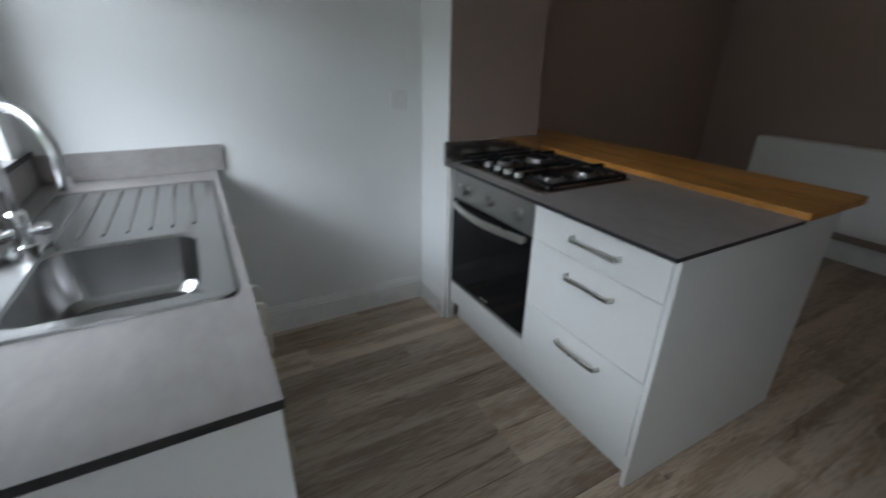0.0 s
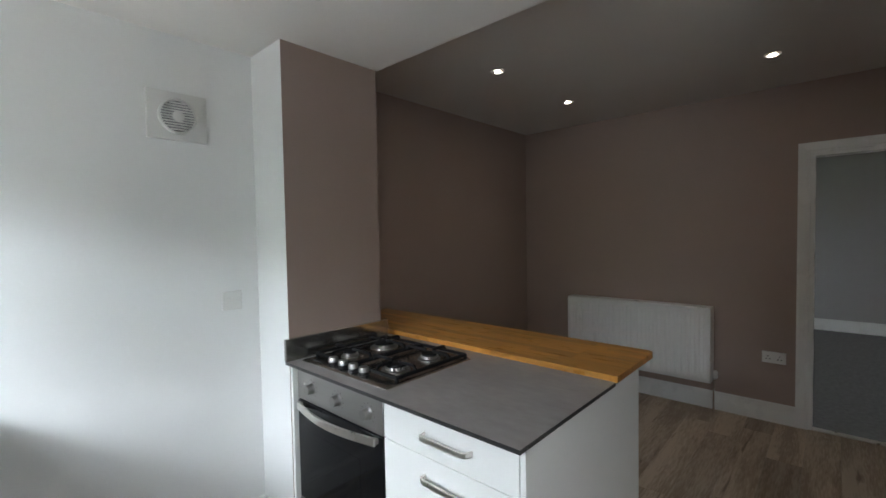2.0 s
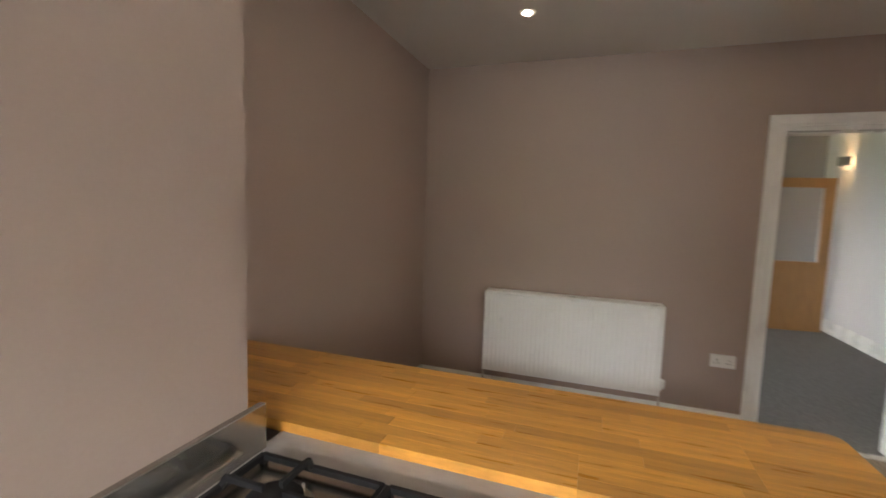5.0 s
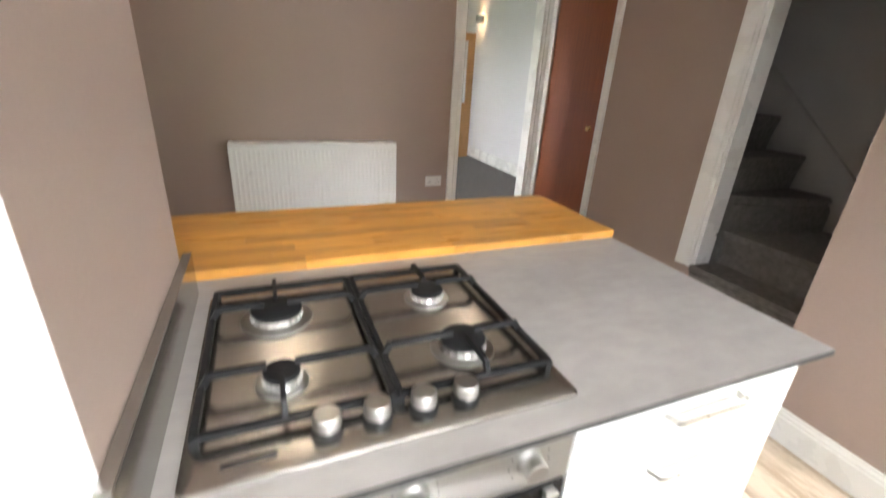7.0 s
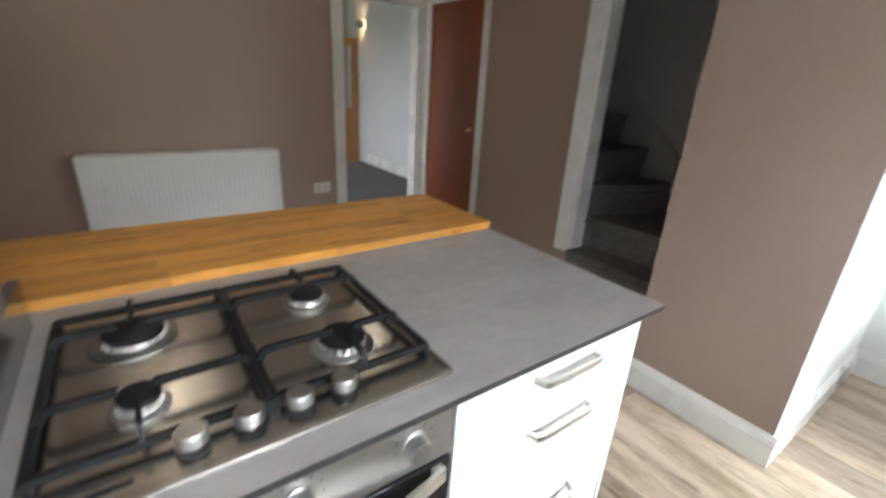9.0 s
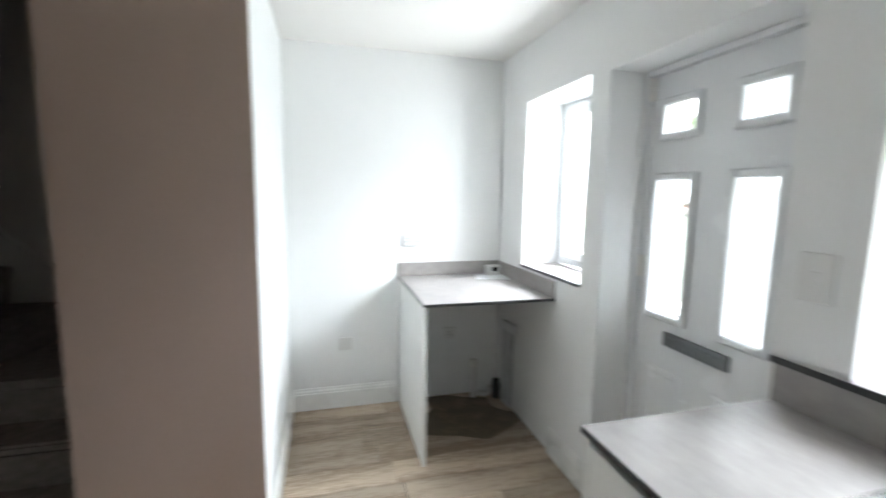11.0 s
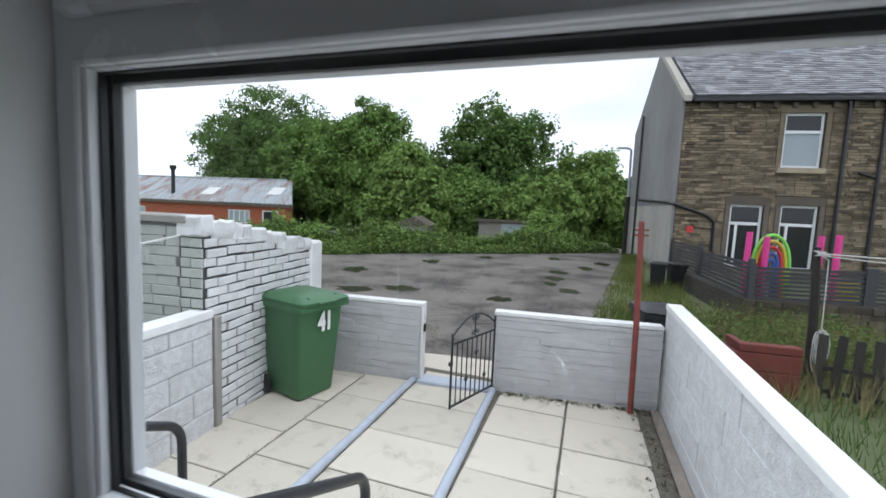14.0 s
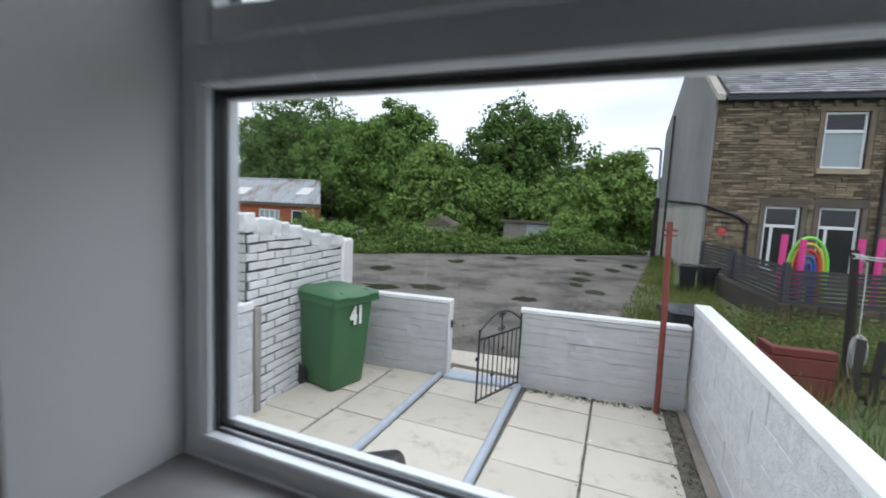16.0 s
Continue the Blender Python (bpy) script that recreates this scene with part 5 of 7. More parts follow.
core_front_r = wall_core("wall_yard_front_r", -4.205, -4.095, -0.885, 0.775, -0.47, 0.405, M_GREYWALL, "low grey painted front yard wall beside the gate")
solo("coping", boxed(-4.210, -4.082, -0.891, 0.777, 0.404, 0.448, bev=0.008), M_COPING, "white painted wall top", "coping", "structure", at=OUT)
core_right = wall_core("wall_yard_right", -4.22, 0.14, 0.820, 0.945, -0.47, 0.598, M_PALEJOINT, "white painted block side wall with coping")
core_right.matrix_basis = ASKEW
solo("coping", boxed(-4.225, 0.14, 0.806, 0.948, 0.600, 0.658, bev=0.006), M_COPING, "bright white painted wall coping", "coping", "structure", at=ASKEW)


def sloped(name, x0, x1, y0, y1, z0, za, zb, mat, label):
    bm = bmesh.new()
    prism(bm, [(x0, z0), (x1, z0), (x1, zb), (x0, za)], -y1, -y0, Matrix(((1, 0, 0, 0), (0, 0, -1, 0), (0, 1, 0, 0), (0, 0, 0, 1))))
    return solo(name, bm, mat, label, "garden wall", "structure", at=OUT, smooth=False)


core_brick = sloped("wall_outhouse_front", -4.16, -2.505, -3.33, -3.115, -0.47, 0.95, 1.26, M_JOINT, "white painted brick outhouse wall with dark open joints")
core_side = wall_core("wall_outhouse_side", -2.72, -2.515, -4.34, -3.335, -0.47, 1.30, M_CREAMJOINT, "grey-green painted brick outhouse side wall")
solo("coping", boxed(-2.81, -2.475, -4.37, -3.25, 1.304, 1.368, bev=0.010), M_CONC, "weathered concrete coping on the outhouse", "coping", "structure", at=OUT)
solo("wall_end_pier", boxed(-4.45, -4.165, -3.34, -3.090, -0.47, 1.05, bev=0.03), M_COPING, "white rendered end of the brick wall", "wall", "structure", at=OUT)
solo("outhouse_roof", boxed(-4.30, -2.725, -4.33, -3.34, 0.88, 0.94), M_CONC, "flat outhouse roof slab", "roof", "structure", at=OUT)

tf = thing("timber_fence", "weathered horizontal board fence beyond the outhouse", "fence", (-2.75, -7.0, -0.47), at=OUT)
for i in range(16):
    part("board", boxed(-2.58 - 0.012 * (i % 2), -2.55 - 0.012 * (i % 2), -8.4, -4.36, -0.45 + i * 0.0882, -0.366 + i * 0.0882, bev=0.006), M_PALEFENCE, tf)
for y in (-4.42, -6.5, -8.3):
    part("post", boxed(-2.68, -2.595, y - 0.04, y + 0.04, -0.47, 0.93), M_PALEFENCE, tf)


def cord(name, label, pts, r=0.006, sag=0.0):
    a = [Vector(p) for p in pts]
    line = []
    for p, q in zip(a, a[1:]):
        for i in range(8):
            t = i / 8
            line.append(p.lerp(q, t) - Vector((0, 0, sag * 4 * t * (1 - t))))
    line.append(a[-1])
    solo(name, tube(bmesh.new(), line, r, 6), M_ROPE, label, "rope", at=OUT)


cord("washing_line", "white washing line tied to the brick wall", [(-2.47, -3.29, 1.21), (-0.12, -3.45, 0.945)], 0.006, 0.01)
cord("washing_line", "second strand of white line from the brick wall", [(-2.47, -3.29, 1.205), (-0.12, -3.47, 0.915)], 0.005, 0.012)


# ---- wheelie bins ----
def wheelie_bin(label, m, body, number=None, height=1.06):
    """Front faces local -y, wheels at +y. Stands on z = 0."""
    wb = thing("wheelie_bin", label, "wheelie bin", (0, 0, 0), at=m)
    h = height - 0.09
    r4 = lambda w, d0, d1, z, r: [(x, y, z) for x, y in rounded(-w / 2, w / 2, d0, d1, r, 3)]
    bm = bmesh.new()
    loops(bm, [r4(0.42, -0.25, 0.22, 0.02, 0.03), r4(0.44, -0.262, 0.235, 0.06, 0.04), r4(0.54, -0.335, 0.30, h - 0.05, 0.045), r4(0.575, -0.36, 0.325, h - 0.045, 0.045),
               r4(0.58, -0.365, 0.33, h, 0.045)], cap0=True, cap1=True)
    part("bin_body", bm, body, wb)
    lid = bmesh.new()
    loops(lid, [r4(0.60, -0.40, 0.35, h + 0.002, 0.05), r4(0.605, -0.405, 0.355, h + 0.028, 0.05), r4(0.57, -0.37, 0.32, h + 0.045, 0.05), r4(0.40, -0.22, 0.17, h + 0.078, 0.06)], cap0=True, cap1=True)
    lp = part("lid", lid, body, wb)
    for sx in (-0.17, 0.17):
        part("lid_rib", boxed(sx - 0.012, sx + 0.012, -0.33, 0.28, h + 0.046, h + 0.066, bev=0.004), body, lp)
        part("hinge_ear", boxed(sx - 0.03, sx + 0.03, 0.34, 0.395, h - 0.03, h + 0.03, bev=0.008), body, lp)
    part("lid_grip", boxed(-0.12, 0.12, -0.425, -0.395, h + 0.004, h + 0.030, bev=0.008), body, lp)
    part("hinge_bar", tube(bmesh.new(), [(-0.27, 0.375, h - 0.01), (0.27, 0.375, h - 0.01)], 0.017, 10), body, wb)
    part("rim", cells([-0.300, -0.284, 0.284, 0.300], [-0.380, -0.364, 0.329, 0.345], [h - 0.060, h - 0.004], lambda x, y, z: abs(x) > 0.284 or y < -0.364 or y > 0.329), body, wb, "thick moulded rim", smooth=False)
    part("axle", tube(bmesh.new(), [(-0.25, 0.21, 0.10), (0.25, 0.21, 0.10)], 0.012, 8), M_BLACKPAINT, wb)
    for s in (-1, 1):
        part("wheel", lathe(bmesh.new(), [(0.035, -0.022), (0.085, -0.024), (0.10, -0.015), (0.10, 0.015), (0.085, 0.024), (0.035, 0.022)], (s * 0.262, 0.21, 0.10), "x", 20), M_BLACK, wb, "black rubber wheel")
    if number:
        cu = bpy.data.curves.new("number", "FONT")
        cu.body, cu.size, cu.align_x, cu.extrude = number, 0.25, "CENTER", 0.001
        cu.offset = 0.012
        tmp = bpy.data.objects.new("number_text", cu)
        scene.collection.objects.link(tmp)
        bpy.context.view_layer.update()
        me = bpy.data.meshes.new_from_object(tmp.evaluated_get(bpy.context.evaluated_depsgraph_get()))
        bpy.data.objects.remove(tmp)
        me.materials.clear()
        me.materials.append(M_COPING)
        nm = new("number", me)
        nm.parent = wb
        lean = math.degrees(math.atan2(0.335 - 0.262, h - 0.11))
        nm.matrix_local = pose(0.02, -0.335, h - 0.27, 90 + lean * 0.0, 0, 0) @ pose(0, 0, 0.012)
        nm.scale = (0.72, 1.0, 1.0)
        tagged(nm, "white painted house number 41")
    return wb


wheelie_bin("green plastic wheelie bin with a white number 41", OUT @ pose(-3.47, -2.81, G - 0.002, 0, 0, 160), M_GREENBIN, "41")
wheelie_bin("black wheelie bin behind the yard wall", OUT @ pose(-5.35, 1.02, -0.475, 0, 0, 95) @ Matrix.Scale(0.86, 4), M_BLACKBIN)
wheelie_bin("black wheelie bin standing in long grass", OUT @ pose(-12.3, 2.75, -0.475, 0, 0, 80) @ Matrix.Scale(0.72, 4), M_BLACKBIN)
wheelie_bin("black wheelie bin beside the fence", OUT @ pose(-12.6, 3.30, -0.475, 0, 0, 100) @ Matrix.Scale(0.70, 4), M_BLACKBIN)

# ---- iron gate ----
gt = thing("garden_gate", "black wrought-iron garden gate with scrolls, standing open", "gate", (0, 0, 0), at=OUT @ pose(-4.03, -0.875, 0, 0, 0, -27))
GL, gz0, gz1 = 0.72, -0.345, 0.365
part("hinge_stile", tube(bmesh.new(), [(0.0, 0, gz0 - 0.02), (0.0, 0, gz1 + 0.05)], 0.011, 8), M_BLACKPAINT, gt)
part("latch_stile", tube(bmesh.new(), [(GL, 0, gz0 - 0.02), (GL, 0, gz1)], 0.011, 8), M_BLACKPAINT, gt)
for z in (gz0, gz1 - 0.10):
    part("rail", boxed(0, GL, -0.007, 0.007, z - 0.010, z + 0.010), M_BLACKPAINT, gt, smooth=False)
for i in range(1, 9):
    x = GL * i / 9
    part("bar", tube(bmesh.new(), [(x, 0, gz0), (x, 0, gz1 - 0.10)], 0.0065, 6), M_BLACKPAINT, gt)
part("arched_top", tube(bmesh.new(), [(GL * i / 14, 0, gz1 - 0.02 + 0.15 * math.sin(math.pi * i / 14)) for i in range(15)], 0.010, 8), M_BLACKPAINT, gt)
for cx, cz, s in ((0.325, gz1 - 0.055, 1), (0.395, gz1 - 0.055, -1), (0.330, gz1 + 0.085, -1), (0.390, gz1 + 0.085, 1), (GL * 2 / 9, gz0 + 0.16, 1), (GL * 4 / 9, gz0 + 0.44, -1), (GL * 6 / 9, gz0 + 0.20, 1)):
    pts = []
    for i in range(20):
        a = i / 19 * 7.5
        r = 0.030 * (1 - i / 24)
        pts.append((cx + s * r * math.cos(a), 0.0, cz + r * math.sin(a)))
    part("scroll", tube(bmesh.new(), pts, 0.0055, 6), M_BLACKPAINT, gt)
part("finial_bar", tube(bmesh.new(), [(0.36, 0, gz1 - 0.10), (0.36, 0, gz1 + 0.125)], 0.007, 6), M_BLACKPAINT, gt)
part("latch", boxed(GL - 0.01, GL + 0.035, -0.012, 0.012, 0.06, 0.10, bev=0.003), M_BLACKPAINT, gt)
solo("latch_keep", boxed(-4.095, -4.055, -1.660, -1.638, 0.15, 0.235, bev=0.003), M_BLACKPAINT, "black gate latch plate on the wall", "latch", at=OUT)

cp_ = thing("clothes_pole", "rusty red steel clothes-line pole", "pole", (-3.97, 0.504, G), at=OUT)
part("pole", tube(bmesh.new(), [(-3.97, 0.504, G - 0.02), (-3.975, 0.49, 0.5), (-3.985, 0.46, 1.47)], 0.027, 12), M_RUSTRED, cp_)
for z in (1.34, 1.39):
    part("peg", tube(bmesh.new(), [(-3.98, 0.40, z), (-3.98, 0.53, z)], 0.009, 6), M_RUSTRED, cp_)
solo("soil_strip", boxed(-4.05, -0.4, 0.58, 0.715, -0.47, -0.413, bev=0.01), M_SOIL, "mossy soil strip along the wall", "ground", "structure", at=ASKEW)
solo("wall_footing", boxed(-4.05, -0.4, 0.717, 0.812, -0.47, -0.392, bev=0.012), M_FOOTING, "worn brown concrete footing along the white wall", "kerb", "structure", at=ASKEW)

# ---- neighbour's side: post, rope, pickets, red timbers, slatted fence, toys ----
tp = thing("timber_post", "old dark leaning timber post", "post", (-5.5, 2.75, -0.47), at=OUT)
part("shaft", tube(bmesh.new(), [(-5.5, 2.83, -0.50), (-5.5, 2.80, 0.2), (-5.5, 2.775, 0.7), (-5.5, 2.735, 1.24)], 0.0, 9, radii=[0.058, 0.052, 0.045, 0.040]), M_OLDPOST, tp)
coil = [(-5.45, 2.70, 1.14), (-5.44, 2.80, 1.19), (-5.46, 2.68, 1.20), (-5.44, 2.84, 1.15), (-5.45, 2.72, 1.17), (-5.43, 2.83, 1.10), (-5.42, 2.835, 0.70), (-5.42, 2.843, 0.30)]
for q in range(5):
    w_, h_ = 0.045 + 0.010 * q, 0.17 + 0.022 * q
    for a in range(10):
        ang = 6.28318 * a / 10
        coil.append((-5.42 + 0.012 * math.sin(q * 2.1 + ang), 2.852 + 0.022 * math.sin(2.4 * q) + w_ * math.sin(ang), 0.27 - (h_ + 0.03 * math.sin(1.7 * q)) * (1 - math.cos(ang))))
for a in range(9):
    coil.append((-5.42 + 0.03 * math.cos(a * 1.4), 2.85 + 0.03 * math.sin(a * 1.4), 0.15 + 0.004 * a))
cord("rope_coil", "white rope knotted round the post with a hanging coil", coil, 0.006)
cord("washing_line", "white washing line running from the post", [(-5.45, 2.72, 1.17), (-3.2, 6.2, 1.36)], 0.008, 0.05)
cord("washing_line", "second white washing line from the post", [(-5.45, 2.72, 1.15), (-3.6, 6.0, 1.24)], 0.007, 0.08)
pf = thing("picket_fence", "dark weathered picket fence leaning in long grass", "fence", (-4.6, 3.0, -0.47), at=OUT)
for i in range(13):
    y = 2.78 + i * 0.155
    x = -5.25 + i * 0.05
    bm = prism(bmesh.new(), [(-0.043, -0.52), (0.043, -0.52), (0.044, 0.25), (-0.042, 0.26)], -0.010, 0.010, pose(x, y, 0.0 + 0.02 * math.sin(i * 2.3), 90, 3 * math.sin(i * 1.7), 80))
    part("picket", bm, M_PICKET, pf, smooth=False)
for z in (-0.40, -0.13):
    bm = bmesh.new()
    tube(bm, [(-5.28, 2.74, z), (-4.62, 4.75, z)], 0.034, 4)
    part("rail", bm, M_OLDPOST, pf, smooth=False)
rb = thing("raised_bed", "red painted block edging of a raised bed", "planter", (-5.0, 2.0, -0.47), at=OUT)
for i, (z0, z1) in enumerate(((-0.47, -0.19), (-0.185, 0.02), (0.025, 0.12))):
    part("block", boxed(-5.10 - 0.02 * i, -5.02, 1.78 + 0.03 * i, 2.48, z0, z1, bev=0.010), M_RED, rb)
    part("block", boxed(-5.42, -5.10 - 0.02 * i, 1.78 + 0.03 * i, 1.86 + 0.03 * i, z0, z1, bev=0.010), M_RED, rb)


def slat_panel(parent, a, b, z0a, z0b, h, n):
    a, b = Vector(a), Vector(b)
    d = (b - a)
    yaw = math.degrees(math.atan2(d.y, d.x))
    for i in range(n):
        t0, t1 = i / n, (i + 0.72) / n
        bm = bmesh.new()
        rings = []
        for p, z0 in ((a, z0a), (b, z0b)):
            s = Vector((-d.y, d.x)).normalized() * 0.012
            rings.append([(p.x + s.x * k, p.y + s.y * k, z0 + h * t) for k, t in ((1, t0), (-1, t0), (-1, t1), (1, t1))])
        loops(bm, rings, cap0=True, cap1=True)
        part("slat", bm, M_DARKFENCE, parent, smooth=False)
    for p, z0 in ((a, z0a), (b, z0b)):
        part("post", boxed(p.x - 0.05, p.x + 0.05, p.y - 0.05, p.y + 0.05, -0.50, z0 + h + 0.05, bev=0.006), M_DARKFENCE, parent)


sf = thing("slatted_fence", "dark stained slatted timber fence on a low stone wall", "fence", (-9, 4.5, -0.47), at=OUT)
slat_panel(sf, (-15.0, 3.80), (-12.6, 3.85), -0.10, -0.10, 0.85, 9)
slat_panel(sf, (-12.5, 3.86), (-9.05, 3.60), -0.05, 0.00, 0.72, 8)
slat_panel(sf, (-9.0, 3.60), (-9.15, 5.60), 0.00, 0.02, 0.65, 8)
slat_panel(sf, (-9.16, 5.70), (-9.3, 7.70), 0.02, 0.03, 0.65, 8)
nw = solo("wall_neighbour", cells([-12.6, -9.25, -8.95], [3.45, 3.72, 9.0], [-0.50, 0.0], lambda x, y, z: x > -9.25 or y < 3.72), M_COURSED, "low dark stone wall under the slatted fence", "garden wall", "structure", at=OUT, smooth=False)
for y, z1 in ((3.68, 1.28), (4.00, 1.20), (4.94, 1.27), (5.24, 1.30)):
    solo("foam_tube", tube(bmesh.new(), [(-9.5, y, -0.475), (-9.5, y + 0.02, z1)], 0.058, 10), M_PINK, "pink foam tube standing behind the fence", "toy", at=OUT, group="foam tubes")
tb_ = thing("play_arch", "rainbow-coloured foam arch toy behind the fence", "toy", (-9.6, 4.4, -0.475), at=OUT)
for r, mt in ((0.335, M_LIME), (0.268, M_YELLOW), (0.200, M_REDFOAM), (0.132, M_BLUEFOAM), (0.064, M_BLUEFOAM)):
    pts = [(-9.6, 4.17 - r, -0.47)] + [(-9.6, 4.17 - r * math.cos(math.pi * i / 12), 0.62 + 1.85 * r * math.sin(math.pi * i / 12)) for i in range(13)] + [(-9.6, 4.17 + r, -0.47)]
    part("foam_band", tube(bmesh.new(), pts, 0.034, 8), mt, tb_)

cr_ = thing("toy_crate", "yellow plastic lattice toy crate behind the fence", "crate", (-9.6, 5.75, -0.475), at=OUT)
for i in range(5):
    part("band", boxed(-9.70, -9.66, 5.25, 5.80, -0.47 + i * 0.18, -0.37 + i * 0.18), M_YELLOW, cr_, smooth=False)
for i in range(5):
    part("upright", boxed(-9.66, -9.63, 5.25 + i * 0.118, 5.32 + i * 0.118, -0.47, 0.36), M_YELLOW, cr_, smooth=False)

# ---- neighbouring house ----
HX, HY = -16.15, 4.10
hs = thing("terraced_house", "two-storey sandstone terraced house with a slate roof", "house", (HX, HY, -0.475), at=OUT)
openings = [(7.16, 8.30, 3.28, 5.05), (5.82, 6.82, -0.1, 2.02), (7.33, 8.42, -0.1, 2.05), (11.6, 12.7, 3.28, 5.05), (11.2, 12.3, 0.4, 2.05)]
ys = sorted({HY, 16.0, *[a for o in openings for a in o[:2]]})
zs = sorted({-0.475, 5.62, *[a for o in openings for a in o[2:]]})
part("wall", cells([HX - 0.35, HX], ys, zs, lambda x, y, z: not any(o[0] < y < o[1] and o[2] < z < o[3] for o in openings)), M_COURSED, hs, "coursed weathered sandstone", smooth=False)
bm = bmesh.new()
prism(bm, [(HX - 7.7, -0.475), (HX - 0.35, -0.475), (HX - 0.002, -0.475), (HX - 0.002, 5.62), (HX - 3.85, 8.30), (HX - 7.7, 5.62)], -HY - 0.20, -HY + 0.08, Matrix(((1, 0, 0, 0), (0, 0, -1, 0), (0, 1, 0, 0), (0, 0, 0, 1))))
part("gable_wall", bm, M_RENDER, hs, "grey rendered gable wall", smooth=False)
part("back_wall", boxed(HX - 7.7, HX - 7.4, HY + 0.3, 16.0, -0.475, 5.62), M_COURSED, hs, smooth=False)
roof = bmesh.new()
rm = Matrix(((1, 0, 0, 0), (0, 0, 1, 0), (0, 1, 0, 0), (0, 0, 0, 1)))
prism(roof, [(HX + 0.22, 5.58), (HX - 3.85, 8.42), (HX - 7.9, 5.58), (HX - 7.9, 5.46), (HX - 3.85, 8.28), (HX + 0.22, 5.46)], HY + 0.10, 16.0, rm)
rf = part("roof", roof, M_SLATE, hs, "grey slate roof", smooth=False)
vg = bmesh.new()
prism(vg, [(HX + 0.26, 5.60), (HX - 3.85, 8.50), (HX - 3.85, 8.30), (HX + 0.26, 5.40)], HY - 0.10, HY + 0.13, rm)
part("verge_coping", vg, M_VERGE, rf, "weathered stone verge coping", smooth=False)
part("ridge", tube(bmesh.new(), [(HX - 3.85, HY, 8.42), (HX - 3.85, 16, 8.42)], 0.11, 8), M_DARKSTONE, rf)
part("gutter", boxed(HX + 0.02, HX + 0.28, HY + 0.2, 16.0, 5.38, 5.50, bev=0.02), M_BLACKPAINT, hs, "black rain gutter")
for i in range(20):
    y = HY + 0.5 + i * 0.55
    part("corbel", boxed(HX, HX + 0.14, y - 0.06, y + 0.06, 5.20, 5.37), M_DARKSTONE, hs, smooth=False)
for y in (8.85, 9.85):
    part("downpipe", tube(bmesh.new(), [(HX + 0.10, y, -0.475), (HX + 0.10, y, 5.4)], 0.055, 8), M_BLACKPAINT, hs, "black cast-iron downpipe")
part("downpipe", tube(bmesh.new(), [(HX + 0.08, 9.85, 3.0), (HX + 0.08, 9.35, 3.15)], 0.045, 8), M_BLACKPAINT, hs)
lt = bmesh.new()
tube(lt, [(HX - 5.2, HY - 0.17, 2.22), (HX - 0.2, HY - 0.17, 2.02), (HX + 0.09, HY - 0.10, 1.96), (HX + 0.08, 5.05, 1.62), (HX + 0.08, 5.33, 1.40), (HX + 0.08, 5.36, -0.475)], 0.055, 8)
part("waste_pipe", lt, M_BLACKPAINT, hs, "black pipe bending down the wall")
part("vent_pipe", tube(bmesh.new(), [(HX - 5.6, HY - 0.17, -0.475), (HX - 5.6, HY - 0.17, 6.1)], 0.05, 8), M_BLACKPAINT, hs)
ch = part("chimney", boxed(HX - 4.25, HX - 3.45, 8.44, 9.00, 8.0, 8.90, bev=0.03), M_SOOTY, rf, "sooty stone chimney stack")
part("chimney_cap", boxed(HX - 4.32, HX - 3.38, 8.38, 9.06, 8.90, 9.02, bev=0.03), M_SOOTY, ch)
part("chimney_pot", lathe(bmesh.new(), [(0.16, 0), (0.13, 0.30), (0.15, 0.36), (0.0, 0.36)], (HX - 3.85, 8.72, 9.02)), M_SOOTY, ch)
part("flashing", boxed(HX - 3.50, HX - 3.30, 8.25, 9.20, 8.02, 8.25), M_BLUEGREY, ch, smooth=False)
for k, (a, b, c, d) in enumerate(openings):
    wn_ = part("window", frame_rect(bmesh.new(), HX - 0.16, HX - 0.08, a, b, c, d, 0.075, 0.0), M_UPVC, hs, "white plastic window frame", smooth=False)
    zt = d - (d - c) * (0.34 if k in (0, 3) else 0.30)
    part("transom", boxed(HX - 0.155, HX - 0.075, a + 0.07, b - 0.07, zt - 0.05, zt + 0.05), M_UPVC, wn_, smooth=False)
    if k in (1, 2):
        part("mullion", boxed(HX - 0.152, HX - 0.078, a + 0.22, a + 0.30, c + 0.07, zt - 0.05), M_UPVC, wn_, smooth=False)
    part("pane", boxed(HX - 0.13, HX - 0.12, a + 0.07, b - 0.07, c + 0.07, zt - 0.05), M_BLIND if k in (0, 3) else M_DARKGLASS, wn_, smooth=False)
    part("pane", boxed(HX - 0.13, HX - 0.12, a + 0.07, b - 0.07, zt + 0.05, d - 0.07), M_DARKGLASS, wn_, smooth=False)
    if k in (0, 3):
        part("sill", boxed(HX - 0.05, HX + 0.10, a - 0.12, b + 0.12, c - 0.17, c - 0.002), M_STONETRIM, wn_, "pale stone sill", smooth=False)
    stone, tall, said = (M_JAMB, 0.24, "brown stone lintel") if k in (0, 3) else (M_DARKSTONE, 0.28, "sooty stone lintel")
    part("lintel", boxed(HX - 0.02, HX + 0.03, a - 0.18, b + 0.18, d + 0.002, d + tall), stone, wn_, said, smooth=False)


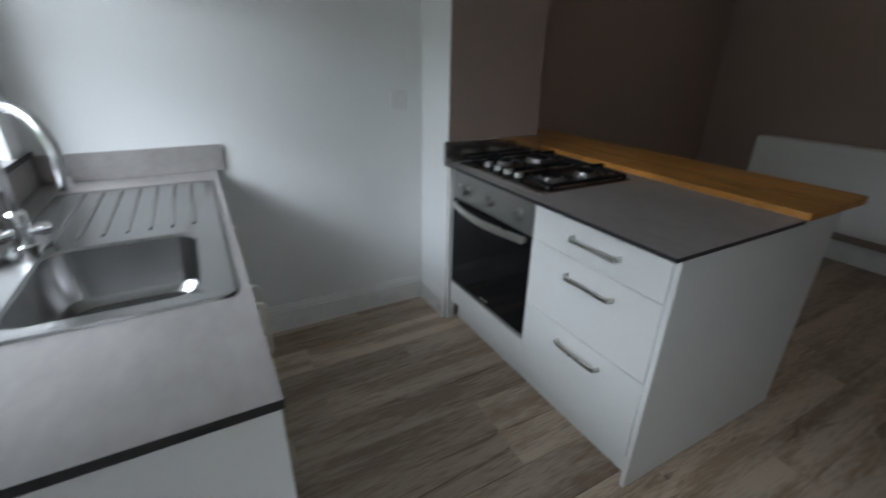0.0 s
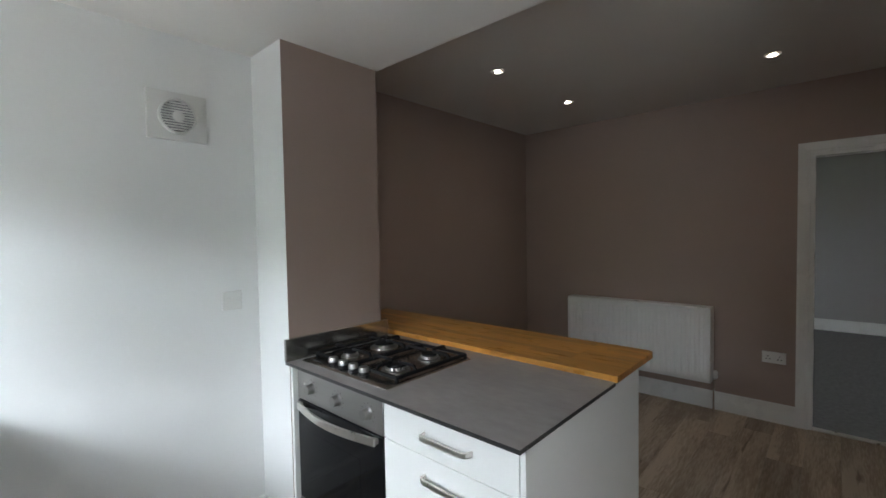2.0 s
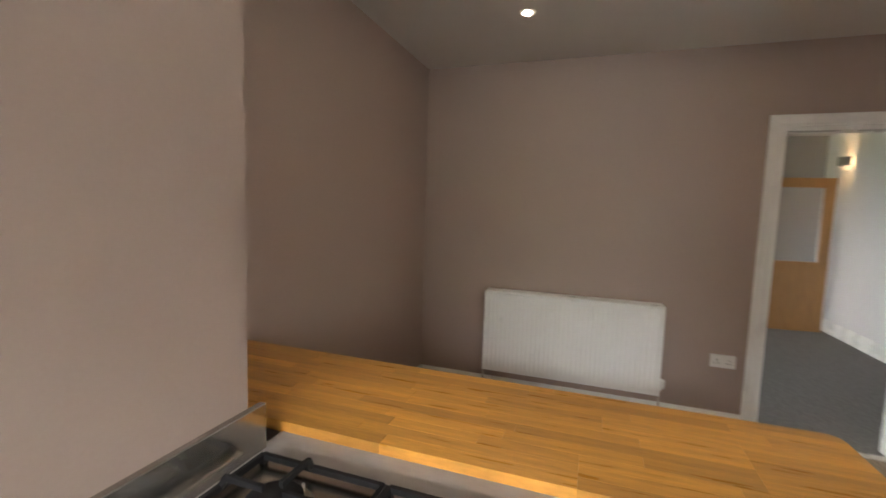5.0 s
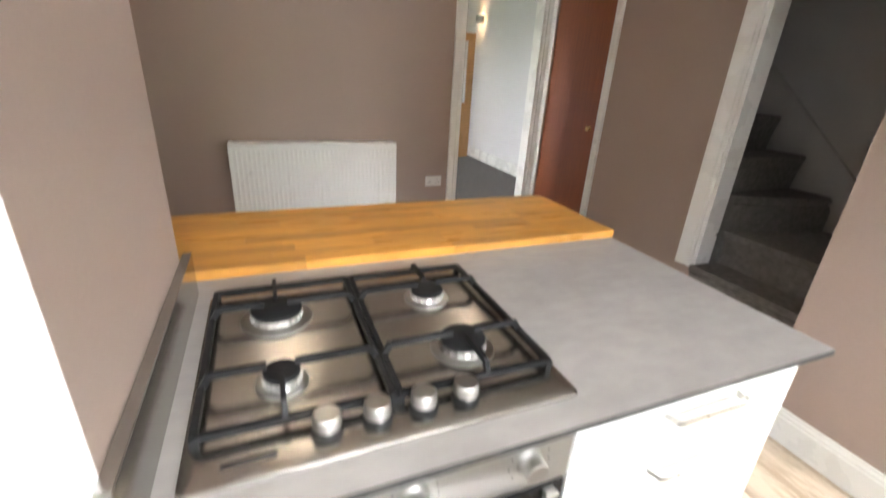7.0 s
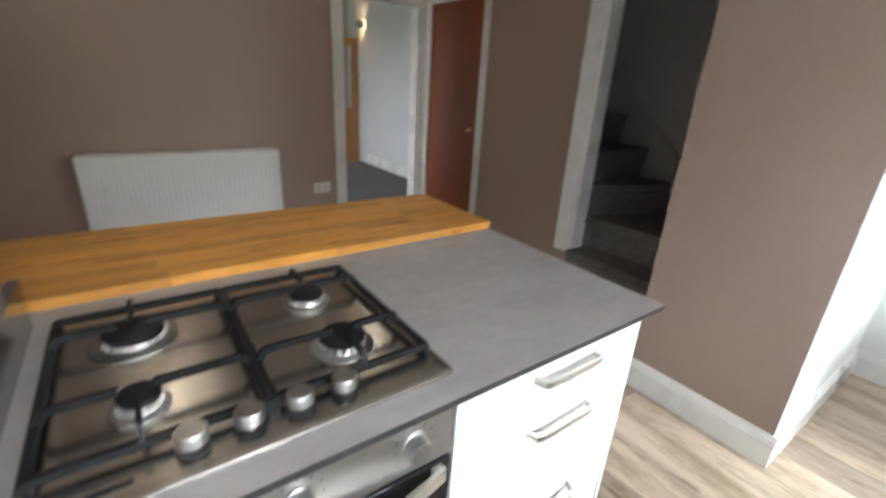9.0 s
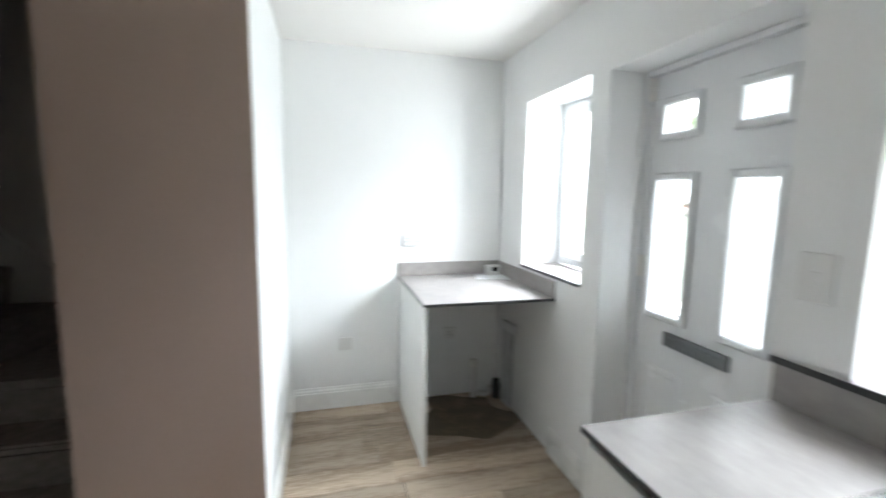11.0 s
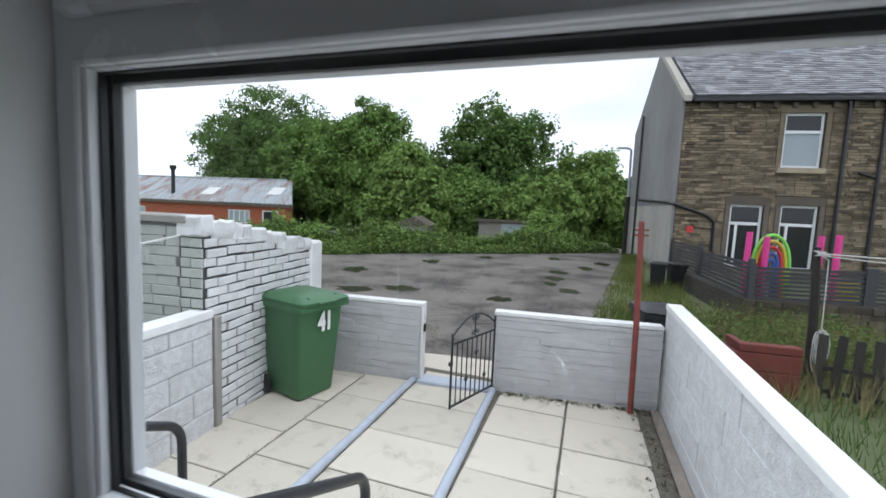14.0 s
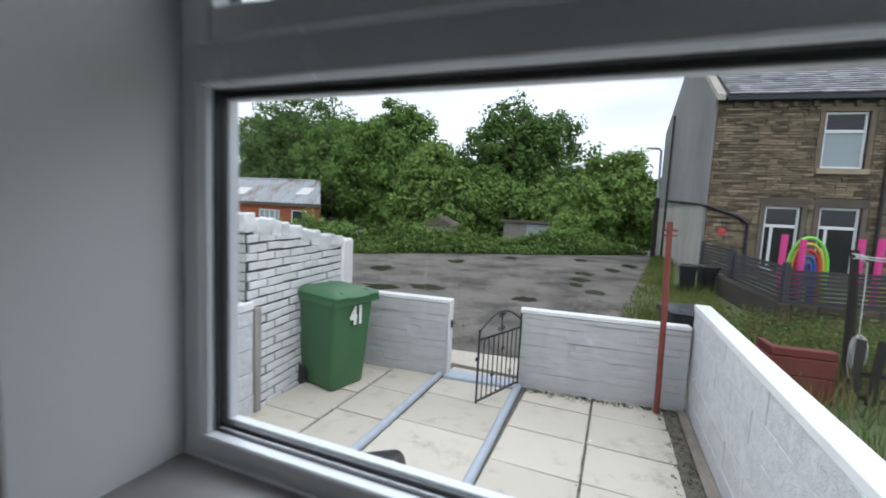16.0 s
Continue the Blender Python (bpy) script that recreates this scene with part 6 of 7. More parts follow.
def stone_courses(parent, x, y0, y1, z0, z1, holes, mat, low, high, seed, label):
    """Split stones of uneven length in uneven courses on a wall facing +x, joined into one part."""
    r, verts, faces = random.Random(seed), [], []
    z = z0
    while z < z1 - 0.02:
        h = min(r.uniform(low, high), z1 - z)
        y = y0 - r.uniform(0, 0.3)
        while y < y1:
            w = r.uniform(0.14, 0.26) if r.random() < 0.4 else r.uniform(0.26, 0.55)
            spans = [(max(y, y0), min(y + w, y1))]
            for a, b, c, d in holes:
                if c - 0.01 < z + h * 0.5 < d + 0.01:
                    spans = [q for p, e in spans for q in ((p, min(e, a)), (max(p, b), e))]
            for p, e in spans:
                if e - p > 0.05:
                    i, g, out = len(verts), 0.007, x + r.uniform(0.010, 0.034)
                    p1, e1, a1, b1 = p + g, e - g, z + g * r.uniform(0.3, 1.2), z + h - g * r.uniform(0.3, 1.2)
                    verts += [(x, p1, a1), (x, e1, a1), (x, e1, b1), (x, p1, b1)]
                    verts += [(out, p1 + 0.006, a1 + 0.006), (out - r.uniform(0, 0.008), e1 - 0.006, a1 + 0.006), (out, e1 - 0.006, b1 - 0.006), (out, p1 + 0.006, b1 - 0.006)]
                    faces += [(i + 4, i + 5, i + 6, i + 7), (i, i + 1, i + 5, i + 4), (i + 1, i + 2, i + 6, i + 5), (i + 2, i + 3, i + 7, i + 6), (i + 3, i, i + 4, i + 7)]
            y += w
        z += h
    me = bpy.data.meshes.new("stonework")
    o = Vector(origin_of(parent))
    me.from_pydata([Vector(v) - o for v in verts], [], faces)
    me.materials.append(mat)
    ob = new("stonework", me)
    ob.parent = parent
    return tagged(ob, label, kind="stuff")


stone_courses(hs, HX, HY + 0.01, 12.5, -0.47, 5.36, [(a - 0.17, b + 0.17, c - 0.02, d + 0.28) for a, b, c, d in openings], M_STONES, 0.060, 0.105, 51, "thin split sandstone in uneven courses")
for k, (a, b, c, d) in enumerate(openings):
    for y in (a - 0.16, b + 0.02):
        part("jamb", boxed(HX - 0.02, HX + 0.028, y, y + 0.14, c, d, bev=0.004), M_JAMB if k in (0, 3) else M_SOOTY, hs, "dressed stone jamb", smooth=False)
sl_v, sl_f, r_s = [], [], random.Random(52)
up, rows_s = Vector((-4.07, 0, 2.84)).normalized(), 26
nor = Vector((2.84, 0, 4.07)).normalized()
for i in range(rows_s):
    y = HY + 0.24 - (0.16 if i % 2 else 0.0)
    while y < 14.0:
        w = r_s.uniform(0.27, 0.36)
        a, b = max(y, HY + 0.24), y + w - 0.006
        p = Vector((HX + 0.24, 0, 5.585)) + up * (i * 4.94 / rows_s + r_s.uniform(-0.008, 0.008))
        hi_ = 0.030 + r_s.uniform(0, 0.010)
        q0, q1, q2 = p + nor * 0.002, p + nor * hi_, p + up * 0.21 + nor * 0.010
        k = len(sl_v)
        sl_v += [(q0.x, a, q0.z), (q0.x, b, q0.z), (q1.x, b, q1.z), (q1.x, a, q1.z), (q2.x, b, q2.z), (q2.x, a, q2.z)]
        sl_f += [(k, k + 1, k + 2, k + 3), (k + 3, k + 2, k + 4, k + 5)]
        y += w
me = bpy.data.meshes.new("slates")
me.from_pydata([Vector(v) - Vector(origin_of(hs)) for v in sl_v], [], sl_f)
me.materials.append(M_SLATES)
sl_o = new("slates", me)
sl_o.parent = rf
tagged(sl_o, "weathered grey slates in rows", kind="stuff")
part("gable_base", boxed(HX - 7.7, HX - 0.01, HY - 0.115, HY - 0.083, -0.475, 1.92), M_CREAMRENDER, hs, "dirty cream rendered lower gable", smooth=False)
part("wall_flower", lathe(bmesh.new(), [(0.02, 0), (0.13, 0.02), (0.12, 0.05), (0, 0.06)], (HX, 4.62, 1.10), "x", 10), M_REDFOAM, hs, "red flower ornament")

stone_courses(nw, -8.95, 3.46, 8.9, -0.48, -0.005, [], M_DARKSTONES, 0.09, 0.15, 53, "dark weathered walling stones")

# ---- brick workshop with a tin roof ----
ws = thing("workshop", "long red brick workshop with a rusty corrugated tin roof", "workshop", (-27.0, -28.0, -1.6), at=OUT)
wo_ = [(-22.7, -20.9, -0.35, 0.62), (-19.9, -18.6, -1.6, 0.66), (-40.5, -36.5, -0.9, 0.55), (-33.0, -30.0, -0.3, 0.55)]
ys = sorted({-46.0, -17.6, *[a for o in wo_ for a in o[:2]]})
zs = sorted({-1.8, 0.98, *[a for o in wo_ for a in o[2:]]})
part("wall", cells([-27.25, -27.0], ys, zs, lambda x, y, z: not any(o[0] < y < o[1] and o[2] < z < o[3] for o in wo_)), M_REDBRICK, ws, "orange-red brickwork", smooth=False)
part("end_wall", prism(bmesh.new(), [(-33.0, -21.7), (-27.0, -17.85), (-27.0, -17.6), (-33.0, -21.45)], -1.8, 0.98), M_REDBRICK, ws, smooth=False)
part("back_wall", boxed(-33.2, -33.0, -46.0, -21.5, -1.8, 0.98), M_REDBRICK, ws, smooth=False)
bm = bmesh.new()
n = 150
r0, r1 = [], []
for i in range(n + 1):
    y = -46.2 + (46.2 - 17.35) * i / n
    w = 0.035 * (1 if i % 2 else -1)
    r0.append((-26.75, y, 1.16 + w))
    r1.append((-29.9, y, 2.95 + w))
r1 = [(x, -46.2 + (y + 46.2) * 26.9 / 28.85, z) for x, y, z in r1]
loops(bm, [r0, r1, [(-33.4, -46.2 + (p[1] + 46.2) * 24.7 / 28.85, 1.10 + 0.03 * (1 if i % 2 else -1)) for i, p in enumerate(r0)]], close=False)
tr_ = part("roof", bm, M_TIN, ws, "patched rusty corrugated tin roof", smooth=False)
for y, dx in ((-19.6, 0.9), (-25.0, 0.6), (-33.0, 1.0)):
    bm = bmesh.new()
    k = 1.79 / 3.15
    loops(bm, [[(-26.9 - dx, yy, 1.33 + k * (dx - 0.05)) for yy in (y - 0.55, y + 0.55)], [(-27.9 - dx, yy, 1.33 + k * (dx + 0.95)) for yy in (y - 0.55, y + 0.55)]], close=False)
    part("roof_light", bm, M_COPING, tr_, "pale patched roof sheet", smooth=False)
part("fascia", boxed(-26.98, -26.72, -46.1, -17.4, 0.93, 1.12), M_DARKSTONE, ws, "dark timber fascia", smooth=False)
part("ridge_cap", tube(bmesh.new(), [(-29.9, -46, 2.98), (-29.9, -19.7, 2.98)], 0.08, 6), M_TIN, ws)
fl = part("flue", tube(bmesh.new(), [(-27.6, -28.0, 1.4), (-27.6, -28.0, 3.45)], 0.14, 10), M_BLACKPAINT, ws, "black metal flue")
part("flue_cowl", lathe(bmesh.new(), [(0.20, 0), (0.24, 0.12), (0.22, 0.3), (0.0, 0.32)], (-27.6, -28.0, 3.42)), M_BLACKPAINT, fl)
for k, (a, b, c, d) in enumerate(wo_):
    if k == 1:
        dw = part("door", frame_rect(bmesh.new(), -27.12, -27.02, a, b, c, d, 0.09, 0.0), M_UPVC, ws, "white framed dark doorway", smooth=False)
        part("door_leaf", boxed(-27.10, -27.06, a + 0.09, b - 0.09, c, d - 0.09), M_DARKGLASS, dw, smooth=False)
    else:
        w_ = part("window", frame_rect(bmesh.new(), -27.12, -27.02, a, b, c, d, 0.08, 0.0), M_UPVC, ws, "white framed window", smooth=False)
        for q in range(1, 4):
            part("mullion", boxed(-27.11, -27.03, a + (b - a) * q / 4 - 0.04, a + (b - a) * q / 4 + 0.04, c + 0.08, d - 0.08), M_UPVC, w_, smooth=False)
        part("pane", boxed(-27.09, -27.07, a + 0.08, b - 0.08, c + 0.08, d - 0.08), M_BLIND, w_, smooth=False)

# small sheds at the edge of the trees
sh = thing("garden_shed", "old grey timber shed under the trees", "shed", (-24.3, -7.8, ground_z(-24, -7.8)), at=OUT)
part("walls", boxed(-25.6, -24.0, -8.5, -6.9, -1.8, 0.40), M_PALEFENCE, sh, smooth=False)
bm = prism(bmesh.new(), [(-8.7, 0.36), (-6.7, 0.36), (-7.7, 0.86)], -25.8, -23.8, Matrix(((0, 0, 1, 0), (1, 0, 0, 0), (0, 1, 0, 0), (0, 0, 0, 1))))
part("roof", bm, M_DARKSTONE, sh, smooth=False)
sh = thing("garden_shed", "low shed with a pale blue door among bushes", "shed", (-28.3, -2.4, ground_z(-28, -2.4)), at=OUT)
part("walls", boxed(-29.6, -28.0, -4.4, -1.0, -2.0, 0.62), M_PALEFENCE, sh, smooth=False)
part("roof", boxed(-29.8, -27.8, -4.6, -0.8, 0.62, 0.78), M_DARKSTONE, sh, smooth=False)
part("door", boxed(-28.0, -27.94, -2.9, -1.2, -1.9, 0.55), M_BLIND, sh, "pale blue door", smooth=False)

lp_ = thing("street_lamp", "street lamp on a timber pole with a steel top", "street lamp", (-23.0, 3.75, -0.475), at=OUT)
part("pole", tube(bmesh.new(), [(-23, 3.80, -0.9), (-23, 3.78, 2.4)], 0.11, 10), M_OLDPOST, lp_)
part("column", tube(bmesh.new(), [(-23, 3.78, 2.2), (-23, 3.74, 4.7), (-23, 3.60, 4.80), (-23, 3.35, 4.80)], 0.06, 8), M_BLUEGREY, lp_)
part("lantern", boxed(-23.10, -22.90, 3.05, 3.50, 4.76, 4.86, bev=0.03), M_PLATE, lp_)

# ---- trees, undergrowth, grass ----
def leaves(verts, faces, centre, radius, count, size, r, flat=0.8):
    for _ in range(count):
        d = Vector((r.gauss(0, 1), r.gauss(0, 1), r.gauss(0, 1))).normalized() * radius * (r.random() ** 0.45)
        d.z *= flat
        p = centre + d
        nrm = d.normalized() * 0.8 + Vector((r.gauss(0, 0.45), r.gauss(0, 0.45), 0.35 + r.gauss(0, 0.45)))
        u = nrm.cross(Vector((r.gauss(0, 1), r.gauss(0, 1), r.gauss(0, 1)))).normalized()
        w = nrm.cross(u).normalized()
        s = size * r.uniform(0.6, 1.3)
        i = len(verts)
        verts += [p - u * s * 0.5, p + w * s * 0.32, p + u * s * 0.5, p - w * s * 0.32]
        faces.append((i, i + 1, i + 2, i + 3))


def tree(label, x, y, top, half, seed, mat, low=0.0, clumps=187, per=130, size=0.28, depth=0.8):
    r = random.Random(seed)
    z0 = ground_z(x, y) - 0.1
    t = thing("tree", label, "tree", (x, y, z0), at=OUT)
    H = top - z0
    tk = bmesh.new()
    pts = [Vector((x + 0.15 * math.sin(i * 1.3 + seed), y + 0.15 * math.cos(i * 1.1 + seed), z0 + H * 0.62 * i / 6)) for i in range(7)]
    tube(tk, pts, 0, 9, radii=[0.05 * H * (0.62 - 0.075 * i) * 0.8 for i in range(7)])
    verts, faces = [], []
    cz, rz = z0 + H * (0.5 + low), H * (0.5 - low)
    for k in range(clumps):
        while True:
            d = Vector((r.uniform(-1, 1), r.uniform(-1, 1), r.uniform(-1, 1)))
            if 0.5 < d.length < 1.0:
                break
        lump = 0.90 + 0.24 * noise.noise(d.normalized() * 1.9 + Vector((seed * 3.1, 0, 0)))
        taper = 1.0 if d.z < 0.1 else 1.0 - 0.25 * d.z
        p = Vector((x + d.x * half * depth * lump * taper, y + d.y * half * 1.2 * lump * taper, cz + d.z * rz * min(1.0, lump + 0.12)))
        leaves(verts, faces, p, r.uniform(0.55, 1.15) * (0.5 + half / 9), per, size, r)
        if k % 9 == 0:
            s = pts[2 + k // 9 % 5]
            tube(tk, [s, s.lerp(p, 0.5) + Vector((0, 0, 0.2)), p], 0, 5, radii=[0.10, 0.06, 0.02])
    for _ in range(clumps // 3):
        d = Vector((r.gauss(0, 1), r.gauss(0, 1), r.gauss(0, 1))).normalized() * r.uniform(0.15, 0.62)
        leaves(verts, faces, Vector((x + d.x * half * depth, y + d.y * half * 1.1, cz + d.z * rz)), 0.9 * (0.5 + half / 9), 50, size * 2.0, r)
    part("trunk", tk, M_BARK, t)
    me = bpy.data.meshes.new("crown")
    o = Vector((x, y, z0))
    me.from_pydata([v - o for v in verts], [], faces)
    me.materials.append(mat)
    cr = new("crown", me)
    cr.parent = t


tree("large dark sycamore with a dense rounded crown", -38, -26.8, 12.3, 7.3, 1, M_LEAF3, clumps=375, per=120)
tree("bright green sycamore in front of darker trees", -33.5, -20.6, 8.2, 3.6, 2, M_LEAF1, clumps=187)
tree("tall broadleaf tree with an uneven crown", -31.5, -14.2, 9.5, 4.9, 3, M_LEAF1, clumps=250)
tree("leaning leafy tree over the old shed", -28.5, -9.6, 5.6, 3.2, 4, M_LEAF2, clumps=162)
tree("tall dark tree with an open side", -36, -4.6, 10.5, 5.7, 5, M_LEAF3, clumps=287)
tree("bushy green tree behind the undergrowth", -31, -6.0, 4.4, 3.2, 6, M_LEAF1, clumps=150)
tree("low leafy tree with fresh green leaves", -30, -0.6, 3.9, 2.8, 7, M_LEAF2, clumps=137)
tree("rounded pale green tree beside the lamp", -33.5, 2.9, 6.1, 3.4, 8, M_LEAF2, clumps=162)
tree("green tree behind the street lamp", -34, 7.2, 5.0, 2.8, 9, M_LEAF1, clumps=112)
tree("dark tree filling the gap behind the workshop", -40, -14.5, 7.6, 5.5, 10, M_LEAF3, clumps=200)
tree("dark low tree behind the bushes", -39, 1.5, 5.2, 5.0, 11, M_LEAF3, clumps=162)
tree("small sapling with pale leaves", -26.5, -0.4, 1.9, 1.1, 12, M_LEAF2, clumps=50, size=0.17)


def scatter(name, label, category, mat, count, place, size, blade=False, seed=3):
    r = random.Random(seed)
    verts, faces = [], []
    for _ in range(count):
        x, y, h = place(r)
        z = ground_z(x, y) - 0.02
        if blade:
            a = r.uniform(0, 6.28)
            lean = Vector((r.gauss(0, 0.28), r.gauss(0, 0.28), 1)) * h
            s = Vector((math.cos(a), math.sin(a), 0)) * size * r.uniform(0.6, 1.4)
            p = Vector((x, y, z))
            i = len(verts)
            verts += [p - s, p + s, p + lean]
            faces.append((i, i + 1, i + 2))
        else:
            leaves(verts, faces, Vector((x, y, z + h * r.uniform(0.1, 0.95))), 0.20, 4, size, r, 0.9)
    me = bpy.data.meshes.new(name)
    me.from_pydata(verts, [], faces)
    me.materials.append(mat)
    ob = new(name, me)
    ob.matrix_basis = OUT
    return tagged(ob, label, category, kind="stuff")


def hedge_place(r):
    t = r.random()
    x, y = -13.3 + t * -9.6, -9.6 + t * 13.2
    b = r.random() ** 0.8 * 4.2
    k = noise.noise(Vector((x * 0.35, y * 0.35, 2.0)))
    return x - b * 0.80, y - b * 0.60, (0.34 + 0.32 * b) * max(0.25, 0.75 + 1.3 * k) if b < 2.6 else (1.10 + 0.8 * k)


scatter("undergrowth", "tangled nettles and brambles along the asphalt edge", "undergrowth", M_HEDGE, 12000, hedge_place, 0.14)
scatter("weeds", "tall pale weeds standing above the brambles", "weeds", M_LEAF2, 1500, lambda r: (lambda p: (p[0], p[1], p[2] * 1.35))(hedge_place(r)), 0.13, seed=14)
scatter("undergrowth", "dark brambles and weeds further along the asphalt edge", "undergrowth", M_LEAF1, 5500, lambda r: (lambda t, b: (-13.3 + t * 7 - b, -9.6 - t * 15, 0.5 + 0.25 * b))(r.random(), r.random() * 4), 0.16, seed=4)


def verge_place(r):
    t = r.random() ** 1.3
    x = -5.2 - t * 17
    y0 = 0.62 + (0 if x > -8.2 else (-8.2 - x) * 0.215)
    w = 1.4 if x > -9 else (1.9 if x > -13 else 0.9)
    u = r.random()
    return x, y0 + u * w, r.uniform(0.10, 0.30) * (0.5 + u)


scatter("grass", "long dry grass along the asphalt and fence", "grass", M_GRASS, 9000, verge_place, 0.012, True, 6)
scatter("grass", "long green grass round the picket fence", "grass", M_HEDGE, 6000, lambda r: (r.uniform(-8.8, -1.2), 1.05 + 4.6 * r.random() ** 1.2, r.uniform(0.10, 0.34)), 0.008, True, 7)
scatter("grass", "weeds in the asphalt by the gate", "grass", M_HEDGE, 160, lambda r: (r.gauss(-6.2, 0.18), r.gauss(-2.2, 0.18), r.uniform(0.03, 0.10)), 0.012, True, 8)
scatter("weeds", "leafy weeds along the slatted fence", "weeds", M_HEDGE, 2400, lambda r: (r.uniform(-8.85, -5.7), r.uniform(1.7, 4.8), r.uniform(0.1, 0.5)), 0.065, seed=9)
scatter("grass", "dry seeding grass in the neglected garden", "grass", M_DRYGRASS, 2600, lambda r: (r.uniform(-8.8, -4.6), r.uniform(1.3, 5.2), r.uniform(0.25, 0.62)), 0.008, True, 15)


# moss, grit and dead leaves gathered in the paving joints and along the walls
def litter(name, label, mat, count, place, size, seed):
    r = random.Random(seed)
    verts, faces = [], []
    for _ in range(count):
        x, y = place(r)
        leaves(verts, faces, Vector((x, y, G + r.uniform(-0.006, 0.012))), 0.03, 3, size, r, 0.25)
    me = bpy.data.meshes.new(name)
    me.from_pydata(verts, [], faces)
    me.materials.append(mat)
    return tagged(new(name, me), label, "litter", kind="stuff")


def wall_foot(r):
    q = r.random()
    p = ASKEW @ Vector((-4.07 + 4.0 * q, 0.712 - abs(r.gauss(0, 0.06)) * (1.6 - q), 0))
    return p.x, p.y


def front_foot(r):
    p = OUT @ Vector((-4.06 + abs(r.gauss(0, 0.05)), r.uniform(-0.80, 0.72), 0))
    return p.x, p.y


M_MOSS = leaf_material("dull_moss", (0.060, 0.068, 0.030))
M_DEADLEAF = leaf_material("dead_leaf", (0.20, 0.155, 0.105))
litter("moss", "dull moss and grit along the foot of the white wall", M_MOSS, 700, wall_foot, 0.017, 41)
litter("dead_leaves", "dead leaves and grit gathered by the white wall", M_DEADLEAF, 420, wall_foot, 0.020, 42)
litter("moss", "moss and dirt along the foot of the front yard wall", M_MOSS, 420, front_foot, 0.018, 43)
litter("moss", "moss in the joints of the paving", M_MOSS, 600, lambda r: (r.uniform(-6.1, -2.6), r.choice([-2.75, -0.54, -2.14, -1.28]) + r.gauss(0, 0.008), ), 0.011, 44)

# ---- pieces: masonry, paving, staves, planks ----
def piece_mesh(cache, key, w, h, d, mat, ch):
    """A block w wide (x), h high (z), its face at y = d, chamfered round the face."""
    if key not in cache:
        bm = bmesh.new()
        loops(bm, [[(0, 0, 0), (w, 0, 0), (w, 0, h), (0, 0, h)], [(0, d - ch, 0), (w, d - ch, 0), (w, d - ch, h), (0, d - ch, h)],
                   [(ch, d, ch), (w - ch, d, ch), (w - ch, d, h - ch), (ch, d, h - ch)]], cap1=True)
        cache[key] = finish(bm, "piece", mat)
    return cache[key]


def masonry(core, name, start, along, length, z0, top, course, unit, mat, gap=0.010, depth=0.02, ch=0.006, seed=1, rough=0.003, vgap=None, uneven=0.0):
    """Stones in courses on one face of core. start: where the face begins; along: unit vector; stones stand out to its left."""
    r, cache = random.Random(seed), {}
    ax = Vector((*along, 0))
    out = Vector((0, 0, 1)).cross(ax)
    z, row = z0, 0
    while z < 3:
        s = -unit * ((0.5 if row % 2 else 0.0) + uneven * r.random())
        some = False
        while s < length:
            long = round(unit * (1 + uneven * r.uniform(-1, 1)), 1 if uneven else 4)
            a, b = max(s, 0), min(s + long, length)
            lim = top(0.5 * (a + b)) if callable(top) else top
            h = min(course, lim - z) - gap
            if b - a > 0.05 and h > 0.03:
                some = True
                w = round(b - a - (gap if vgap is None else vgap), 2 if vgap is None else 3)
                h = round(h, 2) if h < course - gap - 0.005 else course - gap
                o = new(name, piece_mesh(cache, (w, round(h, 3)), w, h, depth, mat, ch))
                o.parent = core
                base = Vector((*start, 0)) + ax * a + Vector((0, 0, z + r.uniform(-rough, rough) * 0.6)) + ax * r.uniform(-rough, rough) + out * (r.uniform(-rough, rough) - 0.004)
                o.matrix_local = Matrix(((ax.x, out.x, 0, base.x), (ax.y, out.y, 0, base.y), (0, 0, 1, base.z), (0, 0, 0, 1))) @ pose(0, 0, 0, r.gauss(0, 0.5), r.gauss(0, 0.4 + 90 * max(0, rough - 0.004)), r.gauss(0, 0.5))
            s += long
        if not some:
            break
        z += course
        row += 1


masonry(core_left, "block", (-2.565, -3.090), (1, 0), 2.57, -0.46, 0.53, 0.215, 0.44, M_ROCKFACE, gap=0.006, depth=0.022, ch=0.009, seed=2)
masonry(core_right, "block", (0.10, 0.820), (-1, 0), 4.30, -0.46, 0.598, 0.215, 0.44, M_ROCKFACE, gap=0.003, depth=0.012, ch=0.003, seed=3)
masonry(core_front_l, "stone", (-4.055, -1.70), (0, -1), 1.30, -0.46, 0.42, 0.074, 0.5, M_GREYWALL, gap=0.0015, depth=0.013, ch=0.002, seed=4, rough=0.004, vgap=0.0, uneven=0.5)
masonry(core_front_r, "stone", (-4.095, 0.775), (0, -1), 1.655, -0.46, 0.40, 0.074, 0.5, M_GREYWALL, gap=0.0015, depth=0.013, ch=0.002, seed=5, rough=0.004, vgap=0.0, uneven=0.5)
masonry(core_brick, "brick", (-4.16, -3.115), (1, 0), 1.655, -0.46, lambda s: 0.97 + 0.30 * s / 1.655, 0.083, 0.232, M_PAINTBRICK, gap=0.015, depth=0.022, ch=0.006, seed=6, rough=0.008)
masonry(core_brick, "brick", (-2.505, -3.115), (0, -1), 0.215, -0.46, 1.26, 0.083, 0.232, M_CREAMBRICK, gap=0.010, depth=0.014, ch=0.005, seed=16, rough=0.003)
masonry(core_side, "brick", (-2.515, -3.335), (0, -1), 1.0, 0.20, 1.30, 0.083, 0.30, M_CREAMBRICK, gap=0.006, depth=0.013, ch=0.004, seed=7, rough=0.006, vgap=0.002, uneven=0.4)

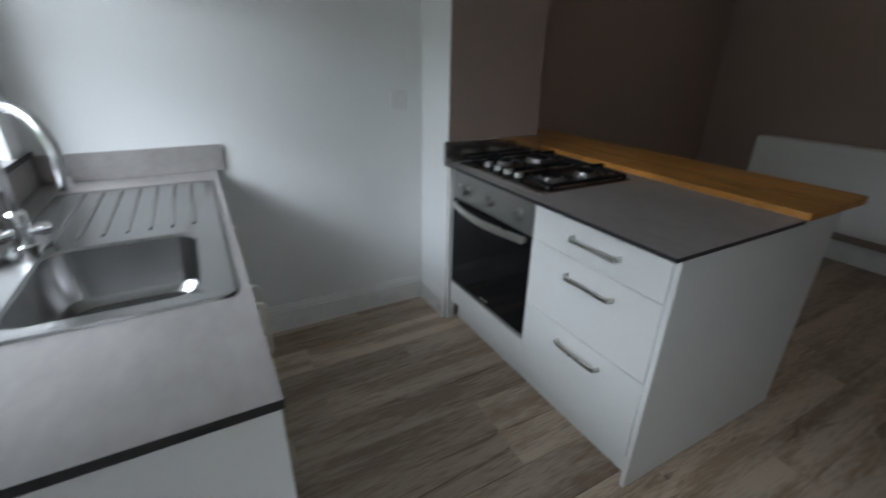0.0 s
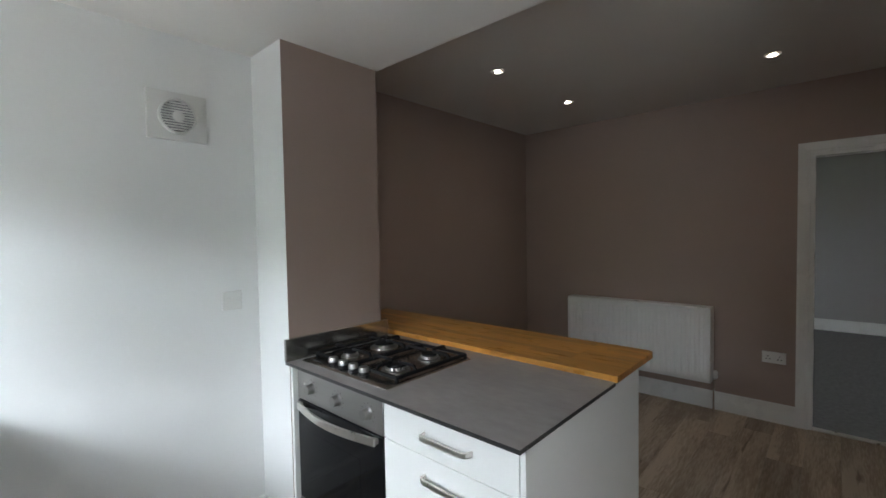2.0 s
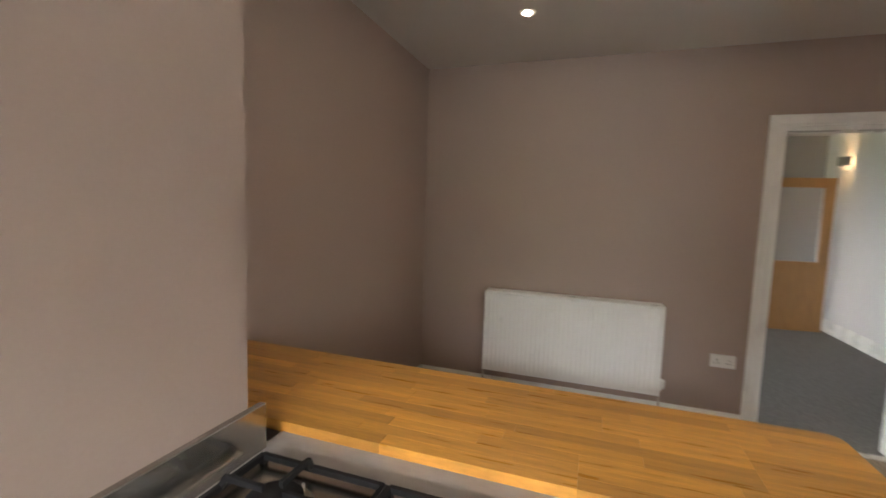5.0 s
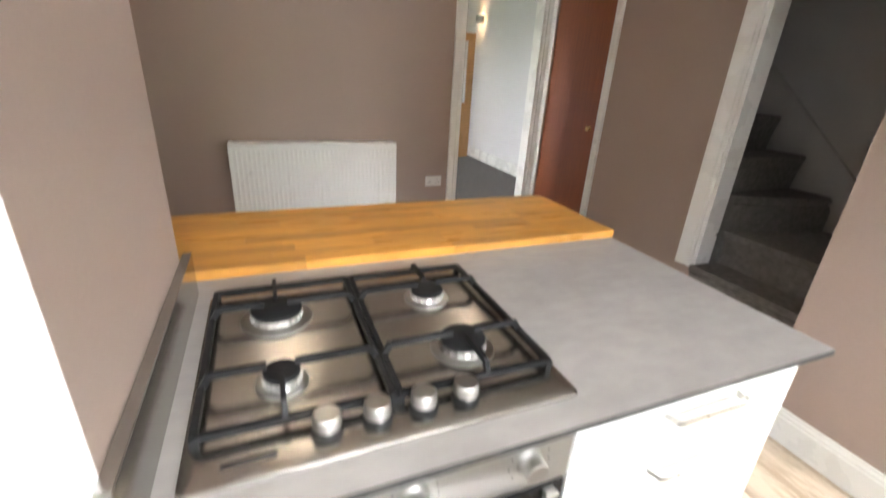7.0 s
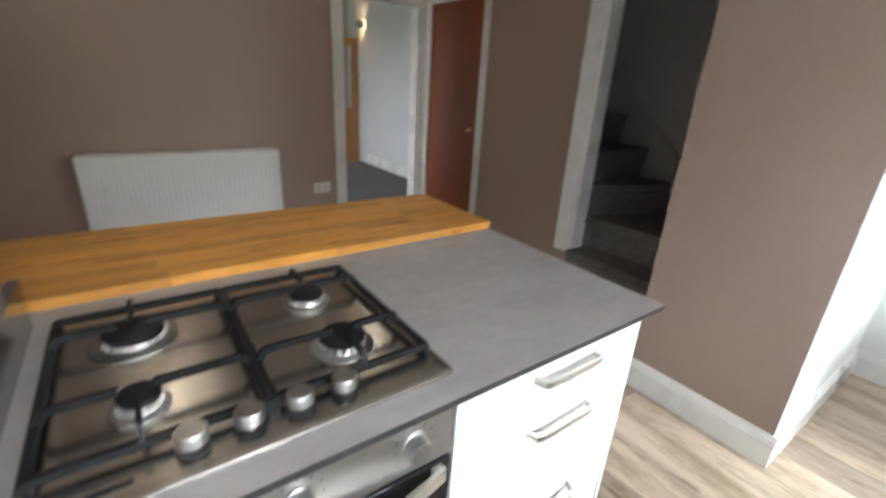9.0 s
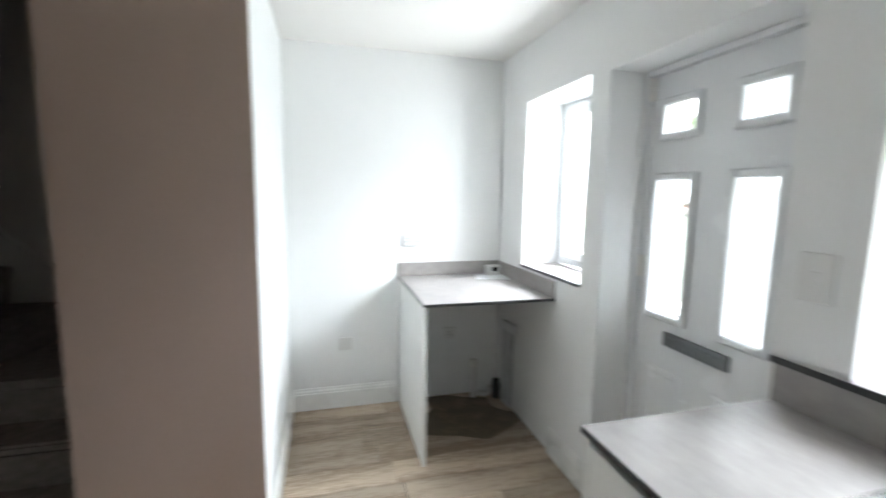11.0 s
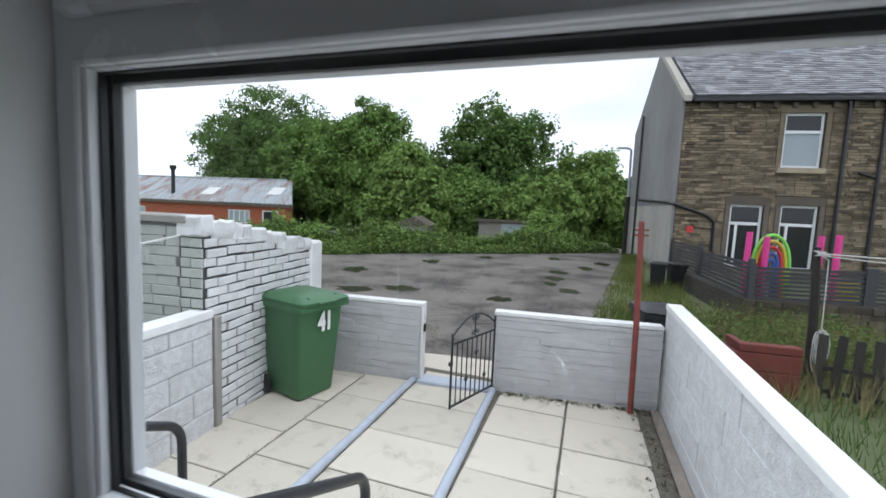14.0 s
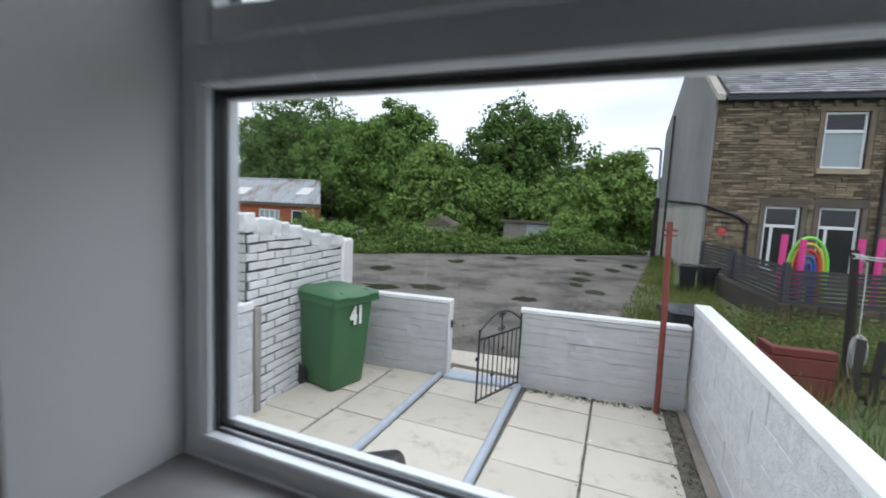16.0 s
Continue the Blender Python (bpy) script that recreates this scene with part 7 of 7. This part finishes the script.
# rough capping stones along the sloping top of the brick wall
rc = random.Random(17)
x = -4.18
while x < -2.52:
    ln = min(rc.uniform(0.10, 0.25), -2.49 - x)
    if -2.49 - x - ln < 0.08:
        ln = -2.49 - x
    zt = 1.375 - 0.183 * (-2.49 - x - ln / 2) + rc.uniform(-0.012, 0.012)
    bm = boxed(x - 0.004, x + ln + 0.004, -3.338, -3.094, zt - 0.15 + rc.uniform(-0.03, 0.02), zt, bev=0.012)
    bmesh.ops.subdivide_edges(bm, edges=bm.edges[:], cuts=3, use_grid_fill=True)
    for v in bm.verts:
        v.co += Vector((noise.noise(v.co * 19), noise.noise(v.co * 17), noise.noise(v.co * 15 + Vector((5, 0, 0))))) * 0.020
    cs = new("stone", finish(bm, "stone", M_PAINTBRICK, smooth=True))
    cs.parent = core_brick
    x += ln

# rough painted stones of the house wall beside the window
rj = random.Random(11)
z = 0.55
while z < 2.3:
    h = rj.uniform(0.10, 0.19)
    bm = boxed(-2.215, -2.10, -1.85, -1.470 + rj.uniform(-0.018, 0.010), z, z + h + 0.004)
    bmesh.ops.subdivide_edges(bm, edges=bm.edges[:], cuts=6, use_grid_fill=True)
    for v in bm.verts:
        v.co += Vector((noise.noise(v.co * 13), noise.noise(v.co * 13 + Vector((5, 0, 0))), 0)) * 0.020 + Vector((noise.noise(v.co * 45), noise.noise(v.co * 45 + Vector((5, 0, 0))), 0)) * 0.006
    st_ = new("stone", finish(bm, "stone", M_PAINTBRICK, smooth=True))
    st_.parent = wo
    z += h

# paving slabs, in bays along the yard
slabs, rs = {}, random.Random(12)
for y0, y1, x, pitch in ((-3.40, -2.755, -2.525, 0.62), (-2.745, -2.225, -2.27, 0.59), (-2.145, -1.275, -2.21, 0.63), (-1.215, -0.535, -2.215, 0.57), (-0.525, 0.205, -2.215, 0.57)):
    edges = [-2.14]
    while x > -6.1:
        edges.append(x)
        x -= pitch
    edges.append(-6.17)
    for a, b in zip(edges, edges[1:]):
        w = round(a - b - 0.012, 2)
        if w < 0.06:
            continue
        d = round(y1 - y0 - 0.010, 2)
        if (w, d) not in slabs:
            bm = bmesh.new()
            loops(bm, [[(0, 0, -0.03), (w, 0, -0.03), (w, d, -0.03), (0, d, -0.03)], [(0, 0, -0.005), (w, 0, -0.005), (w, d, -0.005), (0, d, -0.005)],
                       [(0.006, 0.006, 0), (w - 0.006, 0.006, 0), (w - 0.006, d - 0.006, 0), (0.006, d - 0.006, 0)]], cap1=True)
            slabs[w, d] = finish(bm, "slab", M_SLAB)
        o = new("slab", slabs[w, d])
        o.parent = paving
        o.matrix_local = pose(b, y0, G + rs.uniform(-0.003, 0.003), rs.gauss(0, 0.15), rs.gauss(0, 0.15), 0)

# oak staves of the breakfast bar
BT = thing("breakfast_bar", "oiled oak block breakfast bar top with visible staves", "worktop", (0.89, -0.33, 0.905))
part("core", boxed(0.665, 1.118, -1.255, 0.612, 0.9055, 0.912), M_OAK, BT, smooth=False)
staves, rb_ = {}, random.Random(21)
rows_ = 11
wst = (1.122 - 0.662) / rows_
for i in range(rows_):
    y = -1.282
    first = True
    while y < 0.612:
        ln = round(rb_.choice([0.22, 0.30, 0.36, 0.42, 0.50]) * (0.6 if first else 1.0), 2)
        e = min(y + ln, 0.612)
        if 0.612 - e < 0.10:
            e = 0.612
        ln = round(e - y, 3)
        corner = first and i == rows_ - 1
        key = (ln, corner)
        if key not in staves:
            bm = bmesh.new()
            if corner:
                out_ = [(0, 0), (wst - 0.035, 0), (wst - 0.018, 0.004), (wst - 0.005, 0.017), (wst, 0.034), (wst, ln), (0, ln)]
            else:
                out_ = [(0, 0), (wst, 0), (wst, ln), (0, ln)]
            g = 0.0006
            cx, cy = wst / 2, ln / 2
            inn = [(cx + (x - cx) * (1 - 2 * g / wst), cy + (yy - cy) * (1 - 2 * g / ln)) for x, yy in out_]
            loops(bm, [[(*p, -0.026) for p in out_], [(*p, -0.0006) for p in out_], [(*p, 0.0) for p in inn]], cap0=True, cap1=True)
            staves[key] = finish(bm, "stave", M_OAK)
        o = new("stave", staves[key])
        o.parent = BT
        o.matrix_local = Matrix.Translation(Vector((0.662 + i * wst, y, 0.935)) - Vector(origin_of(BT)))
        y = e
        first = False

# floor planks, running from the window wall to the dining room
planks, rp = {}, random.Random(31)
PW = 0.182
y = YS - 0.02
while y < YDN + 0.02:
    x = XW - 0.05 - rp.uniform(0, 0.9)
    while x < XE:
        ln = rp.choice([0.92, 1.10, 1.22])
        a, b = max(x, XW - 0.18), min(x + ln, XE + 0.015)
        if b - a > 0.03:
            w = round(b - a, 2)
            if w not in planks:
                bm = bmesh.new()
                c = 0.0030
                loops(bm, [[(0, 0, -0.006), (w, 0, -0.006), (w, PW, -0.006), (0, PW, -0.006)], [(0, 0, -0.0028), (w, 0, -0.0028), (w, PW, -0.0028), (0, PW, -0.0028)],
                           [(c, c, 0), (w - c, c, 0), (w - c, PW - c, 0), (c, PW - c, 0)]], cap1=True)
                planks[w] = finish(bm, "plank", M_PLANK)
            o = new("plank", planks[w])
            o.parent = floor
            o.matrix_local = Matrix.Translation((a, y, 0.0))
        x += ln
    y += PW
